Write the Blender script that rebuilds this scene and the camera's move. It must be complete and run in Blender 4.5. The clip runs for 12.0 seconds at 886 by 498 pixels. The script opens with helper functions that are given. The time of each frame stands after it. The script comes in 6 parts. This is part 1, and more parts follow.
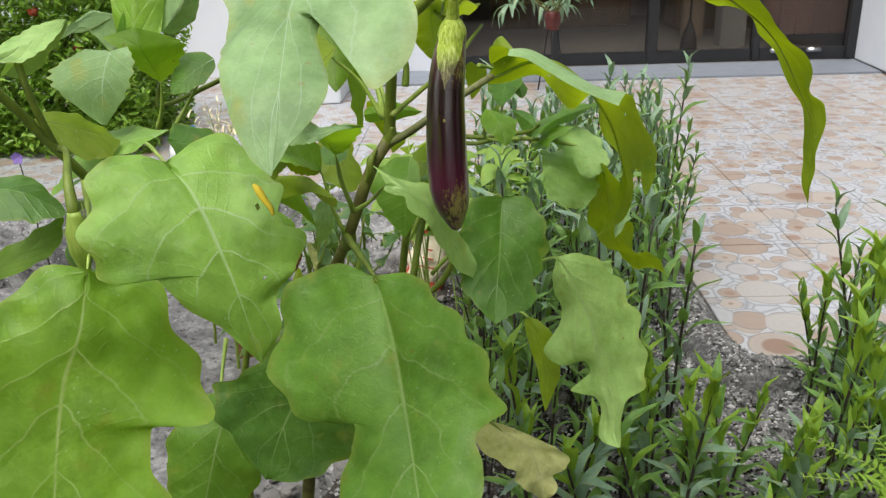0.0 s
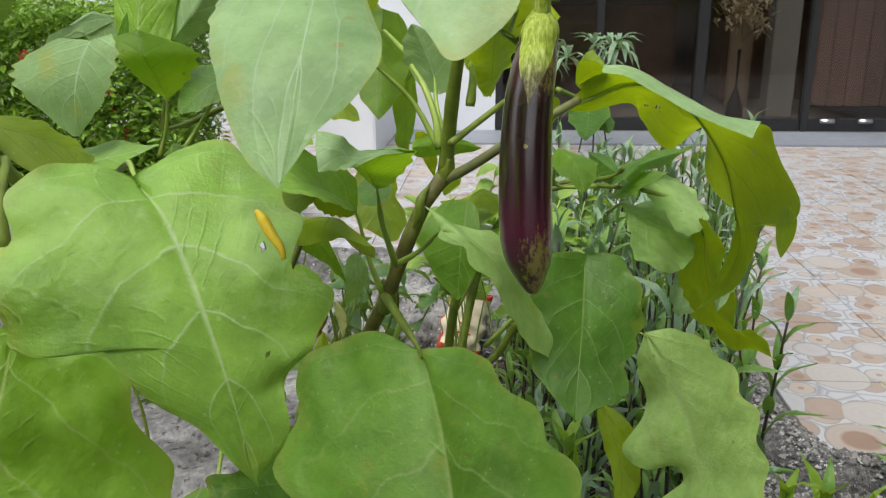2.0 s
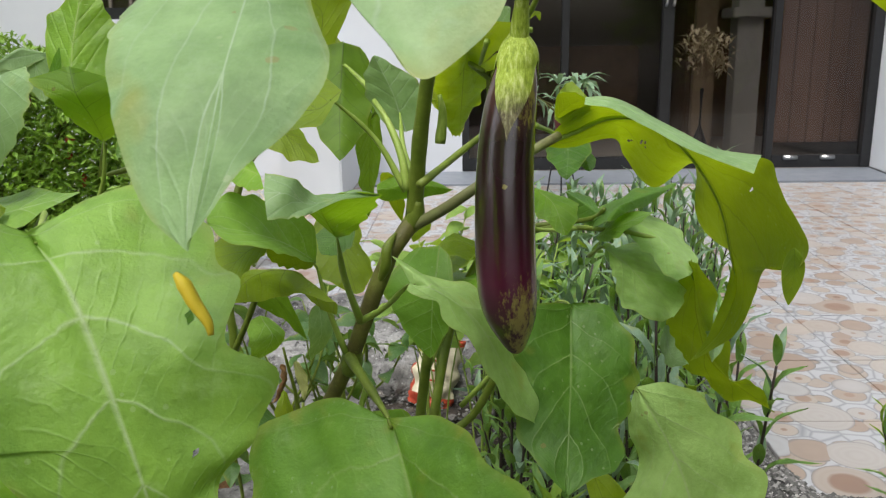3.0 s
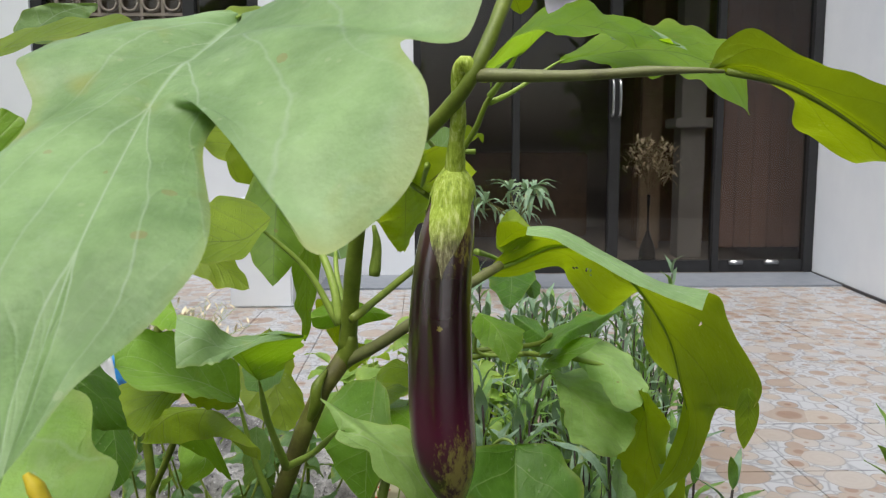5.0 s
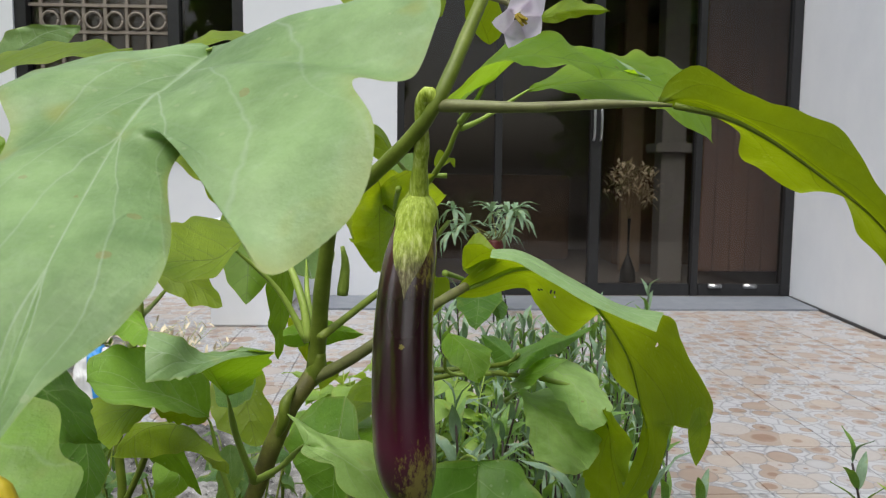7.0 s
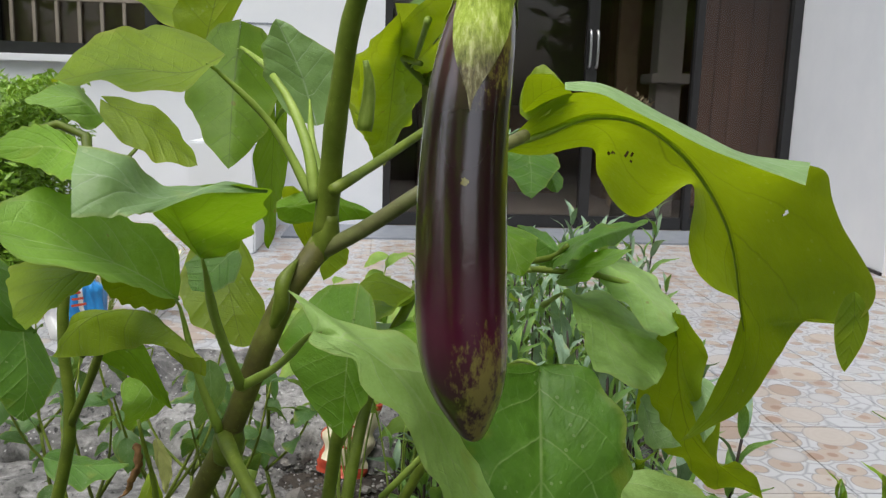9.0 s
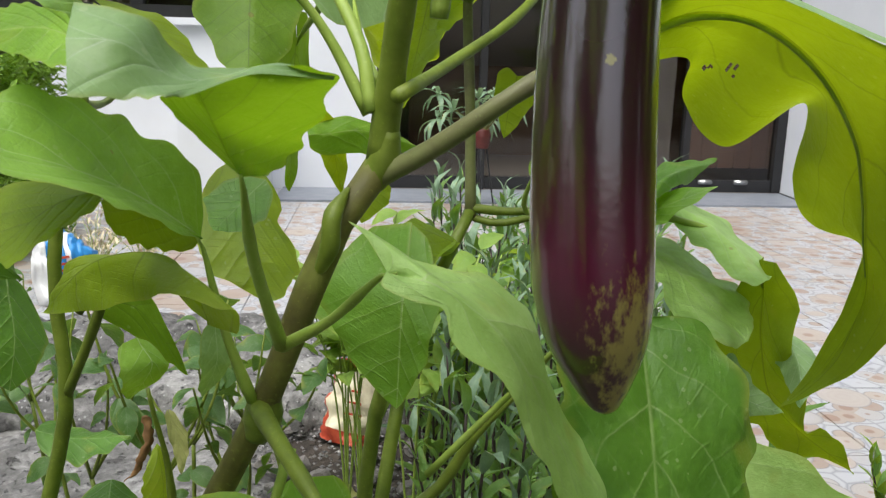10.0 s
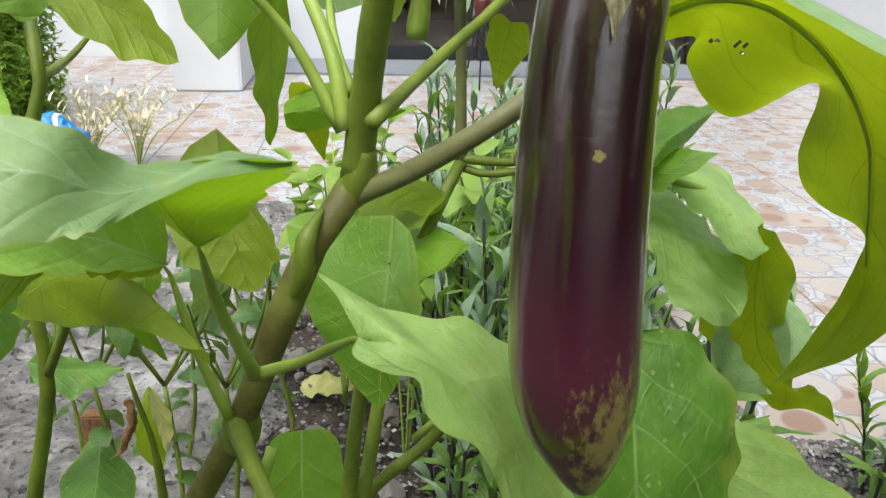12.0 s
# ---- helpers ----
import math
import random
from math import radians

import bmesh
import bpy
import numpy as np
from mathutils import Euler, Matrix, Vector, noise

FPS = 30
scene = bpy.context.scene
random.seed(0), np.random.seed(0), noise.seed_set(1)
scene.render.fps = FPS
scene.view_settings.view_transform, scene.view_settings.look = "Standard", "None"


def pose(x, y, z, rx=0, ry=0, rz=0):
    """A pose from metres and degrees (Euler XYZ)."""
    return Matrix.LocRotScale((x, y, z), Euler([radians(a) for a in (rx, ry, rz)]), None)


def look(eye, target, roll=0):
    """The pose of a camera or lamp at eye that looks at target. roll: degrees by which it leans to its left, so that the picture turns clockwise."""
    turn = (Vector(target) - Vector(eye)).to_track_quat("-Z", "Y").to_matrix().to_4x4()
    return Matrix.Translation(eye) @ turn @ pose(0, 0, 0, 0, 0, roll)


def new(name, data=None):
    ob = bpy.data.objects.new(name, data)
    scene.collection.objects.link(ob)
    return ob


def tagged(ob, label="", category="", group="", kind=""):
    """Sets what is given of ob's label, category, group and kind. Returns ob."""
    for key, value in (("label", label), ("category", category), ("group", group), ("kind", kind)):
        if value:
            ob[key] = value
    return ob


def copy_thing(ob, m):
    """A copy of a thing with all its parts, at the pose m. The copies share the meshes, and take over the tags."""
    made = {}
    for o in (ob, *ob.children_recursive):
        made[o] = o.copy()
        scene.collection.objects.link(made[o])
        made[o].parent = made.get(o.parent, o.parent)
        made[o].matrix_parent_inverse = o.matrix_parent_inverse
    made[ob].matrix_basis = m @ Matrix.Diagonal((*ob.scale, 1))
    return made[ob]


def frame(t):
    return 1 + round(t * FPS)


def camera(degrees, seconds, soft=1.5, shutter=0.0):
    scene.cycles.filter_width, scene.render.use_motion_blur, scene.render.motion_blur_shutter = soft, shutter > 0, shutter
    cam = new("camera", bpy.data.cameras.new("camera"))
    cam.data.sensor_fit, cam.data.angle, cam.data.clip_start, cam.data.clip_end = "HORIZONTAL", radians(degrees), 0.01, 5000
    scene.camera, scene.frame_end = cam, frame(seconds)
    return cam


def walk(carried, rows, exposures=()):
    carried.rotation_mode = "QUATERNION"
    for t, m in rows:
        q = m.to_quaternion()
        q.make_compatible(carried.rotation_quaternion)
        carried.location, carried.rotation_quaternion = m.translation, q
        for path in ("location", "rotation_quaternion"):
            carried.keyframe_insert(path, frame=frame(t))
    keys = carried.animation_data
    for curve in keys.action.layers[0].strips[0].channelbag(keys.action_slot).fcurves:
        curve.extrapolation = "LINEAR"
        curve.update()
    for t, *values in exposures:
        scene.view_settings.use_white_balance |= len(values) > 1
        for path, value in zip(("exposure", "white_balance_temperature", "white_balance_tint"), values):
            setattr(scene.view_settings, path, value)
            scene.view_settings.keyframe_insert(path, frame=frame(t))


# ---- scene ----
cam = camera(56.4, 12.0, 1.2)
cam.data.dof.use_dof, cam.data.dof.focus_distance, cam.data.dof.aperture_fstop = True, 0.6, 45.0
PATH = [
    (0, (0.163, 0.03, 1.008), (0.094, 1.89, 0.277), -1.9),
    (0.5, (0.147, 0.089, 1.004), (0.02, 1.949, 0.28), -1.9),
    (1, (0.14, 0.137, 0.976), (-0.025, 2.002, 0.272), -1.1),
    (1.5, (0.132, 0.173, 0.952), (-0.027, 2.058, 0.303), -0.4),
    (2, (0.125, 0.208, 0.942), (-0.011, 2.115, 0.355), -0.3),
    (2.5, (0.122, 0.245, 0.928), (0.017, 2.167, 0.384), -0.2),
    (3, (0.12, 0.276, 0.93), (0.058, 2.214, 0.439), -0.9),
    (3.5, (0.127, 0.3, 0.94), (0.112, 2.254, 0.515), -0.9),
    (3.7, (0.129, 0.304, 0.937), (0.131, 2.264, 0.54), -1.0),
    (5.5, (0.133, 0.315, 0.951), (0.198, 2.303, 0.74), 0.1),
    (6, (0.136, 0.312, 0.955), (0.213, 2.303, 0.772), 0.2),
    (6.5, (0.141, 0.306, 0.958), (0.223, 2.296, 0.773), 0.3),
    (7, (0.143, 0.294, 0.949), (0.234, 2.282, 0.745), 0.6),
    (7.5, (0.143, 0.317, 0.921), (0.244, 2.299, 0.672), 1.0),
    (7.7, (0.139, 0.331, 0.908), (0.239, 2.312, 0.647), 1.4),
    (9.3, (0.104, 0.471, 0.868), (0.248, 2.43, 0.493), 1.6),
    (9.5, (0.097, 0.489, 0.86), (0.245, 2.445, 0.47), 1.5),
    (10, (0.078, 0.525, 0.844), (0.242, 2.471, 0.41), 1.5),
    (10.5, (0.066, 0.553, 0.836), (0.25, 2.485, 0.356), 1.5),
    (11, (0.071, 0.567, 0.848), (0.252, 2.475, 0.277), 1.2),
    (11.5, (0.081, 0.567, 0.872), (0.269, 2.447, 0.214), 1.5),
    (12, (0.087, 0.56, 0.899), (0.252, 2.409, 0.156), 1.8),
]
walk(cam, [(t, look(eye, target, roll)) for t, eye, target, roll in PATH],
     [(0, 0.33), (1.5, 0.26), (3.5, 0.17), (5.5, 0.09), (7.5, 0.03), (9.5, 0.23), (10.5, 0.51), (12, 0.59)])

# ---- light ----
world = bpy.data.worlds.new("overcast_sky")
scene.world = world
world.use_nodes = True
wn, wl = world.node_tree.nodes, world.node_tree.links
sky = wn.new("ShaderNodeTexSky")
sky.sky_type, sky.sun_disc = "NISHITA", False
sky.sun_elevation, sky.sun_rotation = radians(64.5), radians(210)
sky.air_density, sky.dust_density = 1.2, 4.0
pale = wn.new("ShaderNodeHueSaturation")
pale.inputs["Saturation"].default_value = 0.45
wl.new(sky.outputs[0], pale.inputs["Color"])
wl.new(pale.outputs[0], wn["Background"].inputs["Color"])
wn["Background"].inputs["Strength"].default_value = 0.172
sun_data = bpy.data.lights.new("sun", "SUN")
sun_data.energy, sun_data.angle, sun_data.color = 2.0, radians(58), (1.0, 0.98, 0.93)
sun = new("sun", sun_data)
sun.matrix_world = look((-1.9, -3.3, 8.0), (0, 0, 0))


# ---- materials ----
def material(name, rough=0.6, metal=0.0, spec=0.5):
    m = bpy.data.materials.new(name)
    m.use_nodes = True
    t = m.node_tree
    b = t.nodes["Principled BSDF"]
    b.inputs["Roughness"].default_value, b.inputs["Metallic"].default_value = rough, metal
    b.inputs["Specular IOR Level"].default_value = spec
    return m, t, b


def node(t, kind, *links, operation="", use_clamp=False, data_type="", blend_type="", feature="", uv_map=""):
    n = t.nodes.new("ShaderNode" + kind)
    if operation:
        n.operation, n.use_clamp = operation, use_clamp
    if data_type:
        n.data_type = data_type
    if blend_type:
        n.blend_type = blend_type
    if feature:
        n.feature = feature
    if uv_map:
        n.uv_map = uv_map
    for socket, value in links:
        if hasattr(value, "is_output"):
            t.links.new(value, n.inputs[socket])
        else:
            n.inputs[socket].default_value = value
    return n


def sums(t, op, a, b=0.0, c=None, clamp=False):
    links = [(0, a), (1, b)] + ([(2, c)] if c is not None else [])
    return node(t, "Math", *links, operation=op, use_clamp=clamp).outputs[0]


def ramp(t, fac, *stops):
    n = node(t, "ValToRGB", (0, fac))
    e = n.color_ramp.elements
    while len(e) < len(stops):
        e.new(0.5)
    for i, (p, c) in enumerate(stops):
        e[i].position, e[i].color = p, (*c, 1)
    return n.outputs[0]


def blend(t, fac, a, b, mode="MIX"):
    n = node(t, "Mix", (0, fac), data_type="RGBA", blend_type=mode)
    for i, v in ((6, a), (7, b)):
        if hasattr(v, "is_output"):
            t.links.new(v, n.inputs[i])
        else:
            n.inputs[i].default_value = (*v, 1)
    return n.outputs[2]


def grain(t, scale, detail=4.0, rough=0.6, coords="Object", stretch=1.0):
    c = node(t, "TexCoord").outputs[coords]
    if stretch != 1.0:
        c = node(t, "Mapping", ("Vector", c), ("Scale", (1.0, 1.0, stretch))).outputs[0]
    return node(t, "TexNoise", ("Vector", c), ("Scale", scale), ("Detail", detail), ("Roughness", rough)).outputs["Fac"]


def bump(t, b, height, strength=0.3, distance=0.002):
    n = node(t, "Bump", ("Height", height), ("Strength", strength), ("Distance", distance))
    t.links.new(n.outputs[0], b.inputs["Normal"])


def plain(name, a, b2, scale=40, rough=0.6, metal=0.0, relief=0.2, depth=0.002, spec=0.5, coords="Object", stretch=1.0):
    """A surface of two near colours, mottled at two scales."""
    m, t, b = material(name, rough, metal, spec)
    n = sums(t, "MULTIPLY_ADD", grain(t, scale, 5, coords=coords, stretch=stretch), 0.6, sums(t, "MULTIPLY", grain(t, scale / 7, 3, coords=coords, stretch=stretch), 0.4))
    t.links.new(ramp(t, n, (0.3, a), (0.7, b2)), b.inputs["Base Color"])
    bump(t, b, n, relief, depth)
    return m


def leaf_material(name, dark, light, glow, vein, sheen=0.42, see=0.42, count=5.0, relief=0.8):
    """A living leaf: midrib, side veins and a fine net, mottling, and light that comes through."""
    m, t, b = material(name, sheen)
    uv = node(t, "UVMap", uv_map="UVMap").outputs[0]
    xy = node(t, "SeparateXYZ", (0, uv))
    u = xy.outputs[0]
    y = sums(t, "ABSOLUTE", sums(t, "MULTIPLY_ADD", xy.outputs[1], 2.0, -1.0))
    wob = sums(t, "MULTIPLY_ADD", grain(t, 22, 1), 1.5, sums(t, "MULTIPLY", grain(t, 70, 2), 0.5))
    u0 = sums(t, "MULTIPLY_ADD", y, -0.42, u)
    side = sums(t, "PINGPONG", sums(t, "MULTIPLY_ADD", sums(t, "MULTIPLY_ADD", wob, 0.07, u0), count, 0.3), 0.5)
    side = sums(t, "DIVIDE", side, count)
    line = sums(t, "SUBTRACT", 1.0, sums(t, "DIVIDE", side, 0.0075), clamp=True)
    rib = sums(t, "SUBTRACT", 1.0, sums(t, "DIVIDE", y, sums(t, "MULTIPLY_ADD", u, -0.022, 0.032)), clamp=True)
    line = sums(t, "MULTIPLY", line, sums(t, "MULTIPLY_ADD", y, -0.8, 0.9, clamp=True))
    veins = sums(t, "MAXIMUM", line, rib)
    quilt = sums(t, "MULTIPLY", side, 28.0, clamp=True)
    branch = sums(t, "PINGPONG", sums(t, "MULTIPLY_ADD", sums(t, "MULTIPLY_ADD", y, 0.30, u), count * 3.1, sums(t, "MULTIPLY", wob, 1.4)), 0.5)
    branch = sums(t, "SUBTRACT", 1.0, sums(t, "MULTIPLY", branch, 9.0), clamp=True)
    net = sums(t, "MULTIPLY", branch, sums(t, "MULTIPLY_ADD", grain(t, 70, 3), 3.0, -1.2, clamp=True))
    mott = sums(t, "MULTIPLY_ADD", grain(t, 75, 6, 0.75), 0.42, sums(t, "MULTIPLY", grain(t, 17, 3), 0.58))
    base = ramp(t, mott, (0.39, tuple(0.85 * c for c in dark)), (0.61, tuple(1.08 * c for c in light)))
    base = blend(t, sums(t, "MULTIPLY", net, 0.16), base, vein)
    tint = node(t, "ObjectInfo").outputs["Random"]
    base = blend(t, sums(t, "MULTIPLY", tint, 0.25), base, light)
    spot = node(t, "TexVoronoi", ("Vector", node(t, "TexCoord").outputs["Object"]), ("Scale", 46.0)).outputs[0]
    spot = sums(t, "MULTIPLY", sums(t, "LESS_THAN", sums(t, "MULTIPLY_ADD", grain(t, 160, 3), 0.16, spot), 0.17), sums(t, "GREATER_THAN", grain(t, 25, 1), 0.60))
    base = blend(t, sums(t, "MULTIPLY", spot, 0.4), base, (0.36, 0.27, 0.07))
    fleck = node(t, "TexVoronoi", ("Vector", node(t, "TexCoord").outputs["Object"]), ("Scale", 150.0)).outputs[0]
    fleck = sums(t, "MULTIPLY", sums(t, "LESS_THAN", fleck, 0.16), sums(t, "GREATER_THAN", grain(t, 32, 2), 0.57))
    base = blend(t, sums(t, "MULTIPLY", fleck, 0.27), base, (0.55, 0.60, 0.36))
    worn = sums(t, "MULTIPLY", sums(t, "SUBTRACT", grain(t, 55, 4, 0.7), 0.56), 4.0, clamp=True)
    base = blend(t, sums(t, "MULTIPLY", worn, 0.30), base, vein)
    blotch = sums(t, "MULTIPLY", sums(t, "SUBTRACT", grain(t, 30, 2), 0.64), 9.0, clamp=True)
    base = blend(t, sums(t, "MULTIPLY", blotch, 0.5), base, (0.36, 0.34, 0.05))
    rim = node(t, "SeparateXYZ", (0, node(t, "UVMap", uv_map="Rim").outputs[0])).outputs[0]
    rim = sums(t, "MULTIPLY", sums(t, "MULTIPLY_ADD", rim, 9.0, -8.0, clamp=True), sums(t, "MULTIPLY_ADD", grain(t, 35, 3), 2.6, -0.9, clamp=True))
    base = blend(t, sums(t, "MULTIPLY", rim, 0.6), base, (0.42, 0.40, 0.08))
    veins = sums(t, "MULTIPLY", veins, sums(t, "MULTIPLY_ADD", grain(t, 40, 2), 1.6, 0.1, clamp=True))
    coloured = blend(t, sums(t, "MULTIPLY", veins, 0.8), base, vein)
    t.links.new(coloured, b.inputs["Base Color"])
    fine = grain(t, 260, 3)
    h = sums(t, "MULTIPLY_ADD", mott, 0.9, sums(t, "MULTIPLY_ADD", net, -0.12, sums(t, "MULTIPLY", fine, 0.25)))
    h = sums(t, "SUBTRACT", sums(t, "MULTIPLY_ADD", quilt, 0.12, h), sums(t, "MULTIPLY", veins, 0.04))
    bump(t, b, h, relief, 0.003)
    through_light = blend(t, sums(t, "MULTIPLY", veins, 0.6), blend(t, mott, glow, tuple(0.75 * g for g in glow)), tuple(0.35 * g for g in glow))
    through_light = blend(t, sums(t, "MULTIPLY", spot, 0.55), through_light, (0.22, 0.10, 0.01))
    tr = node(t, "BsdfTranslucent", ("Color", through_light))
    mix = node(t, "MixShader", (0, see), (1, b.outputs[0]), (2, tr.outputs[0]))
    t.links.new(mix.outputs[0], t.nodes["Material Output"].inputs[0])
    return m


VEIN = (0.36, 0.46, 0.20)
LEAF_PALE = leaf_material("leaf_pale", (0.149, 0.313, 0.039), (0.288, 0.510, 0.083), (0.346, 0.582, 0.015), (0.62, 0.76, 0.40), 0.45, 0.38)
LEAF_MID = leaf_material("leaf_mid", (0.128, 0.291, 0.015), (0.246, 0.469, 0.040), (0.364, 0.600, 0.011), (0.58, 0.70, 0.24), 0.42, 0.42)
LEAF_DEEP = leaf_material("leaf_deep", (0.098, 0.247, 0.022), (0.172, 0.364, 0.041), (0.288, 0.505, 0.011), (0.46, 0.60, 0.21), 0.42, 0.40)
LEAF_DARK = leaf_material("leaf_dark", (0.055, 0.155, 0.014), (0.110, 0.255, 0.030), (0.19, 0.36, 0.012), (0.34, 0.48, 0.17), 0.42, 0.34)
# Backlit leaves: light coming through is put into yellow-green colours and dark veins.
LEAF_LIT = leaf_material("leaf_backlit_yellowed", (0.125, 0.220, 0.010), (0.275, 0.395, 0.025), (0.47, 0.61, 0.006), (0.15, 0.20, 0.03), 0.45, 0.50)
LEAF_GLOW = leaf_material("leaf_backlit", (0.12, 0.26, 0.012), (0.26, 0.43, 0.035), (0.44, 0.72, 0.018), (0.12, 0.20, 0.03), 0.45, 0.58)
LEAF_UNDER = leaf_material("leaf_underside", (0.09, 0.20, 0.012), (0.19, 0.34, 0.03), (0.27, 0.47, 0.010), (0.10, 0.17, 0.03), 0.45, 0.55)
# Bluish leaf green, with sky sheen on upper faces put into the colour.
LEAF_GREY = leaf_material("leaf_bluish_sheen", (0.182, 0.318, 0.112), (0.310, 0.482, 0.200), (0.280, 0.460, 0.045), (0.54, 0.68, 0.46), 0.40, 0.28, relief=0.45)
LEAF_WAN = leaf_material("leaf_wan", (0.27, 0.49, 0.105), (0.50, 0.74, 0.25), (0.48, 0.70, 0.06), (0.62, 0.76, 0.38), 0.45, 0.34)
BED_LEAF = leaf_material("bed_leaf", (0.10, 0.235, 0.045), (0.20, 0.37, 0.085), (0.27, 0.46, 0.03), (0.24, 0.35, 0.14), 0.4, 0.3, 5.0)
BED_LEAF_NEW = leaf_material("bed_leaf_young", (0.16, 0.32, 0.025), (0.28, 0.47, 0.045), (0.46, 0.62, 0.03), (0.34, 0.46, 0.12), 0.42, 0.4, 5.0)
BED_LEAF_GREY = leaf_material("bed_leaf_greyish", (0.16, 0.28, 0.17), (0.27, 0.40, 0.27), (0.22, 0.36, 0.10), (0.3, 0.4, 0.28), 0.38, 0.25, 5.0)
HERB_LEAF = leaf_material("herb_leaf", (0.20, 0.36, 0.06), (0.32, 0.50, 0.10), (0.45, 0.62, 0.05), (0.4, 0.55, 0.2), 0.5, 0.45, 5.0)
CHILI_LEAF = leaf_material("chili_leaf", (0.04, 0.115, 0.025), (0.085, 0.19, 0.05), (0.25, 0.42, 0.04), (0.25, 0.36, 0.15), 0.4, 0.35, 6.0)
HEDGE_LEAF = leaf_material("hedge_leaf", (0.12, 0.26, 0.03), (0.30, 0.50, 0.055), (0.32, 0.52, 0.03), (0.12, 0.2, 0.05), 0.35, 0.25, 4.0)
DRY_LEAF = leaf_material("withered_leaf", (0.44, 0.47, 0.12), (0.68, 0.68, 0.28), (0.5, 0.5, 0.2), (0.55, 0.5, 0.3), 0.6, 0.35)
def stem_material(name, dark, mid, light, rough=0.5, relief=0.5):
    """A ribbed stem: streaks along its length, darker patches, a little down."""
    m, t, b = material(name, rough)
    uv = node(t, "UVMap", uv_map="UVMap").outputs[0]
    long = node(t, "Mapping", ("Vector", uv), ("Scale", (9.0, 30.0, 1.0))).outputs[0]
    streak = node(t, "TexNoise", ("Vector", long), ("Scale", 2.0), ("Detail", 5.0), ("Roughness", 0.7)).outputs["Fac"]
    patch = grain(t, 38, 4)
    f = sums(t, "MULTIPLY_ADD", streak, 0.55, sums(t, "MULTIPLY", patch, 0.45))
    colour = ramp(t, f, (0.36, dark), (0.50, mid), (0.64, light))
    speck = sums(t, "GREATER_THAN", grain(t, 420, 2), 0.66)
    colour = blend(t, sums(t, "MULTIPLY", speck, 0.15), colour, tuple(1.6 * c for c in light))
    t.links.new(colour, b.inputs["Base Color"])
    bump(t, b, sums(t, "MULTIPLY_ADD", grain(t, 300, 3), 0.3, streak), relief, 0.0016)
    return m


STEM = stem_material("stem_green", (0.065, 0.095, 0.009), (0.145, 0.20, 0.02), (0.25, 0.315, 0.048))
STEM_BROWN = stem_material("stem_woody", (0.042, 0.032, 0.011), (0.120, 0.118, 0.024), (0.25, 0.29, 0.055), 0.6, 0.8)
STALK = stem_material("stalk_pale_green", (0.17, 0.26, 0.03), (0.27, 0.38, 0.06), (0.38, 0.49, 0.12), 0.5, 0.35)
STALK_PURPLE = stem_material("stalk_purplish", (0.085, 0.065, 0.05), (0.175, 0.18, 0.075), (0.26, 0.30, 0.11), 0.5, 0.35)



def calyx_material():
    m, t, b = material("calyx_ripe", 0.6)
    z = node(t, "SeparateXYZ", (0, node(t, "TexCoord").outputs["Object"])).outputs[2]
    n = grain(t, 420, 5, 0.7, stretch=0.22)
    green = ramp(t, n, (0.34, (0.20, 0.29, 0.015)), (0.52, (0.40, 0.52, 0.055)), (0.68, (0.64, 0.72, 0.26)))
    worn = ramp(t, n, (0.36, (0.06, 0.042, 0.030)), (0.50, (0.17, 0.155, 0.07)), (0.68, (0.46, 0.44, 0.27)))
    low = sums(t, "MULTIPLY", sums(t, "SUBTRACT", sums(t, "MULTIPLY_ADD", grain(t, 180, 3), 0.016, 0.158), z), 55.0, clamp=True)
    t.links.new(blend(t, low, green, worn), b.inputs["Base Color"])
    bump(t, b, sums(t, "MULTIPLY_ADD", grain(t, 700, 2), 0.5, n), 0.4, 0.0015)
    return m


CALYX_RIPE = calyx_material()
DARK_STEM = plain("stem_dark_purple", (0.018, 0.014, 0.014), (0.06, 0.04, 0.035), 90, 0.5, relief=0.3)
CALYX = plain("calyx_green", (0.15, 0.24, 0.015), (0.36, 0.47, 0.09), 260, 0.5, relief=1.0, depth=0.0014, stretch=0.35)


def petal_material():
    """A thin lilac petal that lets light through."""
    m, t, b = material("petal_lilac", 0.6)
    colour = ramp(t, grain(t, 150, 4), (0.35, (0.72, 0.62, 0.80)), (0.65, (0.90, 0.86, 0.93)))
    t.links.new(colour, b.inputs["Base Color"])
    tr = node(t, "BsdfTranslucent", ("Color", (0.90, 0.84, 0.95, 1)))
    mix = node(t, "MixShader", (0, 0.5), (1, b.outputs[0]), (2, tr.outputs[0]))
    t.links.new(mix.outputs[0], t.nodes["Material Output"].inputs[0])
    return m


PETAL = petal_material()
VIOLET = plain("petal_violet", (0.22, 0.14, 0.46), (0.34, 0.24, 0.60), 150, 0.6)
ANTHER = plain("anther_yellow", (0.6, 0.45, 0.04), (0.75, 0.6, 0.08), 200, 0.6)
YELLOW = plain("yellow_scrap", (0.65, 0.48, 0.02), (0.80, 0.62, 0.04), 150, 0.6)
DEAD = plain("dry_brown", (0.10, 0.045, 0.018), (0.36, 0.19, 0.08), 160, 0.8, relief=0.6)


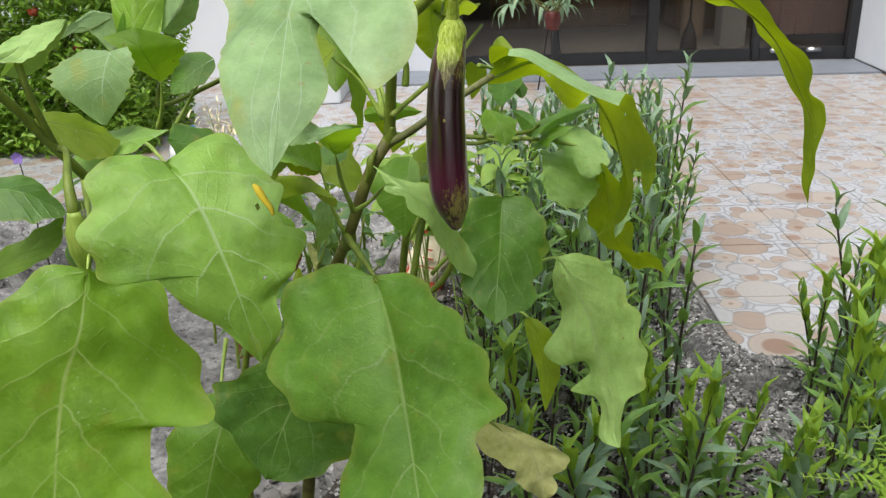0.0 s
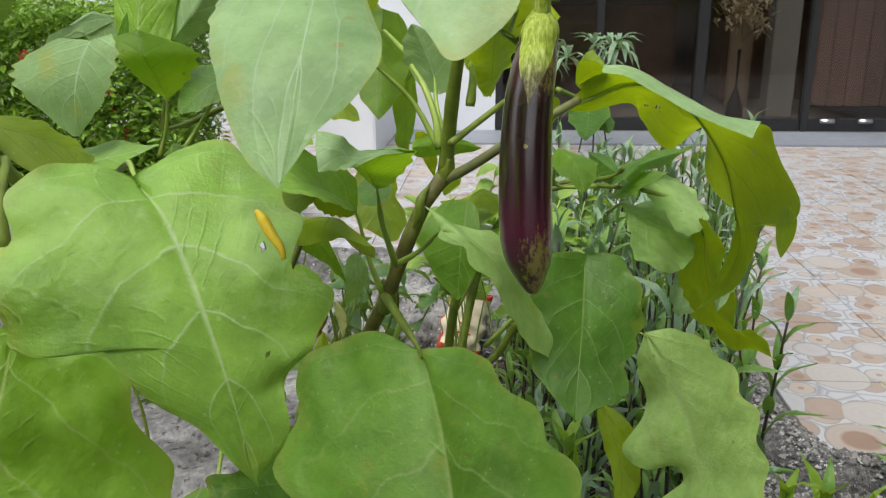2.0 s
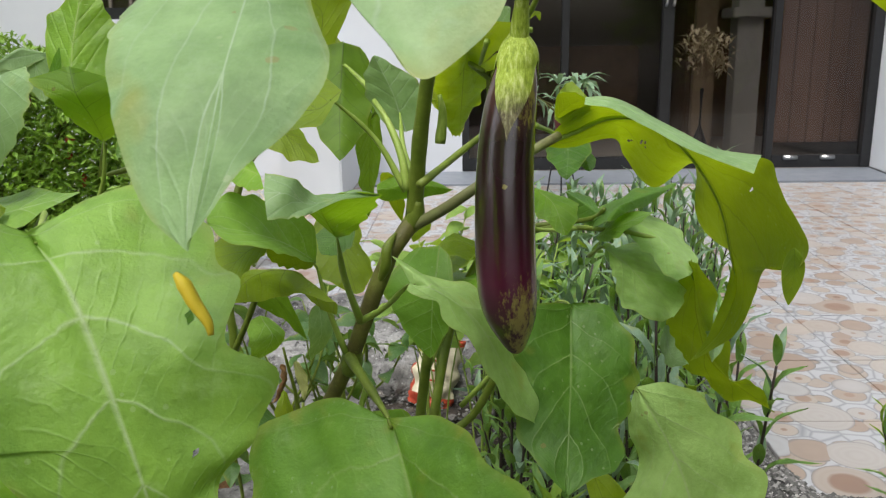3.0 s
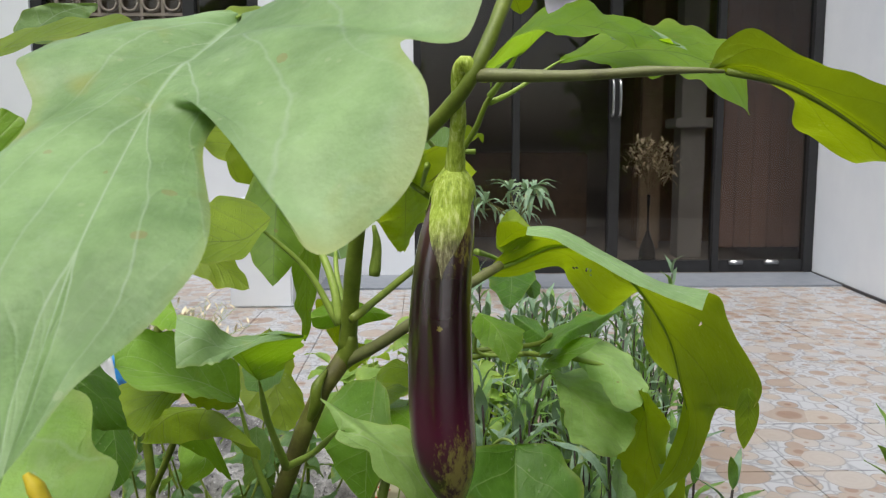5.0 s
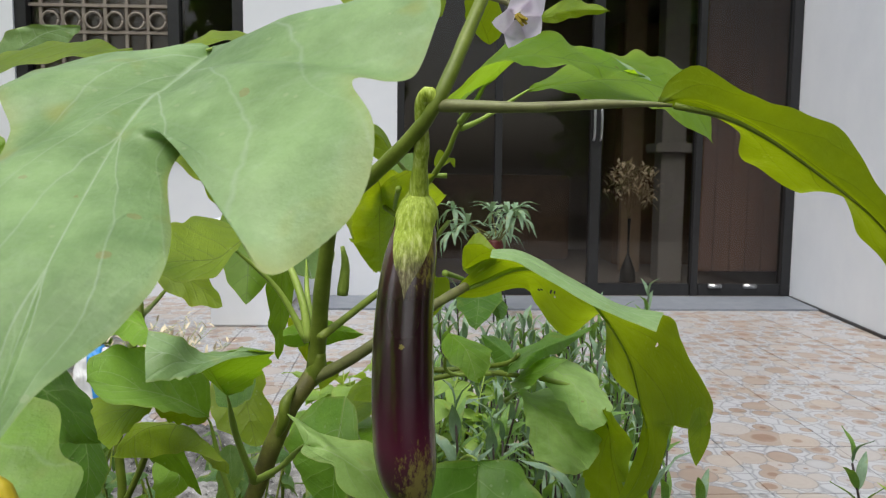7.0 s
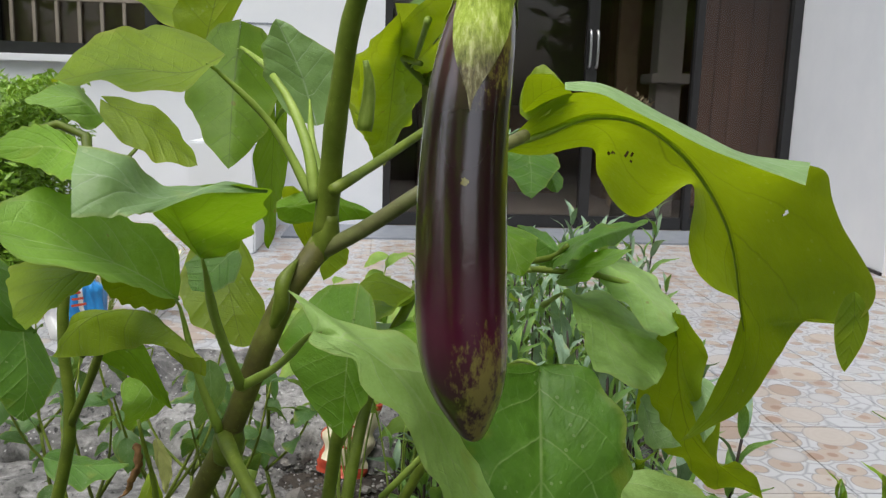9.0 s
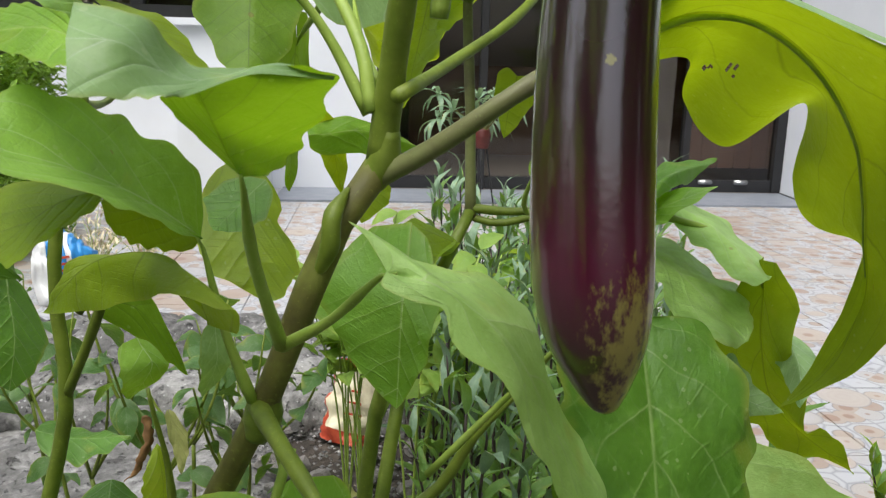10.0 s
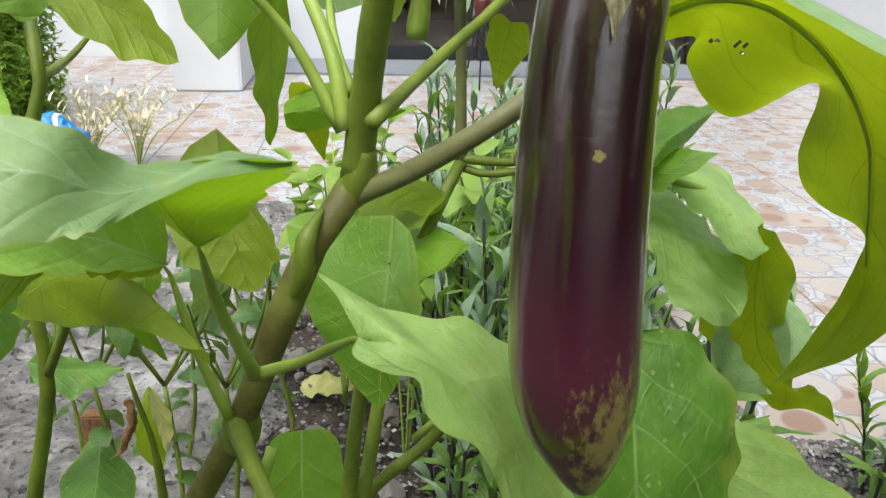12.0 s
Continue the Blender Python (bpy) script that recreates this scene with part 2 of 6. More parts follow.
def rough_ground(name, dark, mid, light, scale, relief, depth, specks):
    """Weathered concrete or soil: broad stains, grit, pale specks and pits."""
    m, t, b = material(name, 0.88)
    broad, grit = grain(t, scale * 0.16, 4, 0.65), grain(t, scale, 8, 0.72)
    f = sums(t, "MULTIPLY_ADD", broad, 0.5, sums(t, "MULTIPLY", grit, 0.5))
    colour = ramp(t, f, (0.38, dark), (0.50, mid), (0.62, light))
    cell = node(t, "TexVoronoi", ("Vector", node(t, "TexCoord").outputs["Object"]), ("Scale", scale * 3.2))
    spot = sums(t, "MULTIPLY", sums(t, "LESS_THAN", cell.outputs["Distance"], 0.26), sums(t, "GREATER_THAN", node(t, "SeparateColor", (0, cell.outputs["Color"])).outputs[0], 1 - specks))
    colour = blend(t, sums(t, "MULTIPLY", spot, 0.55), colour, tuple(min(0.6, 1.9 * c) for c in light))
    pit = sums(t, "MULTIPLY", sums(t, "SUBTRACT", 0.40, grain(t, scale * 2.3, 2)), 8.0, clamp=True)
    colour = blend(t, sums(t, "MULTIPLY", pit, 0.7), colour, tuple(0.4 * c for c in dark))
    t.links.new(colour, b.inputs["Base Color"])
    bump(t, b, sums(t, "MULTIPLY_ADD", pit, -0.5, sums(t, "MULTIPLY_ADD", spot, 0.25, f)), relief, depth)
    return m


CONCRETE = rough_ground("old_concrete", (0.045, 0.044, 0.043), (0.165, 0.162, 0.158), (0.38, 0.375, 0.365), 26, 1.0, 0.025, 0.30)
SLAB = rough_ground("concrete_slab", (0.065, 0.063, 0.060), (0.165, 0.162, 0.157), (0.37, 0.365, 0.355), 30, 1.0, 0.012, 0.0)
SOIL = rough_ground("dark_soil", (0.016, 0.013, 0.010), (0.050, 0.041, 0.033), (0.12, 0.10, 0.08), 30, 1.0, 0.016, 0.18)
GRAVEL = rough_ground("grey_gravel", (0.040, 0.040, 0.040), (0.105, 0.104, 0.102), (0.24, 0.235, 0.23), 75, 1.0, 0.010, 0.35)
STONE = plain("dusty_stone", (0.10, 0.095, 0.09), (0.30, 0.28, 0.26), 60, 0.85, relief=0.6, depth=0.004)


def pebble_material():
    m, t, b = material("grey_pebble", 0.75)
    island = node(t, "NewGeometry").outputs["Random Per Island"]
    tone = ramp(t, island, (0.0, (0.045, 0.045, 0.046)), (0.5, (0.16, 0.158, 0.155)), (0.85, (0.32, 0.315, 0.31)), (1.0, (0.60, 0.59, 0.58)))
    t.links.new(blend(t, sums(t, "MULTIPLY", grain(t, 300, 3), 0.4), tone, (0.10, 0.095, 0.09)), b.inputs["Base Color"])
    return m


PEBBLE = pebble_material()
WALL = plain("white_paint", (0.66, 0.685, 0.735), (0.74, 0.76, 0.80), 3, 0.7, relief=0.15, depth=0.003)
BLACK = plain("black_aluminium", (0.012, 0.012, 0.013), (0.022, 0.022, 0.024), 30, 0.35, relief=0.05)
STEEL = plain("brushed_steel", (0.45, 0.45, 0.46), (0.6, 0.6, 0.6), 80, 0.3, 1.0, 0.05)
STRIP = plain("blue_grey_strip", (0.16, 0.18, 0.21), (0.24, 0.26, 0.30), 12, 0.45, relief=0.1)
WOOD = plain("dark_wood", (0.18, 0.11, 0.07), (0.32, 0.21, 0.135), 9, 0.5, relief=0.2)
TAN = plain("tan_wood", (0.30, 0.22, 0.15), (0.44, 0.34, 0.24), 12, 0.5, relief=0.2)
PLASTER = plain("grey_plaster", (0.24, 0.235, 0.23), (0.32, 0.315, 0.31), 4, 0.7, relief=0.1)
PLANK = plain("reddish_wood", (0.13, 0.07, 0.05), (0.27, 0.16, 0.115), 14, 0.45, relief=0.2, stretch=0.12)
PALE_GOLD = plain("pale_gold_leaf", (0.62, 0.52, 0.34), (0.82, 0.74, 0.55), 90, 0.5, relief=0.2)
ROOM = plain("dim_room", (0.34, 0.31, 0.28), (0.46, 0.42, 0.38), 2, 0.8, relief=0.1)
GRILLE = plain("iron_grille", (0.19, 0.16, 0.13), (0.28, 0.24, 0.20), 20, 0.6, relief=0.2)
CURTAIN = plain("window_curtain", (0.32, 0.27, 0.21), (0.46, 0.40, 0.32), 8, 0.8, relief=0.2)
RED_POT = plain("red_plastic", (0.07, 0.012, 0.010), (0.13, 0.02, 0.015), 30, 0.45, relief=0.1)
BLUE = plain("blue_plastic", (0.02, 0.20, 0.55), (0.04, 0.30, 0.68), 40, 0.35, relief=0.1)
WHITE = plain("white_plastic", (0.68, 0.70, 0.72), (0.82, 0.83, 0.84), 40, 0.4, relief=0.2)
CREAM = plain("cream_wrapper", (0.55, 0.50, 0.34), (0.74, 0.70, 0.52), 60, 0.5, relief=0.3)
RED = plain("red_wrapper", (0.36, 0.04, 0.02), (0.52, 0.09, 0.04), 60, 0.45, relief=0.2)


def fruit_material():
    m, t, b = material("eggplant_skin", 0.3, 0.0, 0.3)
    uv = node(t, "UVMap").outputs[0]
    xy = node(t, "SeparateXYZ", (0, uv))
    v = xy.outputs[1]
    stretch = node(t, "Mapping", ("Vector", node(t, "TexCoord").outputs["Object"]), ("Scale", (1.0, 1.0, 0.45))).outputs[0]
    n = node(t, "TexNoise", ("Vector", stretch), ("Scale", 330.0), ("Detail", 6.0), ("Roughness", 0.7)).outputs["Fac"]
    big = node(t, "TexNoise", ("Vector", stretch), ("Scale", 28.0), ("Detail", 3.0)).outputs["Fac"]
    skin = ramp(t, v, (0.0, (0.036, 0.015, 0.007)), (0.12, (0.040, 0.008, 0.010)), (0.27, (0.085, 0.005, 0.028)), (0.46, (0.030, 0.003, 0.014)), (0.72, (0.017, 0.003, 0.008)), (0.80, (0.045, 0.016, 0.018)), (1.0, (0.13, 0.05, 0.045)))
    low = ramp(t, v, (0.0, (1, 1, 1)), (0.22, (0.75, 0.75, 0.75)), (0.36, (0, 0, 0)))
    high = ramp(t, v, (0.72, (0, 0, 0)), (0.84, (0.9, 0.9, 0.9)))
    where = sums(t, "MAXIMUM", low, high)
    face = ramp(t, sums(t, "COSINE", sums(t, "MULTIPLY_ADD", xy.outputs[0], 6.2832, -0.75 * 6.2832 - 0.5)), (0.50, (0.08, 0.08, 0.08)), (0.95, (1, 1, 1)))
    dense = sums(t, "MULTIPLY", where, face)
    pale = sums(t, "MULTIPLY_ADD", dense, 0.17, sums(t, "MULTIPLY_ADD", big, 0.30, sums(t, "MULTIPLY", n, 0.70)))
    pale = ramp(t, pale, (0.575, (0, 0, 0)), (0.68, (1, 1, 1)))
    mask = sums(t, "MULTIPLY", pale, sums(t, "MULTIPLY", dense, 2.5, clamp=True))
    dx = sums(t, "MULTIPLY", sums(t, "SUBTRACT", xy.outputs[0], 0.742), 0.10)
    dz = sums(t, "MULTIPLY", sums(t, "SUBTRACT", v, 0.585), 0.18)
    scar = sums(t, "SQRT", sums(t, "ADD", sums(t, "MULTIPLY", dx, dx), sums(t, "MULTIPLY", dz, dz)))
    scar = sums(t, "LESS_THAN", sums(t, "MULTIPLY_ADD", n, 0.008, scar), 0.0052)
    mask = sums(t, "MAXIMUM", mask, scar)
    t.links.new(blend(t, sums(t, "MULTIPLY", mask, 0.8), skin, (0.30, 0.26, 0.05)), b.inputs["Base Color"])
    t.links.new(sums(t, "MULTIPLY_ADD", mask, 0.25, sums(t, "MULTIPLY_ADD", big, 0.12, 0.30)), b.inputs["Roughness"])
    b.inputs["Coat Weight"].default_value, b.inputs["Coat Roughness"].default_value, b.inputs["Coat IOR"].default_value = 1.0, 0.13, 1.9
    fine = node(t, "TexNoise", ("Vector", node(t, "TexCoord").outputs["Object"]), ("Scale", 260.0), ("Detail", 3.0)).outputs["Fac"]
    ripple = node(t, "Bump", ("Height", fine), ("Strength", 0.06), ("Distance", 0.0015))
    t.links.new(ripple.outputs[0], b.inputs["Normal"])
    t.links.new(ripple.outputs[0], b.inputs["Coat Normal"])
    return m


FRUIT = fruit_material()


def tile_material():
    """Glazed tile printed with slices of logs among pale pebbles."""
    m, t, b = material("printed_tile", 0.32)
    geo = node(t, "NewGeometry").outputs["Position"]
    flat = node(t, "Mapping", ("Vector", geo), ("Scale", (1.0, 1.0, 0.0))).outputs[0]
    warp = node(t, "TexNoise", ("Vector", flat), ("Scale", 4.0), ("Detail", 2.0)).outputs["Color"]
    flat = node(t, "MixRGB", (0, 0.025), (1, flat), (2, warp)).outputs[0]
    warped = node(t, "TexNoise", ("Vector", flat), ("Scale", 14.0), ("Detail", 3.0)).outputs["Fac"]
    colour = None
    for scale, seed in ((6.2, 0.0), (13.0, 7.3)):
        moved = node(t, "Mapping", ("Vector", flat), ("Location", (seed, seed, 0.0))).outputs[0]
        cell = node(t, "TexVoronoi", ("Vector", moved), ("Scale", scale), ("Randomness", 0.75))
        edge = node(t, "TexVoronoi", ("Vector", moved), ("Scale", scale), ("Randomness", 0.75), feature="DISTANCE_TO_EDGE").outputs[0]
        rnd = node(t, "SeparateColor", (0, cell.outputs["Color"]))
        d = cell.outputs["Distance"]
        reach = sums(t, "MULTIPLY_ADD", rnd.outputs[1], 0.15, 0.40)
        outer = ramp(t, rnd.outputs[0], (0.0, (0.394, 0.403, 0.422)), (0.3, (0.410, 0.353, 0.300)), (0.65, (0.303, 0.223, 0.174)), (1.0, (0.385, 0.336, 0.296)))
        heart = ramp(t, rnd.outputs[2], (0.0, (0.30, 0.20, 0.145)), (0.5, (0.20, 0.100, 0.058)), (1.0, (0.27, 0.165, 0.105)))
        ripple = sums(t, "MULTIPLY_ADD", warped, 0.10, d)
        core = sums(t, "MULTIPLY", sums(t, "SUBTRACT", sums(t, "MULTIPLY", reach, sums(t, "MULTIPLY_ADD", rnd.outputs[0], 0.45, 0.22)), sums(t, "SUBTRACT", ripple, 0.05)), 22.0, clamp=True)
        wood = blend(t, sums(t, "MULTIPLY", core, 0.85), outer, heart)
        rings = sums(t, "SINE", sums(t, "MULTIPLY", d, 70.0))
        wood = blend(t, sums(t, "MULTIPLY_ADD", rings, 0.05, 0.05), wood, (0.26, 0.19, 0.15))
        rim = sums(t, "SUBTRACT", 1.0, sums(t, "DIVIDE", sums(t, "ABSOLUTE", sums(t, "SUBTRACT", d, reach)), 0.035), clamp=True)
        inside = sums(t, "LESS_THAN", d, reach)
        gap = sums(t, "SUBTRACT", 1.0, sums(t, "MULTIPLY", edge, 14.0), clamp=True)
        pale = blend(t, gap, (0.426, 0.437, 0.461), (0.246, 0.252, 0.274))
        layer = blend(t, sums(t, "MULTIPLY", rim, 0.8), blend(t, inside, pale, wood), (0.17, 0.165, 0.17))
        use = sums(t, "GREATER_THAN", rnd.outputs[2], 0.25)
        if colour is None:
            first, mask = layer, sums(t, "MULTIPLY", inside, use)
            colour = layer
        else:
            colour = blend(t, mask, layer, first)
    worn = grain(t, 1.3, 3, coords="Generated")
    colour = blend(t, sums(t, "MULTIPLY", worn, 0.10), colour, (0.40, 0.395, 0.395))
    t.links.new(colour, b.inputs["Base Color"])
    t.links.new(sums(t, "MULTIPLY_ADD", grain(t, 20, 3), 0.25, 0.28), b.inputs["Roughness"])
    return m


TILE = tile_material()


def glass_material(name, tint):
    m, t, b = material(name, 0.0)
    clear = node(t, "BsdfTransparent", ("Color", (*tint, 1)))
    gloss = node(t, "BsdfGlossy", ("Color", (1, 1, 1, 1)), ("Roughness", 0.01))
    mix = node(t, "MixShader", (0, node(t, "Fresnel", ("IOR", 1.4)).outputs[0]), (1, clear.outputs[0]), (2, gloss.outputs[0]))
    t.links.new(mix.outputs[0], t.nodes["Material Output"].inputs[0])
    return m


GLASS = glass_material("tinted_glass", (0.74, 0.72, 0.70))


# ---- building helpers ----
def part(name, bm, mat, parent=None, label="", smooth=True):
    me = bpy.data.meshes.new(name)
    bm.to_mesh(me)
    bm.free()
    me.materials.append(mat)
    if smooth:
        me.polygons.foreach_set("use_smooth", [True] * len(me.polygons))
    ob = new(name, me)
    if parent:
        ob.parent = parent
    return tagged(ob, label)


def thing(name, label, category, at=(0, 0, 0), group="", kind=""):
    ob = new(name)
    ob.empty_display_size = 0.05
    ob.location = at
    return tagged(ob, label, category, group, kind)


def spline(pts, u):
    """A smooth line through a few points, at u from 0 to 1 along it."""
    p = [Vector(q) for q in pts]
    if len(p) == 2:
        return p[0].lerp(p[1], u)
    d = [0.0]
    for a, b in zip(p, p[1:]):
        d.append(d[-1] + (b - a).length)
    s = u * d[-1]
    i = max(0, min(len(p) - 2, sum(1 for x in d[1:-1] if x <= s)))
    f = (s - d[i]) / max(1e-9, d[i + 1] - d[i])

    def slope(k):
        a, b = max(0, k - 1), min(len(p) - 1, k + 1)
        return (p[b] - p[a]) / max(1e-9, d[b] - d[a])

    h = d[i + 1] - d[i]
    f2, f3 = f * f, f * f * f
    return p[i] * (2 * f3 - 3 * f2 + 1) + slope(i) * h * (f3 - 2 * f2 + f) + p[i + 1] * (3 * f2 - 2 * f3) + slope(i + 1) * h * (f3 - f2)


def course(pts, u):
    """A smooth line through points that are evenly spaced in u."""
    p = [Vector(q) for q in pts]
    k = min(len(p) - 2, int(u * (len(p) - 1)))
    f = u * (len(p) - 1) - k
    a, b, c, d = p[max(0, k - 1)], p[k], p[k + 1], p[min(len(p) - 1, k + 2)]
    return b + ((c - a) * f + (a * 2 - b * 5 + c * 4 - d) * (f * f) + (b * 3 - a - c * 3 + d) * (f * f * f)) * 0.5


def tube(pts, radii, steps=0, sides=8, knots=0.0, bm=None):
    bm = bm or bmesh.new()
    lay = bm.loops.layers.uv.verify()
    steps = steps or max(4, 4 * (len(pts) - 1))
    whole = sum((Vector(b) - Vector(a)).length for a, b in zip(pts, pts[1:]))
    rings, side = [], None
    for i in range(steps + 1):
        u = i / steps
        c = spline(pts, u)
        t = (spline(pts, min(1, u + 0.01)) - spline(pts, max(0, u - 0.01))).normalized()
        if side is None:
            side = t.orthogonal().normalized()
        side = (side - t * side.dot(t)).normalized()
        up = t.cross(side)
        k = u * (len(radii) - 1)
        j = min(len(radii) - 2, int(k)) if len(radii) > 1 else 0
        r = radii[j] + (radii[min(j + 1, len(radii) - 1)] - radii[j]) * (k - j)
        r *= 1 + knots * noise.noise(c * 70)
        rings.append([bm.verts.new(c + (side * math.cos(a) + up * math.sin(a)) * r) for a in (2 * math.pi * q / sides for q in range(sides))])
    for i, (a, b) in enumerate(zip(rings, rings[1:])):
        for q in range(sides):
            f = bm.faces.new((a[q], a[(q + 1) % sides], b[(q + 1) % sides], b[q]))
            for loop, (k, m) in zip(f.loops, ((q, i), (q + 1, i), (q + 1, i + 1), (q, i + 1))):
                loop[lay].uv = (k / sides, whole * m / steps)
    bm.faces.new(rings[0][::-1])
    bm.faces.new(rings[-1])
    return bm


def box(bm, lo, hi, bevel=0.0):
    c = [(a + b) / 2 for a, b in zip(lo, hi)]
    s = [abs(b - a) for a, b in zip(lo, hi)]
    made = bmesh.ops.create_cube(bm, size=1, matrix=Matrix.Translation(c) @ Matrix.Diagonal((*s, 1)))
    if bevel:
        bmesh.ops.bevel(bm, geom=[e for e in {e for v in made["verts"] for e in v.link_edges}], offset=bevel, segments=2, affect="EDGES")
    return bm


def blade(mid, left, right, left_end=None, right_end=None, back=0.15, cuts=(), wave=0.4, seed=0, nu=30, nv=7, lobes=0.10, round_=0.6, holes=(), cup=0.0, fan=1.0, even=False):
    """A leaf blade along its midrib, with its two half widths as vectors; cuts are bays in the margin (place, depth, length, side).
    even: midrib and rims are lists of equal length that go row by row."""
    bm = bmesh.new()
    layer, second = bm.loops.layers.uv.new("UVMap"), bm.loops.layers.uv.new("Rim")
    rnd = random.Random(seed)
    ph, off = rnd.uniform(0, 6), Vector((seed * 1.7, seed * 0.9, 3.1))
    length = sum((Vector(b) - Vector(a)).length for a, b in zip(mid, mid[1:]))
    rims = isinstance(left, list)
    if rims and nu == 30:
        nu, nv = 72, 12
    follow = course if even else spline
    if rims:
        edges = {-1: left, 1: right} if even else {-1: [mid[0], *left, mid[-1]], 1: [mid[0], *right, mid[-1]]}
        across = follow(edges[1], 0.5) - follow(edges[-1], 0.5)
    else:
        sides = {-1: (Vector(left), Vector(left_end or left)), 1: (Vector(right), Vector(right_end or right))}
        across = sides[1][0] - sides[-1][0]
    grid, uvs = [], {}
    for i in range(nu + 1):
        u = i / nu
        c = follow(mid, u ** fan)
        t = (follow(mid, min(1, u ** fan + 0.02)) - follow(mid, max(0, u ** fan - 0.02))).normalized()
        row = []
        for j in range(-nv, nv + 1):
            v, s = abs(j) / nv, (1 if j > 0 else -1)
            w = max(0.0, math.sin(math.pi * min(1, u ** round_))) ** 0.8
            w *= 1 + lobes * (math.sin(u * 15 + ph + s) * 0.6 + math.sin(u * 33 + ph * 2 - s) * 0.25) * min(1, 4 * u)
            for at, deep, span, which in cuts:
                if which == s:
                    w *= 1 - deep * math.exp(-((u - at) / span) ** 2)
            n = t.cross(across).normalized()
            if rims:
                rim = follow(edges[s], u)
                arch = 4 * v * (1 - v) * cup * (rim - c).length
                p = c.lerp(rim, v) + n * arch
                p += (rim - c) * (v ** 3 * lobes * 0.6 * math.sin(u * 46 + ph * 3 + s) * math.sin(math.pi * u))
                w = 1.0
            else:
                a, b = sides[s]
                sv = a.lerp(b, max(0.0, min(1.0, (u - 0.35) / 0.6)))
                p = c + sv * (v * w) - t * (back * length * v * math.exp(-(u / 0.16) ** 2))
            q = p * 26 + off
            p += n * (wave * length * 0.11 * v * (noise.noise(q) + 0.5 * noise.noise(q * 2.3)))
            p += n * (wave * length * 0.035 * (v ** 1.5) * math.sin(u * 21 + ph + s * 1.5))
            p -= n * 0.012 * length * (1 - min(1, v * 6)) * (1 - u)
            vert = bm.verts.new(p)
            uvs[vert] = (u ** fan, 0.5 + 0.5 * s * v * w / 1.15, v, s)
            row.append(vert)
        grid.append(row)
    for i in range(nu):
        for j in range(2 * nv):
            mu, mv = (i + 0.5) / nu, (j + 0.5) / nv - 1
            if any(((mu - hu) / ru) ** 2 + ((mv - hv) / rv) ** 2 < 1 for hu, hv, ru, rv in holes):
                continue
            f = bm.faces.new((grid[i][j], grid[i][j + 1], grid[i + 1][j + 1], grid[i + 1][j]))
            for loop in f.loops:
                loop[layer].uv, loop[second].uv = uvs[loop.vert][:2], uvs[loop.vert][2:]
    bmesh.ops.remove_doubles(bm, verts=bm.verts, dist=1e-5)
    return bm


def egg_leaf(plant, mid, left, right, stalk=None, stalk_radius=0.0021, tint=0.0, seed=0, **shape):
    """One eggplant leaf; tint runs from backlit and yellowed (-1) over mid green to sky-sheen bluish pale (1)."""
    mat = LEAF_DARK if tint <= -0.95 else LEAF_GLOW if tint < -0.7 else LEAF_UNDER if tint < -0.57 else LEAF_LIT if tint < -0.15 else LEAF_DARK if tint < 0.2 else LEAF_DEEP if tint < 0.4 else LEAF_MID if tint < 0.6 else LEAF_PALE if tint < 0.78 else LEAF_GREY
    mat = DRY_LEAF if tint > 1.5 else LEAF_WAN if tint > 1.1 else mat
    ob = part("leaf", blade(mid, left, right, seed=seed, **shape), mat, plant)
    if stalk:
        fibre = STALK_PURPLE if 0.0029 < stalk_radius < 0.0033 else STEM if stalk_radius > 0.0033 else STALK
        part("petiole", tube([*stalk, mid[0], spline(mid, 0.025)], [stalk_radius * 1.35, stalk_radius, stalk_radius * 0.9, stalk_radius * 0.3], sides=8, knots=0.14), fibre, ob)
        if tint < -0.15 and stalk_radius > 0.0029:
            part("midrib", tube([spline(mid, u) for u in (0.03, 0.15, 0.3, 0.5, 0.75)], [stalk_radius * 0.62, stalk_radius * 0.34, stalk_radius * 0.2, stalk_radius * 0.06], steps=24, sides=6), STEM, ob)
    return ob


def stem(plant, name, pts, radii, purple=False):
    mat = STALK_PURPLE if purple else STEM_BROWN if radii[0] > 0.0085 else STEM if radii[0] > 0.0045 else STALK if name == "shoot" else STEM
    return part(name, tube(pts, radii, sides=10, knots=0.14), mat, plant)


# ---- the setting ----
def slab(name, lo, hi, mat, label, category, bevel=0.0, parent=None):
    ob = part(name, box(bmesh.new(), lo, hi, bevel), mat, parent, smooth=False)
    return tagged(ob, label, category, kind="structure")


def ground_sheet():
    bm = bmesh.new()
    xs = [-300, -60, -12, -4] + [-3 + 0.1 * i for i in range(61)] + [4, 12, 60, 300]
    ys = [-300, -60, -12, -3] + [-1 + 0.1 * i for i in range(38)] + [3.0, 6, 12, 60, 300]
    rows = [[bm.verts.new((x, y, -0.012 + (0.012 * noise.noise(Vector((x * 6, y * 6, 0))) if abs(x) < 3.1 and -1 < y < 2.65 else -0.06 if y > 2.7 and abs(x) < 12 else 0.0))) for y in ys] for x in xs]
    for a, b in zip(rows, rows[1:]):
        for j in range(len(ys) - 1):
            bm.faces.new((a[j], b[j], b[j + 1], a[j + 1]))
    return tagged(part("ground", bm, SOIL), "dark garden soil round the plants", "ground", kind="structure")


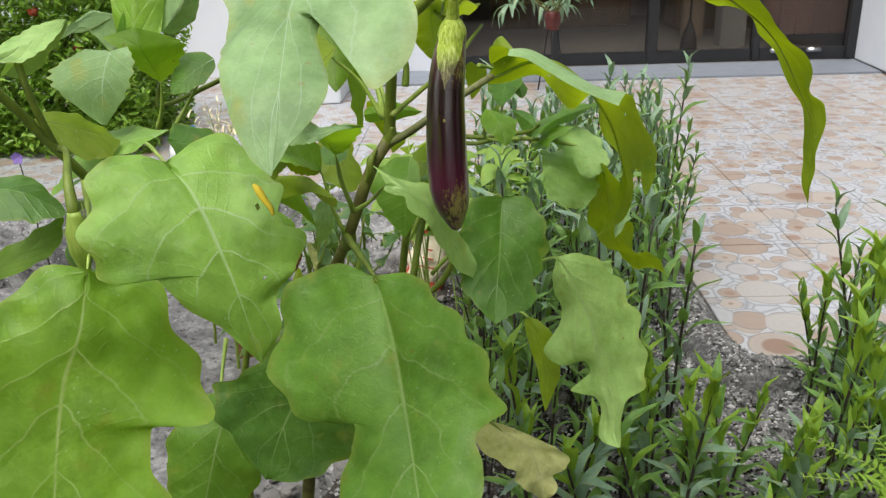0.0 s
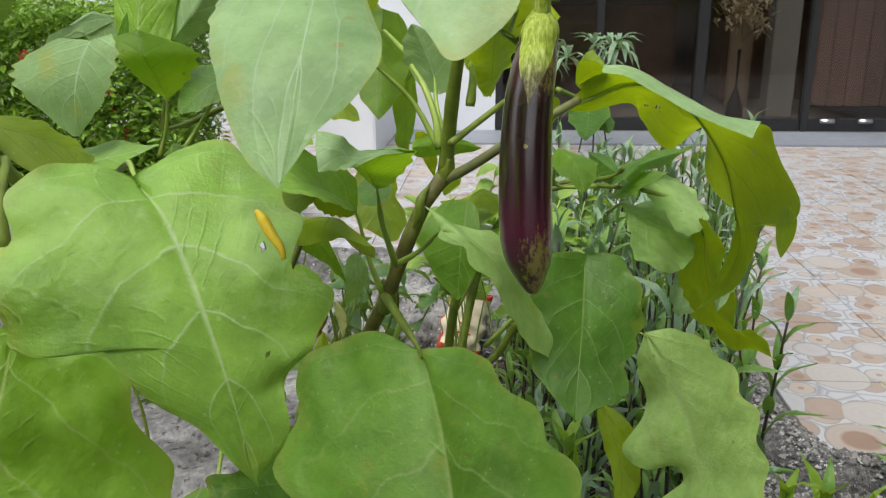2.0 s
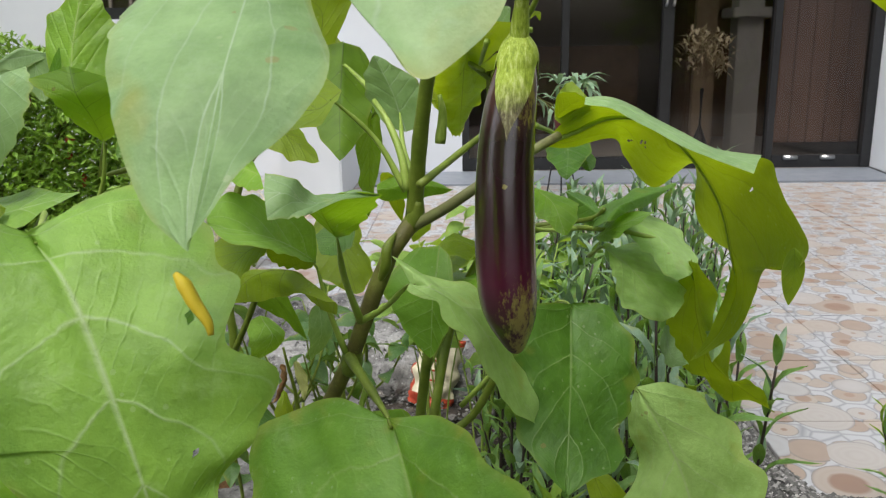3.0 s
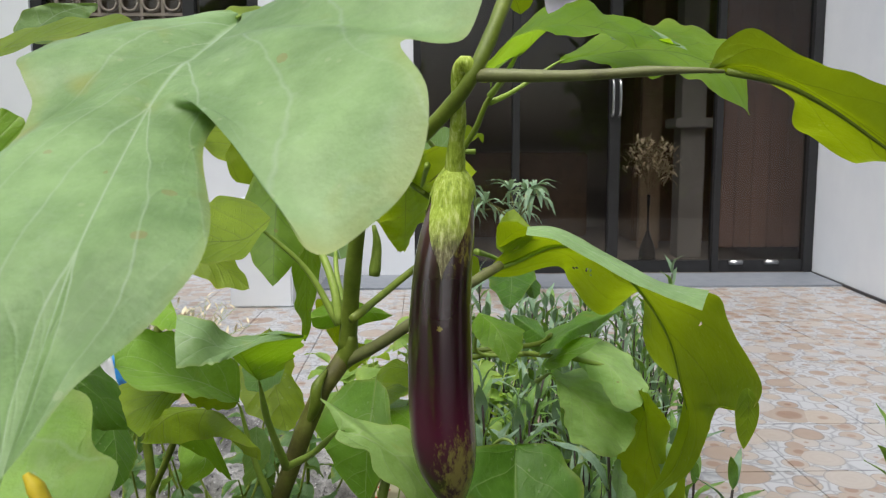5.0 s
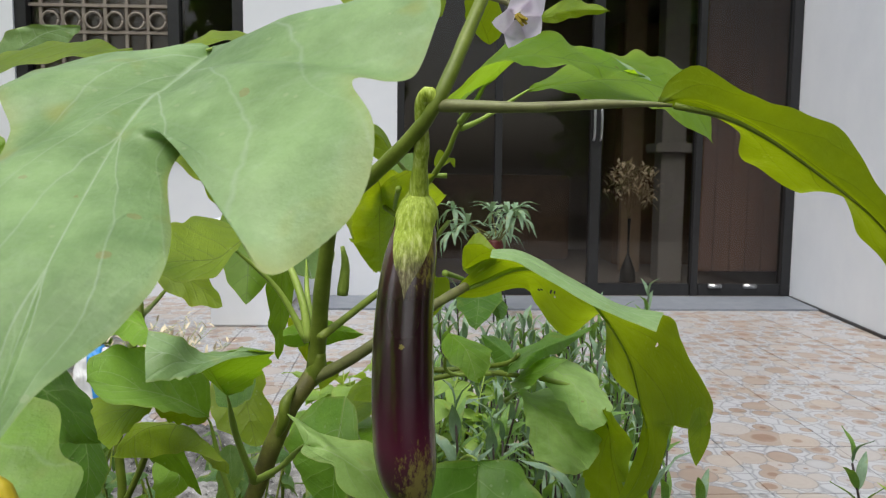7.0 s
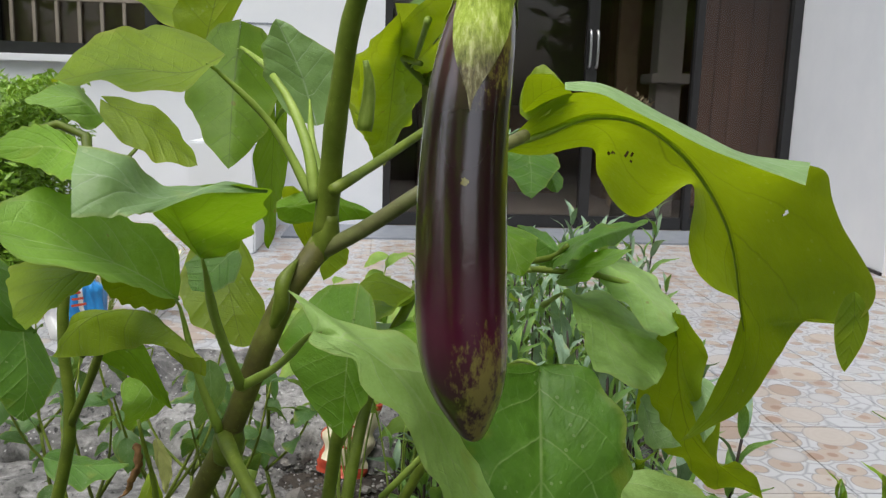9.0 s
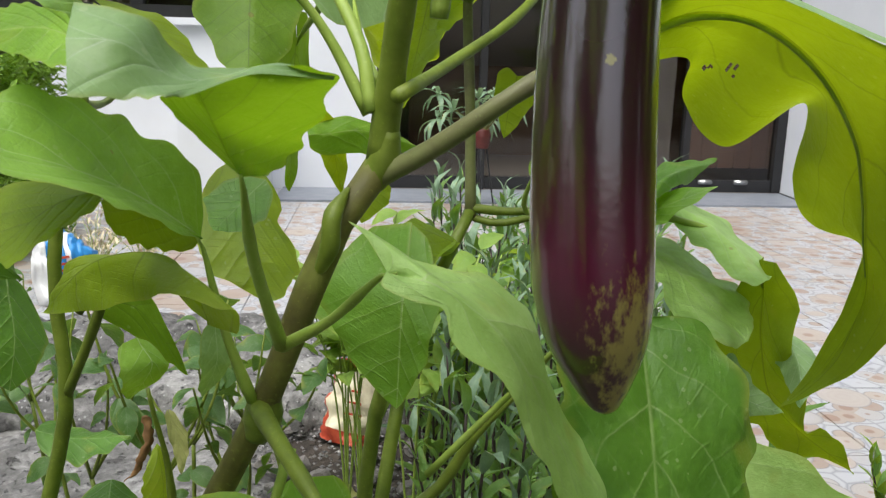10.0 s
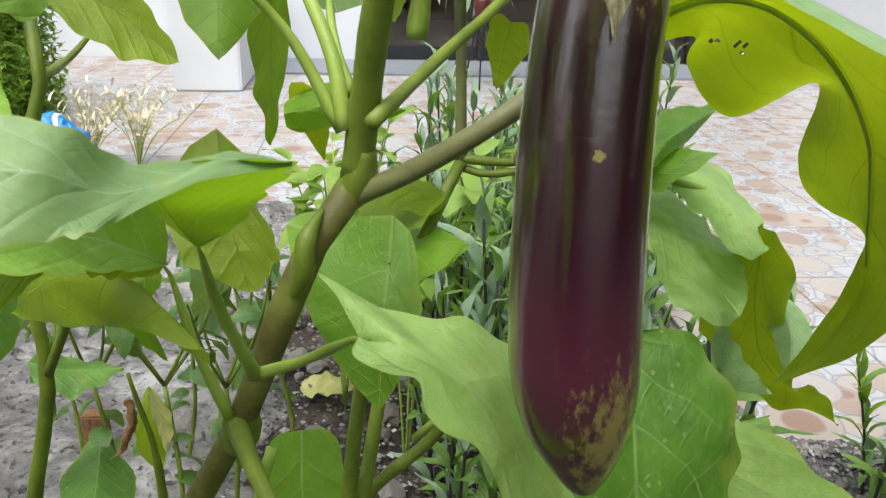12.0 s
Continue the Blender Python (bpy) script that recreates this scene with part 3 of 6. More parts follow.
ground_sheet()
floor = slab("floor", (-6, 2.96, -0.09), (6, 6.12, -0.012), SLAB, "mortar bed under the porch tiles", "floor")
slab("floor_edge", (0.78, 1.78, -0.08), (6, 2.96, -0.012), SLAB, "mortar bed under the porch tiles beside the garden", "floor")
slab("door_threshold", (-0.55, 5.62, -0.03), (2.96, 6.16, 0.012), STRIP, "blue-grey tiled strip before the glass doors", "threshold", 0.004)
DOOR_Y, LEFT, RIGHT = 6.2, 0.08, 2.96
slab("wall_north_left", (-0.98, 6.16, 0.0), (LEFT, 6.36, 3.2), WALL, "white painted wall beside the glass doors", "wall")
slab("wall_north_sill", (-2.53, 6.16, 0.0), (-0.98, 6.36, 1.10), WALL, "white painted wall under the window", "wall")
slab("wall_north_lintel", (-2.53, 6.16, 2.75), (-0.98, 6.36, 3.2), WALL, "white painted wall over the window", "wall")
slab("wall_north_far", (-9.0, 6.16, 0.0), (-2.53, 6.36, 3.2), WALL, "white painted house wall", "wall")
slab("wall_north_head", (LEFT, 6.16, 2.65), (RIGHT, 6.36, 3.2), WALL, "white painted wall over the glass doors", "wall")
slab("pillar_base", (-0.98, 5.06, 0.0), (-0.62, 6.16, 0.62), WALL, "low white painted wall on the porch", "low wall", 0.01)
east = slab("wall_east", (0.0, -1.44, 0.0), (0.2, 0.0, 3.2), WALL, "white painted side wall of the porch", "wall")
east.matrix_world = pose(RIGHT, 6.16, 0, 0, 0, -5.0)
skirt = slab("baseboard", (-0.012, -1.44, 0.0), (0.0, 0.0, 0.018), BLACK, "thin dark joint at the foot of the side wall", "baseboard")
skirt.matrix_world = east.matrix_world.copy()
slab("wall_north_right", (RIGHT, 6.165, 0.0), (4.2, 6.36, 3.2), WALL, "white painted wall behind the side wall", "wall")
plate = thing("wall_socket_plate", "small grey-framed plate on the white wall", "plate", (-0.74, 6.16, 1.28))
for lo, hi in (((-0.13, -0.012, -0.07), (0.13, 0, -0.058)), ((-0.13, -0.012, 0.058), (0.13, 0, 0.07)), ((-0.13, -0.012, -0.058), (-0.118, 0, 0.058)), ((0.118, -0.012, -0.058), (0.13, 0, 0.058))):
    part("rim", box(bmesh.new(), lo, hi), STRIP, plate, smooth=False)
part("cover", box(bmesh.new(), (-0.118, -0.008, -0.058), (0.118, 0, 0.058)), WALL, plate, smooth=False)


def glass_doors():
    door = thing("door_1", "wide black-framed glass doors, closed, with dark panes", "glass door", kind="structure")
    edges = [LEFT, 0.80, 1.50, 2.245, RIGHT]
    for x in edges:
        w = 0.075 if x in (1.50,) else 0.05
        a, b = max(LEFT, x - w / 2), min(RIGHT, x + w / 2)
        if x == LEFT:
            b = LEFT + 0.05
        if x == RIGHT:
            a = RIGHT - 0.07
        part("frame_post", box(bmesh.new(), (a, 6.17, 0.012), (b, 6.25, 2.65), 0.004), BLACK, door, smooth=False)
    for a, b in zip(edges, edges[1:]):
        part("bottom_rail", box(bmesh.new(), (a + 0.03, 6.185, 0.012), (b - 0.03, 6.24, 0.10), 0.004), BLACK, door, smooth=False)
        part("top_rail", box(bmesh.new(), (a + 0.03, 6.185, 2.56), (b - 0.03, 6.24, 2.65), 0.004), BLACK, door, smooth=False)
        pane = part("pane", box(bmesh.new(), (a + 0.02, 6.208, 0.08), (b - 0.02, 6.216, 2.58)), GLASS, door, smooth=False)
        pane.visible_shadow = False
    for x in (1.475, 1.525):
        part("handle", tube([(x, 6.165, 1.13), (x, 6.135, 1.15), (x, 6.135, 1.36), (x, 6.165, 1.38)], [0.009], sides=8), STEEL, door, "brushed steel pull handle")
    for x in (2.40, 2.66):
        part("floor_bolt", box(bmesh.new(), (x - 0.05, 6.155, 0.07), (x + 0.05, 6.19, 0.10), 0.006), STEEL, door, "small pale metal bolt")


glass_doors()


def window_with_grille():
    win = thing("window_1", "black-framed window with a wrought iron grille", "window", kind="structure")
    for lo, hi in (((-2.53, 6.18, 1.10), (-2.45, 6.28, 2.75)), ((-1.06, 6.18, 1.10), (-0.98, 6.28, 2.75)), ((-2.45, 6.18, 1.10), (-1.06, 6.28, 1.18)), ((-2.45, 6.18, 2.67), (-1.06, 6.28, 2.75)), ((-1.50, 6.18, 1.18), (-1.42, 6.28, 2.67))):
        part("window_frame", box(bmesh.new(), lo, hi, 0.004), BLACK, win, smooth=False)
    part("window_sill", box(bmesh.new(), (-2.56, 6.10, 1.05), (-0.96, 6.16, 1.10), 0.006), WALL, win, smooth=False)
    part("curtain", box(bmesh.new(), (-2.45, 6.30, 1.18), (-1.42, 6.33, 2.67)), CURTAIN, win, "brownish curtain behind the grille", smooth=False)
    part("pane", box(bmesh.new(), (-1.42, 6.23, 1.18), (-1.06, 6.238, 2.67)), GLASS, win, smooth=False)
    part("pane", box(bmesh.new(), (-2.45, 6.255, 1.18), (-1.50, 6.262, 2.67)), GLASS, win, smooth=False)
    for i in range(7):
        x = -2.38 + i * 0.145
        part("bar", box(bmesh.new(), (x, 6.22, 1.18), (x + 0.022, 6.24, 2.67), 0.002), GRILLE, win, smooth=False)
    for z in (1.45, 1.82, 2.0, 2.35):
        part("bar", box(bmesh.new(), (-2.45, 6.215, z), (-1.50, 6.235, z + 0.022), 0.002), GRILLE, win, smooth=False)
    for k in range(6):
        x = -2.30 + k * 0.145
        ring = [(x + 0.055 * math.cos(a), 6.21, 1.91 + 0.055 * math.sin(a)) for a in [i * math.pi / 6 for i in range(13)]]
        part("scroll", tube(ring, [0.009], steps=20, sides=6), GRILLE, win)


window_with_grille()


def room():
    slab("room_floor", (-3, 6.4, -0.05), (4.2, 9.6, 0.0), ROOM, "dim tiled floor inside the house", "floor")
    slab("room_wall_back", (-3, 9.6, 0.0), (4.2, 9.75, 3.2), ROOM, "dim inner wall", "wall")
    slab("room_wall_west", (-3.15, 6.36, 0.0), (-3, 9.6, 3.2), ROOM, "dim inner wall", "wall")
    slab("room_wall_east", (4.2, 6.36, 0.0), (4.35, 9.6, 3.2), ROOM, "dim inner wall", "wall")
    slab("ceiling", (-3.15, 6.16, 3.2), (4.35, 9.75, 3.35), ROOM, "dim ceiling of the room", "ceiling")
    cup = thing("wardrobe", "dark wooden wardrobe with panelled doors inside the room", "wardrobe", (2.9, 8.2, 0))
    part("body", box(bmesh.new(), (-0.75, 0, 0), (0.75, 0.5, 2.3), 0.01), WOOD, cup, smooth=False)
    for i in range(3):
        part("door", box(bmesh.new(), (-0.73 + i * 0.49, -0.025, 0.1), (-0.27 + i * 0.49, 0.0, 2.2), 0.012), WOOD, cup, smooth=False)
    sofa = thing("cabinet", "low brown wooden cabinet inside the room", "cabinet", (1.1, 8.6, 0))
    part("body", box(bmesh.new(), (-0.7, 0, 0), (0.7, 0.45, 0.85), 0.02), WOOD, sofa, smooth=False)
    for i in range(2):
        part("door", box(bmesh.new(), (-0.66 + i * 0.68, -0.02, 0.08), (-0.02 + i * 0.68, 0.0, 0.78), 0.01), WOOD, sofa, smooth=False)
    post = thing("wooden_post", "pale tan wooden post inside the room", "post", (2.16, 7.6, 0))
    part("shaft", box(bmesh.new(), (-0.09, 0, 0), (0.09, 0.09, 2.6), 0.008), TAN, post, smooth=False)
    pillar = thing("room_pillar", "grey painted pillar with a moulded ledge inside the room", "pillar", (2.33, 7.0, 0))
    part("shaft", box(bmesh.new(), (-0.10, 0, 0), (0.10, 0.2, 3.2), 0.006), PLASTER, pillar, smooth=False)
    part("ledge", box(bmesh.new(), (-0.16, -0.06, 1.06), (0.16, 0.26, 1.14), 0.01), PLASTER, pillar, smooth=False)
    for k in range(7):
        x = 2.52 + 0.135 * k
        panel = part("wall_panel", box(bmesh.new(), (x, 6.9, 0.1), (x + 0.128, 6.925, 2.6), 0.006), PLANK, smooth=False)
        tagged(panel, "reddish brown wooden wall plank inside the room", "wall panel", "wall planks")
    # Golden leaves on a stand, added in place of a bright reflection in the panes.
    bunch = thing("dried_bouquet", "bunch of pale golden leaves standing in for a reflection in the glass doors", "dried flowers", (1.87, 6.6, 0))
    part("stand", tube([(0, 0, 0), (0, 0, 0.02), (0, 0, 0.05), (0, 0, 0.5), (0, 0, 0.55)], [0.07, 0.06, 0.009, 0.008, 0.014], steps=30, sides=12), BLACK, bunch)
    r = random.Random(77)
    for k in range(54):
        a, reach = r.uniform(0, 6.28), r.uniform(0.02, 0.22)
        tip = Vector((math.cos(a) * reach, math.sin(a) * 0.12, 0.80 + r.uniform(-0.10, 0.16)))
        twig = part("twig", tube([(0, 0, 0.54), tip * 0.5 + Vector((0, 0, 0.33)), tip], [0.003, 0.0015], sides=5), TAN, bunch)
        for q in range(5):
            place_leaf(twig, REFLECTION_LEAF, tip + Vector((r.uniform(-0.03, 0.03), r.uniform(-0.03, 0.03), r.uniform(-0.04, 0.03))), r.uniform(0, 360), r.uniform(-60, 60), r.uniform(0.9, 1.7))



def kerb():
    bm = bmesh.new()
    n, m = 220, 34
    rows = []
    for i in range(n + 1):
        x = -3.0 + 3.15 * i / n
        row = []
        for j in range(m + 1):
            a = math.pi * j / m
            p = Vector((x, 2.66 - 0.34 * math.cos(a), -0.03 + 0.16 * math.sin(a) ** 0.5))
            k = noise.noise(p * 7) * 0.04 + noise.noise(p * 19) * 0.028 + noise.noise(p * 48) * 0.010
            p += Vector((0, -math.cos(a), math.sin(a))) * k
            row.append(bm.verts.new(p))
        rows.append(row)
    for a, b in zip(rows, rows[1:]):
        for j in range(m):
            bm.faces.new((a[j], b[j], b[j + 1], a[j + 1]))
    bm.faces.new(rows[-1])
    return tagged(part("kerb", bm, CONCRETE), "rough grey concrete kerb between bed and porch", "kerb", kind="structure")


kerb()


def broken_slab():
    bm = bmesh.new()
    nx, ny = 150, 56
    rows = []
    for i in range(nx + 1):
        row = []
        for j in range(ny + 1):
            x, y = -3.0 + 2.98 * i / nx, 1.28 + 1.10 * j / ny
            p = Vector((x, y, 0))
            step = noise.cell(Vector((x * 5 + 0.6 * noise.noise(p * 6), y * 5, 0.3)))
            rim = min(1.0, 14 * min(i / nx, 1 - i / nx, j / ny, 1.3 - j / ny) + 0.25 * noise.noise(p * 9))
            z = 0.012 + 0.016 * step + 0.016 * noise.noise(p * 7) + 0.009 * noise.noise(p * 21) + 0.004 * noise.noise(p * 50)
            row.append(bm.verts.new((x, y, -0.03 + (z + 0.03) * max(0.0, rim))))
        rows.append(row)
    for a, b in zip(rows, rows[1:]):
        for j in range(ny):
            bm.faces.new((a[j], b[j], b[j + 1], a[j + 1]))
    return tagged(part("concrete_apron", bm, SLAB), "broken grey concrete slab in the garden bed", "slab", kind="structure")


broken_slab()


# ---- the eggplant plants ----
plant = thing("eggplant_plant", "eggplant bush with broad lobed green leaves and a hanging fruit", "plant", (0, 0, 0), "eggplants")
plant_b = thing("eggplant_plant", "taller eggplant bush with bluish and yellowed leaves beside the other", "plant", (0, 0, 0), "eggplants")
stem(plant, 'stem', [(-0.100, 0.930, 0.000), (-0.075, 0.920, 0.200), (-0.030, 0.900, 0.480), (0.000, 0.885, 0.630), (0.029, 0.868, 0.694), (0.055, 0.859, 0.762), (0.066, 0.865, 0.784), (0.080, 0.868, 0.803)], [0.0105, 0.01, 0.0088, 0.0078, 0.0074, 0.0068, 0.0064, 0.0062])
stem(plant, 'stem', [(0.080, 0.868, 0.803), (0.083, 0.862, 0.830), (0.089, 0.840, 0.876), (0.099, 0.820, 0.922), (0.118, 0.790, 0.937), (0.150, 0.757, 0.968), (0.161, 0.750, 0.985), (0.180, 0.770, 1.029), (0.193, 0.790, 1.060)], [0.0062, 0.0056, 0.0052, 0.0049, 0.0046, 0.0044, 0.0043, 0.0042, 0.003])
stem(plant, 'branch', [(0.078, 0.868, 0.797), (0.103, 0.855, 0.813), (0.133, 0.845, 0.835), (0.160, 0.870, 0.848), (0.188, 0.900, 0.859)], [0.0046, 0.004, 0.0038, 0.0036, 0.0034], purple=True)
stem(plant, 'branch', [(0.086, 0.845, 0.832), (0.114, 0.900, 0.847), (0.146, 0.940, 0.868), (0.180, 1.000, 0.900)], [0.003, 0.0026, 0.0026, 0.002])
stem(plant, 'branch', [(0.054, 0.858, 0.758), (0.060, 0.852, 0.772), (0.061, 0.852, 0.784), (0.067, 0.862, 0.794)], [0.002, 0.0040, 0.0040, 0.0010])
stem(plant, 'branch', [(0.050, 0.980, 0.000), (0.062, 1.000, 0.400), (0.076, 1.000, 0.621), (0.082, 1.000, 0.643), (0.086, 0.980, 0.668)], [0.0075, 0.0068, 0.0058, 0.0055, 0.0045])
stem(plant, 'branch', [(0.072, 1.000, 0.450), (0.082, 1.020, 0.532), (0.124, 1.030, 0.570), (0.147, 1.020, 0.615), (0.188, 1.040, 0.645)], [0.005, 0.0045, 0.0042, 0.004, 0.003])
stem(plant, 'branch', [(0.075, 1.000, 0.520), (0.104, 1.060, 0.663), (0.132, 1.110, 0.710), (0.148, 1.122, 0.740)], [0.005, 0.0048, 0.0046, 0.0044])
stem(plant, 'branch', [(0.148, 1.122, 0.735), (0.146, 1.130, 0.817), (0.143, 1.140, 0.888), (0.144, 1.150, 0.957)], [0.0044, 0.004, 0.0038, 0.003], purple=True)
stem(plant, 'branch', [(0.148, 1.122, 0.742), (0.179, 1.120, 0.740), (0.212, 1.110, 0.745), (0.244, 1.080, 0.757), (0.251, 1.060, 0.770)], [0.0035, 0.003, 0.003, 0.0025, 0.002])
stem(plant, 'branch', [(0.150, 1.122, 0.735), (0.168, 1.120, 0.731), (0.208, 1.100, 0.743), (0.270, 1.050, 0.750)], [0.0028, 0.0026, 0.0024, 0.002])
stem(plant, 'branch', [(0.143, 1.140, 0.888), (0.155, 1.120, 0.914), (0.182, 1.080, 0.959), (0.191, 1.070, 0.982), (0.206, 1.060, 1.002)], [0.003, 0.0028, 0.0028, 0.0026, 0.0022])
stem(plant, 'branch', [(0.143, 1.140, 0.890), (0.123, 1.100, 0.907), (0.135, 1.050, 0.902)], [0.003, 0.0025, 0.002])
stem(plant, 'shoot', [(0.076, 0.862, 0.825), (0.072, 0.870, 0.849), (0.060, 0.890, 0.874), (0.050, 0.900, 0.887)], [0.003, 0.003, 0.0026, 0.002])
egg_leaf(plant, [(-0.120, 0.820, 0.498), (-0.128, 0.800, 0.467), (-0.157, 0.780, 0.358)], (-0.054, 0.004, 0.008), (0.050, 0.024, -0.024), stalk=[(-0.131, 0.900, 0.557), (-0.131, 0.860, 0.518)], seed=22, back=0.2, wave=0.4, tint=0.35)
egg_leaf(plant, [(0.094, 0.920, 0.749), (0.091, 0.905, 0.729), (0.089, 0.895, 0.683)], (-0.040, 0.026, -0.001), (0.016, -0.004, -0.007), stalk=[(0.078, 1.000, 0.625), (0.103, 1.000, 0.684), (0.102, 0.950, 0.735)], seed=42, back=0.3, wave=0.35, tint=0.25)
egg_leaf(plant, [(0.331, 1.030, 0.711), (0.339, 1.040, 0.666), (0.361, 1.050, 0.614), (0.426, 1.050, 0.562)], (-0.014, 0.035, -0.030), (0.012, -0.025, 0.016), stalk=[(0.270, 1.050, 0.750), (0.307, 1.050, 0.738)], seed=54, back=0.1, cuts=[(0.6, 0.4, 0.1, -1), (0.7, 0.3, 0.1, 1)], wave=0.6, tint=-0.5)
egg_leaf(plant, [(0.300, 1.000, 0.664), (0.299, 0.970, 0.655), (0.306, 0.940, 0.659)], (-0.003, 0.004, -0.012), (0.004, 0.004, 0.011), seed=55, back=0.1, wave=0.5, tint=0.9)
egg_leaf(plant, [(0.351, 1.030, 0.674), (0.346, 1.000, 0.664), (0.339, 0.980, 0.644)], (-0.003, 0.013, -0.014), (0.013, -0.007, -0.002), seed=56, back=0.1, wave=0.4, tint=0.9)
egg_leaf(plant, [(0.306, 1.000, 0.586), (0.312, 0.980, 0.613), (0.333, 0.970, 0.594)], (-0.006, 0.015, -0.054), (0.030, 0.015, -0.004), seed=57, back=0.2, wave=0.4, tint=1.2)
egg_leaf(plant, [(0.187, 1.060, 0.789), (0.199, 1.030, 0.781), (0.208, 1.010, 0.756)], (-0.014, -0.006, -0.013), (0.025, -0.006, -0.003), stalk=[(0.239, 1.080, 0.747), (0.186, 1.100, 0.743)], seed=71, back=0.1, wave=0.3, tint=0.5)
egg_leaf(plant, [(0.206, 0.990, 0.845), (0.203, 0.960, 0.833), (0.198, 0.930, 0.820)], (-0.020, -0.006, 0.003), (0.021, 0.014, 0.002), stalk=[(0.175, 0.960, 0.861), (0.192, 0.990, 0.852)], seed=72, back=0.15, wave=0.3, tint=0.0)
egg_leaf(plant, [(0.219, 1.000, 0.836), (0.223, 0.990, 0.826), (0.224, 0.980, 0.819)], (-0.006, 0.007, -0.005), (0.010, 0.007, -0.003), seed=73, back=0.1, wave=0.3, tint=0.0)
egg_leaf(plant, [(0.249, 1.060, 0.764), (0.265, 1.040, 0.780), (0.338, 1.140, 0.777)], (-0.018, -0.025, -0.013), (0.015, 0.075, -0.004), seed=74, back=0.1, wave=0.3, tint=0.3)
egg_leaf(plant, [(0.246, 1.060, 0.744), (0.259, 1.030, 0.760), (0.290, 1.020, 0.775)], (0.001, -0.016, -0.005), (0.013, 0.044, 0.004), seed=75, back=0.1, wave=0.3, tint=0.6)
egg_leaf(plant, [(0.248, 1.080, 0.761), (0.240, 1.100, 0.766), (0.221, 1.120, 0.776)], (-0.005, 0.001, -0.018), (0.003, 0.021, 0.006), seed=76, back=0.1, wave=0.3, tint=-0.1)
egg_leaf(plant, [(0.188, 0.910, 0.873), (0.199, 0.905, 0.885), (0.214, 0.900, 0.881)], (0.006, -0.006, -0.009), (-0.001, 0.009, 0.014), seed=77, back=0.1, wave=0.3, tint=-0.3)
egg_leaf(plant, [(0.262, 1.100, 1.022), (0.305, 1.120, 1.032), (0.354, 1.140, 1.038), (0.404, 1.150, 1.032), (0.439, 1.150, 1.011), (0.463, 1.150, 0.974)], [(0.262, 1.100, 1.021), (0.304, 1.090, 1.018), (0.318, 1.080, 1.007), (0.361, 1.080, 1.008), (0.408, 1.100, 0.996), (0.461, 1.145, 0.973)], [(0.262, 1.100, 1.024), (0.308, 1.170, 1.051), (0.374, 1.220, 1.076), (0.421, 1.220, 1.069), (0.462, 1.200, 1.045), (0.466, 1.155, 0.975)], stalk=[(0.194, 1.070, 0.982), (0.215, 1.085, 0.992)], seed=82, wave=0.16, tint=-0.8, even=True, nu=70, nv=12, lobes=0.16)
egg_leaf(plant, [(0.305, 1.075, 1.039), (0.327, 1.080, 1.047), (0.374, 1.080, 1.031)], [(0.304, 1.060, 1.036), (0.331, 1.060, 1.038), (0.374, 1.075, 1.029)], [(0.306, 1.090, 1.043), (0.328, 1.110, 1.061), (0.376, 1.090, 1.034)], seed=88, wave=0.06, tint=0.9, even=True)
egg_leaf(plant, [(0.209, 0.980, 1.016), (0.241, 1.000, 1.041), (0.302, 1.040, 1.042), (0.369, 1.080, 1.034)], (-0.037, -0.060, -0.015), (-0.001, 0.050, 0.024), stalk=[(0.188, 1.000, 0.984), (0.199, 0.990, 0.999)], seed=83, back=0.2, wave=0.4, tint=-0.8)
egg_leaf(plant, [(0.211, 1.000, 1.054), (0.203, 0.990, 1.071), (0.197, 0.980, 1.103)], (-0.013, -0.010, 0.001), (0.019, 0.010, 0.009), seed=84, back=0.1, wave=0.3, tint=-0.4)
egg_leaf(plant, [(0.264, 1.050, 1.081), (0.295, 1.080, 1.094), (0.338, 1.100, 1.098)], (0.006, 0.005, -0.007), (0.010, 0.025, 0.016), seed=85, back=0.05, wave=0.3, tint=-0.5)
egg_leaf(plant, [(0.167, 0.900, 1.057), (0.151, 0.900, 1.071), (0.127, 0.900, 1.090)], (-0.012, -0.020, -0.012), (0.009, 0.020, 0.020), seed=86, back=0.05, wave=0.3, tint=-0.2)
egg_leaf(plant, [(0.130, 1.000, 1.080), (0.106, 1.000, 1.089), (0.082, 1.000, 1.091)], (-0.008, -0.020, -0.019), (-0.005, 0.020, 0.013), seed=87, back=0.05, wave=0.3, tint=-0.3)
egg_leaf(plant, [(0.131, 1.100, 0.903), (0.104, 1.250, 0.874), (0.100, 1.450, 0.800)], (-0.043, 0.058, 0.016), (0.031, 0.058, -0.010), stalk=[(0.137, 1.000, 0.928)], seed=91, back=0.5, wave=0.3, tint=-0.4)
egg_leaf(plant, [(0.138, 1.100, 0.938), (0.151, 1.100, 0.943), (0.162, 1.100, 0.959)], (-0.010, 0.000, 0.016), (0.006, 0.000, -0.016), stalk=[(0.183, 1.100, 0.938)], seed=92, back=0.3, wave=0.3, tint=0.9)
egg_leaf(plant, [(0.132, 1.000, 0.956), (0.119, 1.000, 0.973), (0.093, 0.980, 0.971)], (-0.009, 0.000, -0.011), (-0.001, 0.020, 0.009), stalk=[(0.158, 1.100, 0.930), (0.142, 1.050, 0.944)], seed=93, back=0.1, wave=0.3, tint=-0.3)
egg_leaf(plant, [(0.173, 1.100, 0.948), (0.181, 1.100, 0.956), (0.190, 1.100, 0.946)], (-0.004, 0.000, 0.007), (0.009, 0.000, -0.001), seed=94, back=0.1, wave=0.3, tint=-0.2)
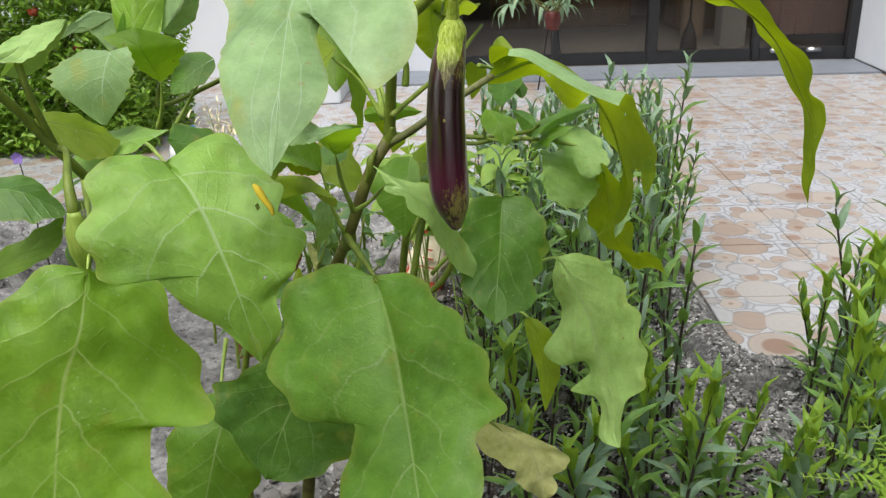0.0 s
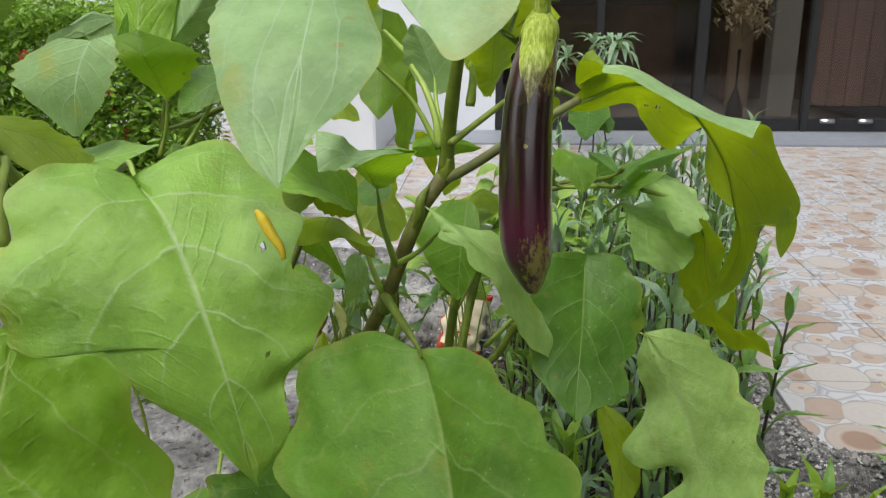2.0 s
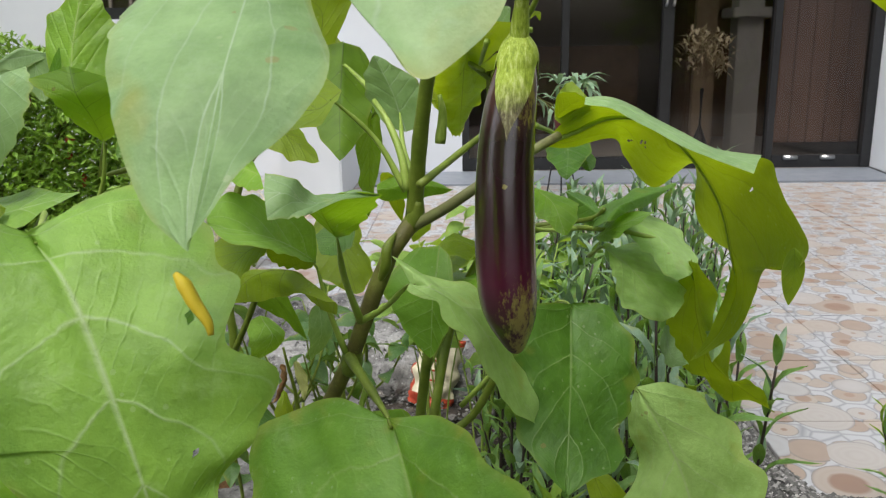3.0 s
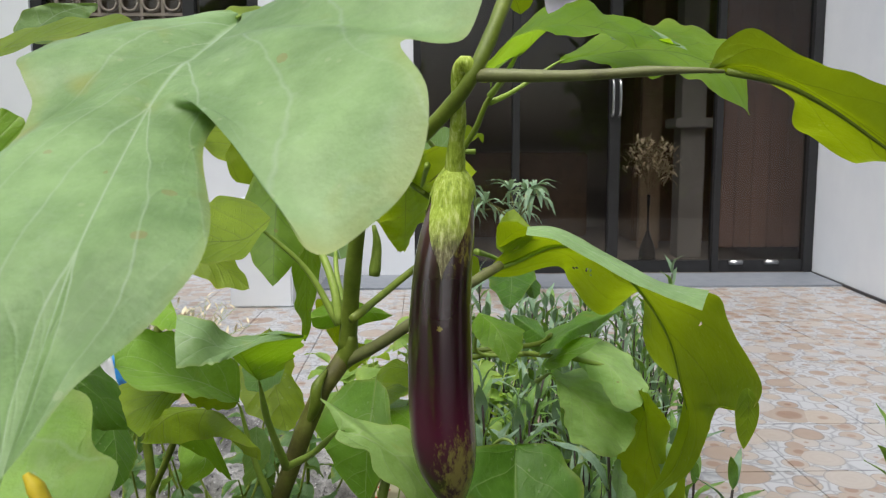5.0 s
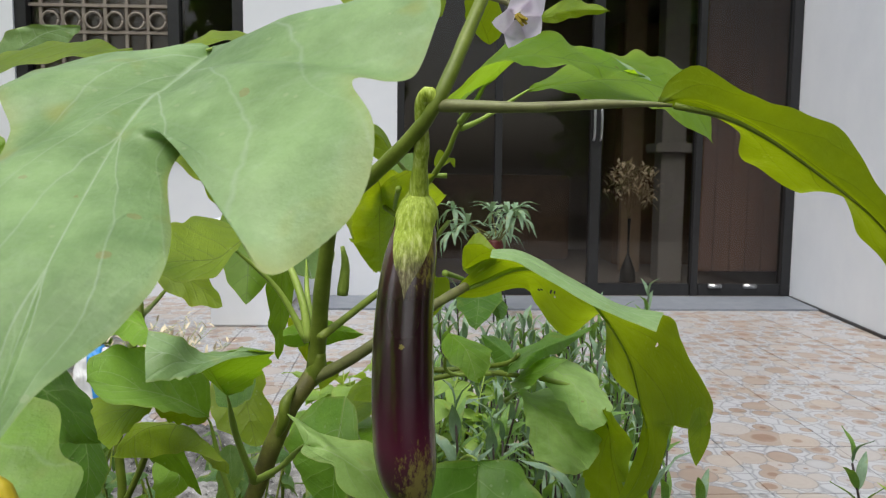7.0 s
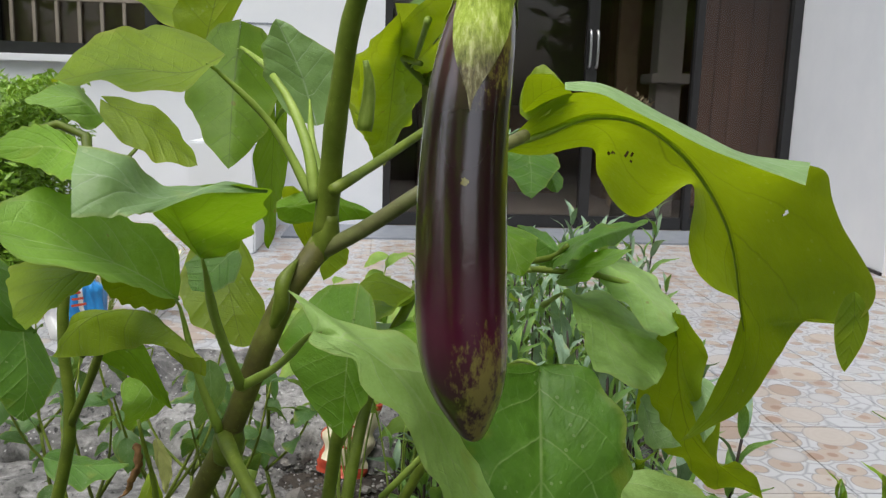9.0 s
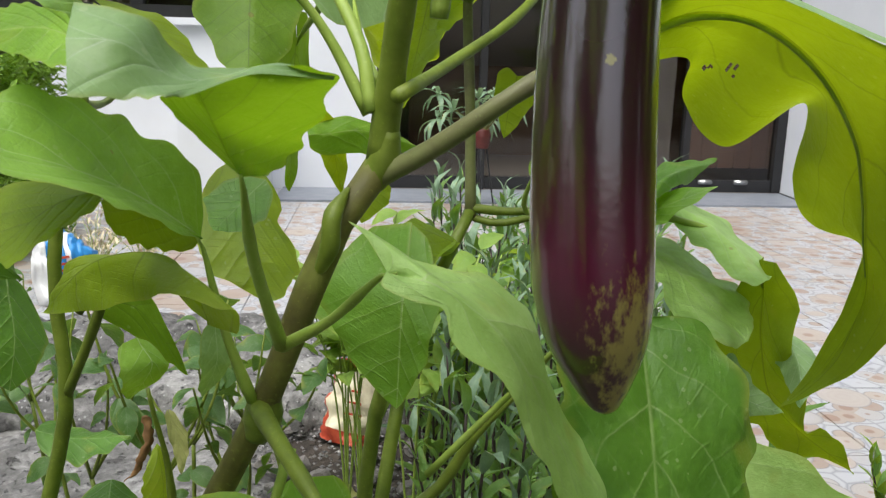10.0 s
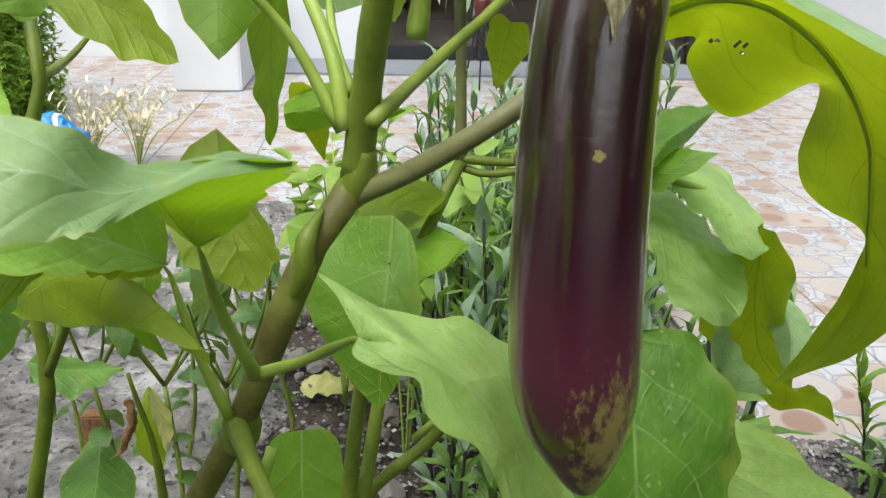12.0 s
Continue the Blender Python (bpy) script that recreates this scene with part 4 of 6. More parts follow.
egg_leaf(plant, [(0.008, 0.980, 0.778), (0.014, 0.960, 0.755), (0.025, 0.940, 0.723)], (-0.028, -0.012, -0.010), (0.024, -0.002, -0.018), seed=104, back=0.3, wave=0.3, tint=-0.5, cuts=[(0.2, 0.3, 0.06, 1)])
egg_leaf(plant, [(0.022, 0.920, 0.785), (0.012, 0.910, 0.775), (0.005, 0.900, 0.768)], (0.010, -0.013, -0.007), (-0.016, 0.007, 0.004), seed=105, back=0.2, wave=0.3, tint=0.1)
egg_leaf(plant_b, [(0.007, 0.860, 0.743), (-0.006, 0.860, 0.764), (-0.041, 0.880, 0.758), (-0.081, 0.920, 0.723)], (0.033, -0.034, -0.009), (-0.015, 0.026, -0.004), seed=106, back=0.05, wave=0.3, tint=-0.2)
egg_leaf(plant, [(0.025, 0.860, 0.891), (0.018, 0.840, 0.886), (-0.005, 0.820, 0.886), (-0.034, 0.820, 0.879)], (-0.025, 0.047, 0.022), (0.003, -0.033, -0.009), stalk=[(0.075, 0.866, 0.824), (0.054, 0.870, 0.861)], seed=111, back=0.2, wave=0.4, tint=-0.3)
egg_leaf(plant, [(0.004, 1.060, 0.911), (0.003, 1.040, 0.874), (0.007, 1.000, 0.827)], (-0.034, 0.010, -0.000), (0.030, 0.020, -0.002), stalk=[(0.044, 0.950, 0.890)], seed=112, back=0.2, wave=0.3, tint=-0.6)
egg_leaf(plant, [(-0.062, 0.980, 0.868), (-0.035, 0.970, 0.856), (-0.004, 0.960, 0.833)], (0.001, -0.021, -0.016), (0.004, 0.029, 0.005), seed=113, back=0.1, wave=0.4, tint=-0.5)
egg_leaf(plant, [(-0.058, 0.950, 0.861), (-0.065, 0.930, 0.872), (-0.088, 0.920, 0.870)], (0.004, -0.034, -0.009), (-0.012, 0.026, 0.009), seed=114, back=0.1, wave=0.3, tint=0.7)
egg_leaf(plant, [(0.025, 1.100, 0.857), (0.022, 1.100, 0.813), (0.019, 1.100, 0.756)], (-0.013, -0.020, 0.001), (0.009, 0.020, 0.007), stalk=[(0.050, 1.000, 0.878)], seed=115, back=0.2, wave=0.4, tint=-0.6)
egg_leaf(plant, [(0.067, 0.930, 0.874), (0.062, 0.930, 0.890), (0.048, 0.930, 0.919)], (-0.024, 0.020, 0.000), (0.024, 0.000, 0.003), stalk=[(0.078, 0.875, 0.836), (0.071, 0.900, 0.853)], stalk_radius=0.002, seed=116, back=0.3, wave=0.35, tint=0.8)
egg_leaf(plant, [(0.048, 0.980, 0.806), (0.070, 1.000, 0.807), (0.106, 1.040, 0.794)], (-0.003, -0.003, -0.014), (-0.007, 0.017, 0.006), seed=117, back=0.1, wave=0.2, tint=0.4)
egg_leaf(plant, [(0.050, 1.000, 0.814), (0.053, 1.020, 0.794), (0.057, 1.040, 0.763)], (-0.011, 0.002, 0.002), (0.008, 0.012, -0.007), seed=118, back=0.1, wave=0.3, tint=-0.5)
egg_leaf(plant, [(0.077, 1.000, 0.776), (0.074, 1.000, 0.765), (0.070, 1.000, 0.753)], (-0.007, 0.000, -0.002), (0.012, 0.000, 0.000), seed=119, back=0.1, wave=0.3, tint=-0.5)
egg_leaf(plant, [(0.119, 1.100, 0.907), (0.116, 1.200, 0.873), (0.108, 1.450, 0.796)], (-0.033, 0.011, -0.003), (0.028, 0.011, 0.029), seed=120, back=0.2, wave=0.3, tint=-0.4)
egg_leaf(plant, [(0.173, 1.100, 0.831), (0.170, 1.100, 0.817), (0.167, 1.100, 0.795)], (-0.011, 0.000, 0.014), (0.017, 0.000, 0.004), seed=121, back=0.2, wave=0.3, tint=-0.3)
egg_leaf(plant, [(0.077, 1.150, 0.644), (0.118, 1.100, 0.682), (0.147, 1.050, 0.706)], (0.001, -0.063, -0.001), (-0.003, 0.087, -0.010), seed=122, back=0.2, wave=0.2, tint=0.4)
egg_leaf(plant, [(0.133, 1.100, 0.721), (0.103, 1.080, 0.734), (0.083, 1.060, 0.721)], (-0.008, -0.026, -0.008), (-0.004, 0.014, 0.004), seed=123, back=0.1, wave=0.3, tint=-0.2)
stem(plant_b, 'stem', [(-0.160, 0.980, 0.000), (-0.150, 0.980, 0.400), (-0.111, 0.970, 0.578), (-0.092, 0.970, 0.658), (-0.094, 0.970, 0.722), (-0.087, 0.970, 0.777), (-0.076, 0.980, 0.819), (-0.092, 1.000, 0.855), (-0.207, 1.000, 0.816), (-0.197, 0.990, 0.846)], [0.0075, 0.007, 0.0062, 0.0054, 0.0048, 0.0044, 0.004, 0.0034, 0.003, 0.0025])
stem(plant_b, 'branch', [(-0.083, 1.000, 0.817), (-0.093, 1.080, 0.817), (-0.084, 1.120, 0.836), (-0.077, 1.140, 0.854)], [0.0032, 0.0024, 0.0018, 0.0008])
stem(plant_b, 'branch', [(-0.092, 0.970, 0.660), (-0.068, 0.950, 0.706), (-0.051, 0.930, 0.745), (-0.068, 0.930, 0.720)], [0.003, 0.0028, 0.0026, 0.0022])
stem(plant_b, 'branch', [(-0.196, 0.620, 0.923), (-0.181, 0.640, 0.892), (-0.164, 0.656, 0.854), (-0.145, 0.660, 0.830), (-0.192, 0.800, 0.725), (-0.130, 0.930, 0.600)], [0.0038, 0.0038, 0.0042, 0.004, 0.004, 0.004])
stem(plant_b, 'branch', [(-0.162, 0.656, 0.854), (-0.169, 0.650, 0.888), (-0.175, 0.650, 0.922)], [0.003, 0.003, 0.0026])
egg_leaf(plant_b, [(-0.146, 0.750, 0.915), (-0.149, 0.740, 0.902), (-0.153, 0.735, 0.882), (-0.158, 0.740, 0.853)], [(-0.172, 0.760, 0.916), (-0.208, 0.765, 0.898), (-0.202, 0.755, 0.882), (-0.161, 0.740, 0.853)], [(-0.128, 0.745, 0.919), (-0.119, 0.730, 0.906), (-0.131, 0.730, 0.880), (-0.156, 0.740, 0.853)], seed=131, wave=0.10, tint=1.0, even=True, nu=40, nv=12)
egg_leaf(plant_b, [(-0.184, 0.960, 0.852), (-0.188, 0.950, 0.873), (-0.194, 0.940, 0.893), (-0.201, 0.950, 0.914)], [(-0.185, 0.960, 0.852), (-0.203, 0.950, 0.869), (-0.215, 0.940, 0.889), (-0.238, 0.950, 0.904)], [(-0.183, 0.960, 0.852), (-0.169, 0.970, 0.865), (-0.154, 0.970, 0.891), (-0.173, 0.970, 0.902)], stalk=[(-0.201, 0.970, 0.795), (-0.190, 0.965, 0.822)], seed=132, wave=0.12, tint=-0.8, even=True, nu=40, nv=10)
egg_leaf(plant_b, [(-0.192, 0.700, 0.866), (-0.171, 0.710, 0.858), (-0.140, 0.725, 0.842)], (-0.010, 0.030, 0.006), (0.018, -0.010, -0.027), stalk=[(-0.164, 0.656, 0.854)], seed=133, back=0.1, wave=0.3, tint=-0.2)
egg_leaf(plant_b, [(-0.211, 0.750, 0.800), (-0.175, 0.740, 0.828), (-0.094, 0.720, 0.851)], (-0.006, -0.018, -0.017), (-0.011, 0.042, 0.007), seed=134, back=0.1, wave=0.3, tint=0.6)
egg_leaf(plant_b, [(-0.175, 0.650, 0.922), (-0.159, 0.650, 0.936), (-0.136, 0.660, 0.949)], (-0.008, -0.010, -0.004), (0.007, 0.010, -0.011), seed=135, back=0.3, wave=0.3, tint=0.8)
egg_leaf(plant_b, [(-0.133, 0.970, 0.870), (-0.148, 0.960, 0.861), (-0.171, 0.950, 0.840)], (-0.021, 0.020, 0.015), (0.009, -0.010, -0.014), stalk=[(-0.180, 0.970, 0.798), (-0.151, 0.980, 0.842)], seed=136, back=0.2, wave=0.3, tint=-0.1)
egg_leaf(plant_b, [(-0.290, 1.000, 0.916), (-0.261, 1.000, 0.928), (-0.250, 1.000, 0.883)], (-0.017, 0.000, -0.019), (0.028, 0.000, -0.007), seed=137, back=0.3, wave=0.3, tint=0.8)
egg_leaf(plant_b, [(-0.210, 0.970, 0.892), (-0.212, 0.980, 0.922), (-0.207, 1.000, 0.975)], (-0.030, 0.019, 0.021), (0.032, 0.019, 0.019), seed=138, back=0.3, wave=0.3, tint=0.55)
egg_leaf(plant_b, [(-0.205, 0.620, 0.834), (-0.176, 0.620, 0.829), (-0.146, 0.620, 0.811)], (0.006, -0.020, -0.019), (-0.012, 0.040, -0.001), seed=139, back=0.1, wave=0.3, tint=0.1)
egg_leaf(plant_b, [(-0.229, 0.620, 0.756), (-0.193, 0.630, 0.775), (-0.160, 0.640, 0.802)], (-0.006, 0.012, 0.009), (0.035, -0.008, 0.006), seed=140, back=0.1, wave=0.3, tint=-0.6)
egg_leaf(plant_b, [(-0.175, 0.990, 0.914), (-0.159, 0.990, 0.932), (-0.137, 1.000, 0.973)], (-0.024, 0.009, 0.002), (0.013, 0.009, -0.012), seed=141, back=0.2, wave=0.3, tint=0.8)
egg_leaf(plant_b, [(-0.064, 0.950, 0.722), (-0.044, 0.950, 0.715), (-0.021, 0.950, 0.679)], (-0.001, 0.000, 0.018), (0.002, 0.000, -0.017), seed=142, back=0.1, wave=0.3, tint=-0.6)
egg_leaf(plant_b, [(-0.306, 1.300, 1.080), (-0.280, 1.300, 1.096), (-0.238, 1.300, 1.106)], (-0.031, 0.000, 0.007), (0.019, 0.000, -0.018), seed=143, back=0.3, wave=0.5, tint=1.0)
egg_leaf(plant_b, [(-0.163, 0.900, 1.010), (-0.121, 0.900, 1.020), (-0.051, 0.900, 1.029)], (0.010, -0.020, -0.008), (-0.010, 0.040, 0.015), seed=144, back=0.2, wave=0.4, tint=-0.5)
egg_leaf(plant_b, [(-0.093, 1.200, 1.066), (-0.064, 1.200, 1.081), (-0.005, 1.200, 1.079)], (0.007, -0.020, -0.008), (-0.009, 0.050, 0.016), seed=145, back=0.1, wave=0.3, tint=-0.5)
egg_leaf(plant_b, [(-0.030, 1.200, 0.933), (-0.082, 1.200, 0.962), (-0.133, 1.200, 0.984)], (-0.005, -0.050, -0.023), (-0.024, 0.050, 0.033), seed=146, back=0.2, wave=0.5, tint=-0.3)
egg_leaf(plant_b, [(-0.026, 1.100, 0.921), (-0.020, 1.100, 0.958), (-0.045, 1.100, 0.978)], (0.028, 0.000, 0.020), (-0.029, 0.000, -0.001), seed=147, back=0.2, wave=0.3, tint=-0.3)
egg_leaf(plant_b, [(-0.227, 0.970, 0.887), (-0.224, 0.970, 0.905), (-0.217, 0.970, 0.929)], (-0.006, 0.000, 0.001), (0.006, 0.000, 0.001), seed=148, back=0.05, wave=0.1, tint=0.3)
egg_leaf(plant, [(-0.045, 0.575, 0.860), (-0.023, 0.555, 0.845), (0.001, 0.535, 0.796), (0.017, 0.530, 0.728)], [(-0.069, 0.570, 0.866), (-0.084, 0.550, 0.867), (-0.085, 0.525, 0.838), (-0.082, 0.510, 0.816), (-0.063, 0.510, 0.799), (-0.045, 0.520, 0.803), (-0.032, 0.520, 0.781), (-0.006, 0.525, 0.758)], [(-0.026, 0.600, 0.874), (0.001, 0.600, 0.867), (0.032, 0.570, 0.847), (0.034, 0.555, 0.828), (0.049, 0.550, 0.813), (0.046, 0.540, 0.796), (0.031, 0.540, 0.778), (0.030, 0.535, 0.751)], stalk=[(-0.241, 0.900, 0.757), (-0.133, 0.750, 0.832), (-0.066, 0.620, 0.853)], seed=3, wave=0.35, nu=90, nv=20, holes=[(0.44, 0.62, 0.012, 0.04), (0.66, 0.42, 0.01, 0.03)], tint=0.7, cup=0.03)
BROAD = [(0.059, 0.660, 0.998), (0.0585, 0.652, 0.995), (0.0575, 0.645, 0.992), (0.0565, 0.638, 0.989), (0.0555, 0.631, 0.986), (0.0545, 0.624, 0.983), (0.0535, 0.617, 0.980), (0.0525, 0.610, 0.977), (0.0515, 0.602, 0.9745), (0.051, 0.594, 0.971), (0.0505, 0.586, 0.967), (0.050, 0.577, 0.962), (0.050, 0.566, 0.956), (0.0515, 0.545, 0.946), (0.0535, 0.520, 0.934), (0.055, 0.497, 0.921), (0.056, 0.475, 0.903), (0.056, 0.457, 0.884)]
BROAD_LEFT = [(0.055, 0.661, 0.998), (0.033, 0.660, 0.996), (0.001, 0.645, 0.988), (-0.006, 0.610, 0.978), (0.000, 0.598, 0.968), (0.006, 0.588, 0.957), (0.009, 0.575, 0.950), (0.010, 0.560, 0.945), (0.011, 0.550, 0.941), (0.012, 0.540, 0.938), (0.013, 0.532, 0.935), (0.014, 0.526, 0.933), (0.015, 0.520, 0.931), (0.019, 0.510, 0.924), (0.024, 0.498, 0.915), (0.028, 0.490, 0.909), (0.041, 0.470, 0.892), (0.055, 0.458, 0.884)]
BROAD_RIGHT = [(0.063, 0.661, 0.999), (0.093, 0.660, 1.005), (0.130, 0.625, 1.009), (0.150, 0.600, 1.012), (0.155, 0.580, 1.001), (0.145, 0.565, 0.980), (0.127, 0.557, 0.976), (0.134, 0.535, 0.958), (0.127, 0.520, 0.935), (0.113, 0.512, 0.922), (0.100, 0.518, 0.926), (0.090, 0.545, 0.945), (0.073, 0.573, 0.952), (0.069, 0.558, 0.943), (0.082, 0.510, 0.926), (0.078, 0.490, 0.912), (0.066, 0.468, 0.901), (0.057, 0.457, 0.885)]
egg_leaf(plant_b, [(-0.136, 0.660, 0.950), (-0.146, 0.640, 0.942), (-0.154, 0.620, 0.937), (-0.163, 0.600, 0.933)], [(-0.137, 0.660, 0.948), (-0.136, 0.630, 0.937), (-0.147, 0.610, 0.928), (-0.165, 0.600, 0.928)], [(-0.137, 0.660, 0.951), (-0.153, 0.650, 0.948), (-0.165, 0.635, 0.942), (-0.169, 0.610, 0.936)], seed=149, wave=0.15, tint=1.2, even=True, nu=40, nv=10)
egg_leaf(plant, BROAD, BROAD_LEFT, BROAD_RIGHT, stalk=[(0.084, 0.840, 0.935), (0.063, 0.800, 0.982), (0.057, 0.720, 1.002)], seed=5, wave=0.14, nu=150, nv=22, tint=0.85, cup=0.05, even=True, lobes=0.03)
egg_leaf(plant_b, [(-0.113, 0.570, 0.785), (-0.115, 0.545, 0.747), (-0.128, 0.530, 0.710), (-0.130, 0.470, 0.604)], [(-0.143, 0.570, 0.789), (-0.164, 0.540, 0.772), (-0.189, 0.500, 0.751), (-0.199, 0.480, 0.694), (-0.174, 0.460, 0.642)], [(-0.099, 0.590, 0.766), (-0.077, 0.600, 0.766), (-0.065, 0.585, 0.740), (-0.054, 0.580, 0.718), (-0.037, 0.570, 0.685), (-0.041, 0.550, 0.668), (-0.077, 0.540, 0.669), (-0.072, 0.530, 0.643), (-0.063, 0.520, 0.615), (-0.091, 0.480, 0.604)], stalk=[(-0.127, 0.620, 0.837), (-0.120, 0.600, 0.804)], seed=8, wave=0.3, tint=0.5)
egg_leaf(plant, [(0.066, 0.780, 0.686), (0.084, 0.730, 0.648), (0.096, 0.685, 0.613), (0.125, 0.540, 0.537)], [(0.027, 0.810, 0.686), (-0.024, 0.820, 0.663), (-0.037, 0.800, 0.634), (-0.036, 0.750, 0.576), (0.000, 0.715, 0.563), (0.053, 0.680, 0.578), (0.038, 0.650, 0.540), (0.071, 0.580, 0.524)], [(0.100, 0.760, 0.699), (0.139, 0.710, 0.686), (0.164, 0.670, 0.672), (0.187, 0.630, 0.631), (0.165, 0.620, 0.612), (0.169, 0.580, 0.581), (0.152, 0.540, 0.559)], stalk=[(0.027, 0.868, 0.697), (0.040, 0.830, 0.699)], stalk_radius=0.0036, seed=13, wave=0.25, tint=0.3, cup=0.04)
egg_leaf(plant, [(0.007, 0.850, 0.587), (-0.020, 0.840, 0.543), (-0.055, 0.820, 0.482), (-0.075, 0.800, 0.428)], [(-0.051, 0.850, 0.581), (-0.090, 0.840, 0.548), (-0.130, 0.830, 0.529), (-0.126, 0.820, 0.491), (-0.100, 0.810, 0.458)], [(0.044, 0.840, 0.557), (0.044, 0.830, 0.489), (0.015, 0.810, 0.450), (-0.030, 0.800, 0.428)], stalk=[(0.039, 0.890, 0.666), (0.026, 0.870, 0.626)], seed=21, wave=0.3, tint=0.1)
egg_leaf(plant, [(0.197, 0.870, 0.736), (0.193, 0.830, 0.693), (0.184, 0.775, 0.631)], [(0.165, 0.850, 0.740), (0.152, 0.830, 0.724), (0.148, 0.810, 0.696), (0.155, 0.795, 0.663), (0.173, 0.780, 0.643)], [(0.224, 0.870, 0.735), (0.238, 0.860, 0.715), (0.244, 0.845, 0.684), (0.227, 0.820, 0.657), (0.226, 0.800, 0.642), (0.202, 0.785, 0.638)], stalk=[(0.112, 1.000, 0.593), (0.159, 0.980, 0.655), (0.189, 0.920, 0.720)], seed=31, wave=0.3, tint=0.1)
egg_leaf(plant, [(0.082, 0.790, 0.777), (0.100, 0.785, 0.774), (0.125, 0.790, 0.752), (0.144, 0.795, 0.716), (0.165, 0.800, 0.673)], [(0.080, 0.785, 0.774), (0.090, 0.780, 0.770), (0.101, 0.780, 0.768), (0.103, 0.775, 0.757), (0.124, 0.775, 0.740), (0.128, 0.775, 0.726), (0.148, 0.785, 0.690)], [(0.075, 0.800, 0.786), (0.069, 0.810, 0.789), (0.089, 0.810, 0.776), (0.112, 0.815, 0.772), (0.135, 0.825, 0.755), (0.147, 0.820, 0.720), (0.169, 0.815, 0.686)], stalk=[(0.041, 0.845, 0.732), (0.061, 0.825, 0.749)], seed=41, wave=0.15, tint=1.2, cup=0.03)
egg_leaf(plant, [(0.265, 0.954, 0.632), (0.299, 0.921, 0.569), (0.314, 0.877, 0.503), (0.325, 0.822, 0.451)], [(0.265, 0.965, 0.586), (0.275, 0.965, 0.547), (0.255, 0.954, 0.512), (0.266, 0.943, 0.489), (0.296, 0.921, 0.507), (0.301, 0.910, 0.497), (0.285, 0.910, 0.473), (0.308, 0.877, 0.479), (0.307, 0.855, 0.445)], [(0.299, 0.932, 0.643), (0.326, 0.899, 0.630), (0.336, 0.877, 0.615), (0.346, 0.855, 0.594), (0.351, 0.833, 0.558), (0.349, 0.822, 0.533), (0.335, 0.833, 0.501)], stalk=[(0.210, 1.020, 0.538), (0.244, 0.990, 0.606)], seed=51, wave=0.22, tint=1.2, nu=90, nv=12)
ARCH = [(0.177, 0.912, 0.851), (0.201, 0.915, 0.859), (0.228, 0.922, 0.869), (0.253, 0.918, 0.868), (0.274, 0.912, 0.856), (0.292, 0.907, 0.837), (0.310, 0.910, 0.811), (0.320, 0.918, 0.792), (0.326, 0.922, 0.774), (0.331, 0.926, 0.757), (0.337, 0.930, 0.740), (0.339, 0.935, 0.720), (0.331, 0.945, 0.685), (0.313, 0.955, 0.656)]
ARCH_INNER = [(0.178, 0.914, 0.850), (0.203, 0.930, 0.847), (0.238, 0.950, 0.850), (0.258, 1.006, 0.828), (0.284, 0.997, 0.802), (0.303, 0.950, 0.829), (0.313, 0.975, 0.786), (0.322, 0.978, 0.770), (0.333, 0.978, 0.758), (0.334, 0.935, 0.757), (0.334, 0.935, 0.740), (0.332, 0.940, 0.717), (0.325, 0.950, 0.683), (0.312, 0.956, 0.655)]
ARCH_OUTER = [(0.178, 0.910, 0.852), (0.199, 0.898, 0.876), (0.219, 0.890, 0.884), (0.242, 0.877, 0.877), (0.266, 0.862, 0.864), (0.290, 0.846, 0.852), (0.315, 0.828, 0.851), (0.325, 0.824, 0.835), (0.341, 0.814, 0.799), (0.339, 0.816, 0.776), (0.330, 0.846, 0.769), (0.341, 0.900, 0.723), (0.337, 0.930, 0.686), (0.314, 0.954, 0.657)]
egg_leaf(plant, ARCH, ARCH_INNER, ARCH_OUTER, seed=61, wave=0.05, nu=260, nv=36, tint=-0.5, even=True, lobes=0.05, holes=[(0.222, -0.58, 0.004, 0.035), (0.230, -0.52, 0.003, 0.03), (0.252, -0.40, 0.003, 0.04), (0.259, -0.36, 0.003, 0.025), (0.262, -0.44, 0.002, 0.02), (0.52, 0.62, 0.003, 0.03)])
part("midrib", tube(ARCH[:11], [0.0019, 0.0015, 0.0011, 0.0008, 0.0004], steps=40, sides=8), STALK, bpy.data.objects["eggplant_plant"].children[-1])
egg_leaf(plant, [(0.187, 0.905, 0.872), (0.196, 0.898, 0.882), (0.206, 0.890, 0.887)], [(0.185, 0.900, 0.875), (0.186, 0.890, 0.890), (0.198, 0.885, 0.892)], [(0.190, 0.910, 0.871), (0.207, 0.905, 0.876), (0.212, 0.893, 0.882)], seed=62, wave=0.08, tint=-0.5, even=True, nu=30, nv=8, lobes=0.03)
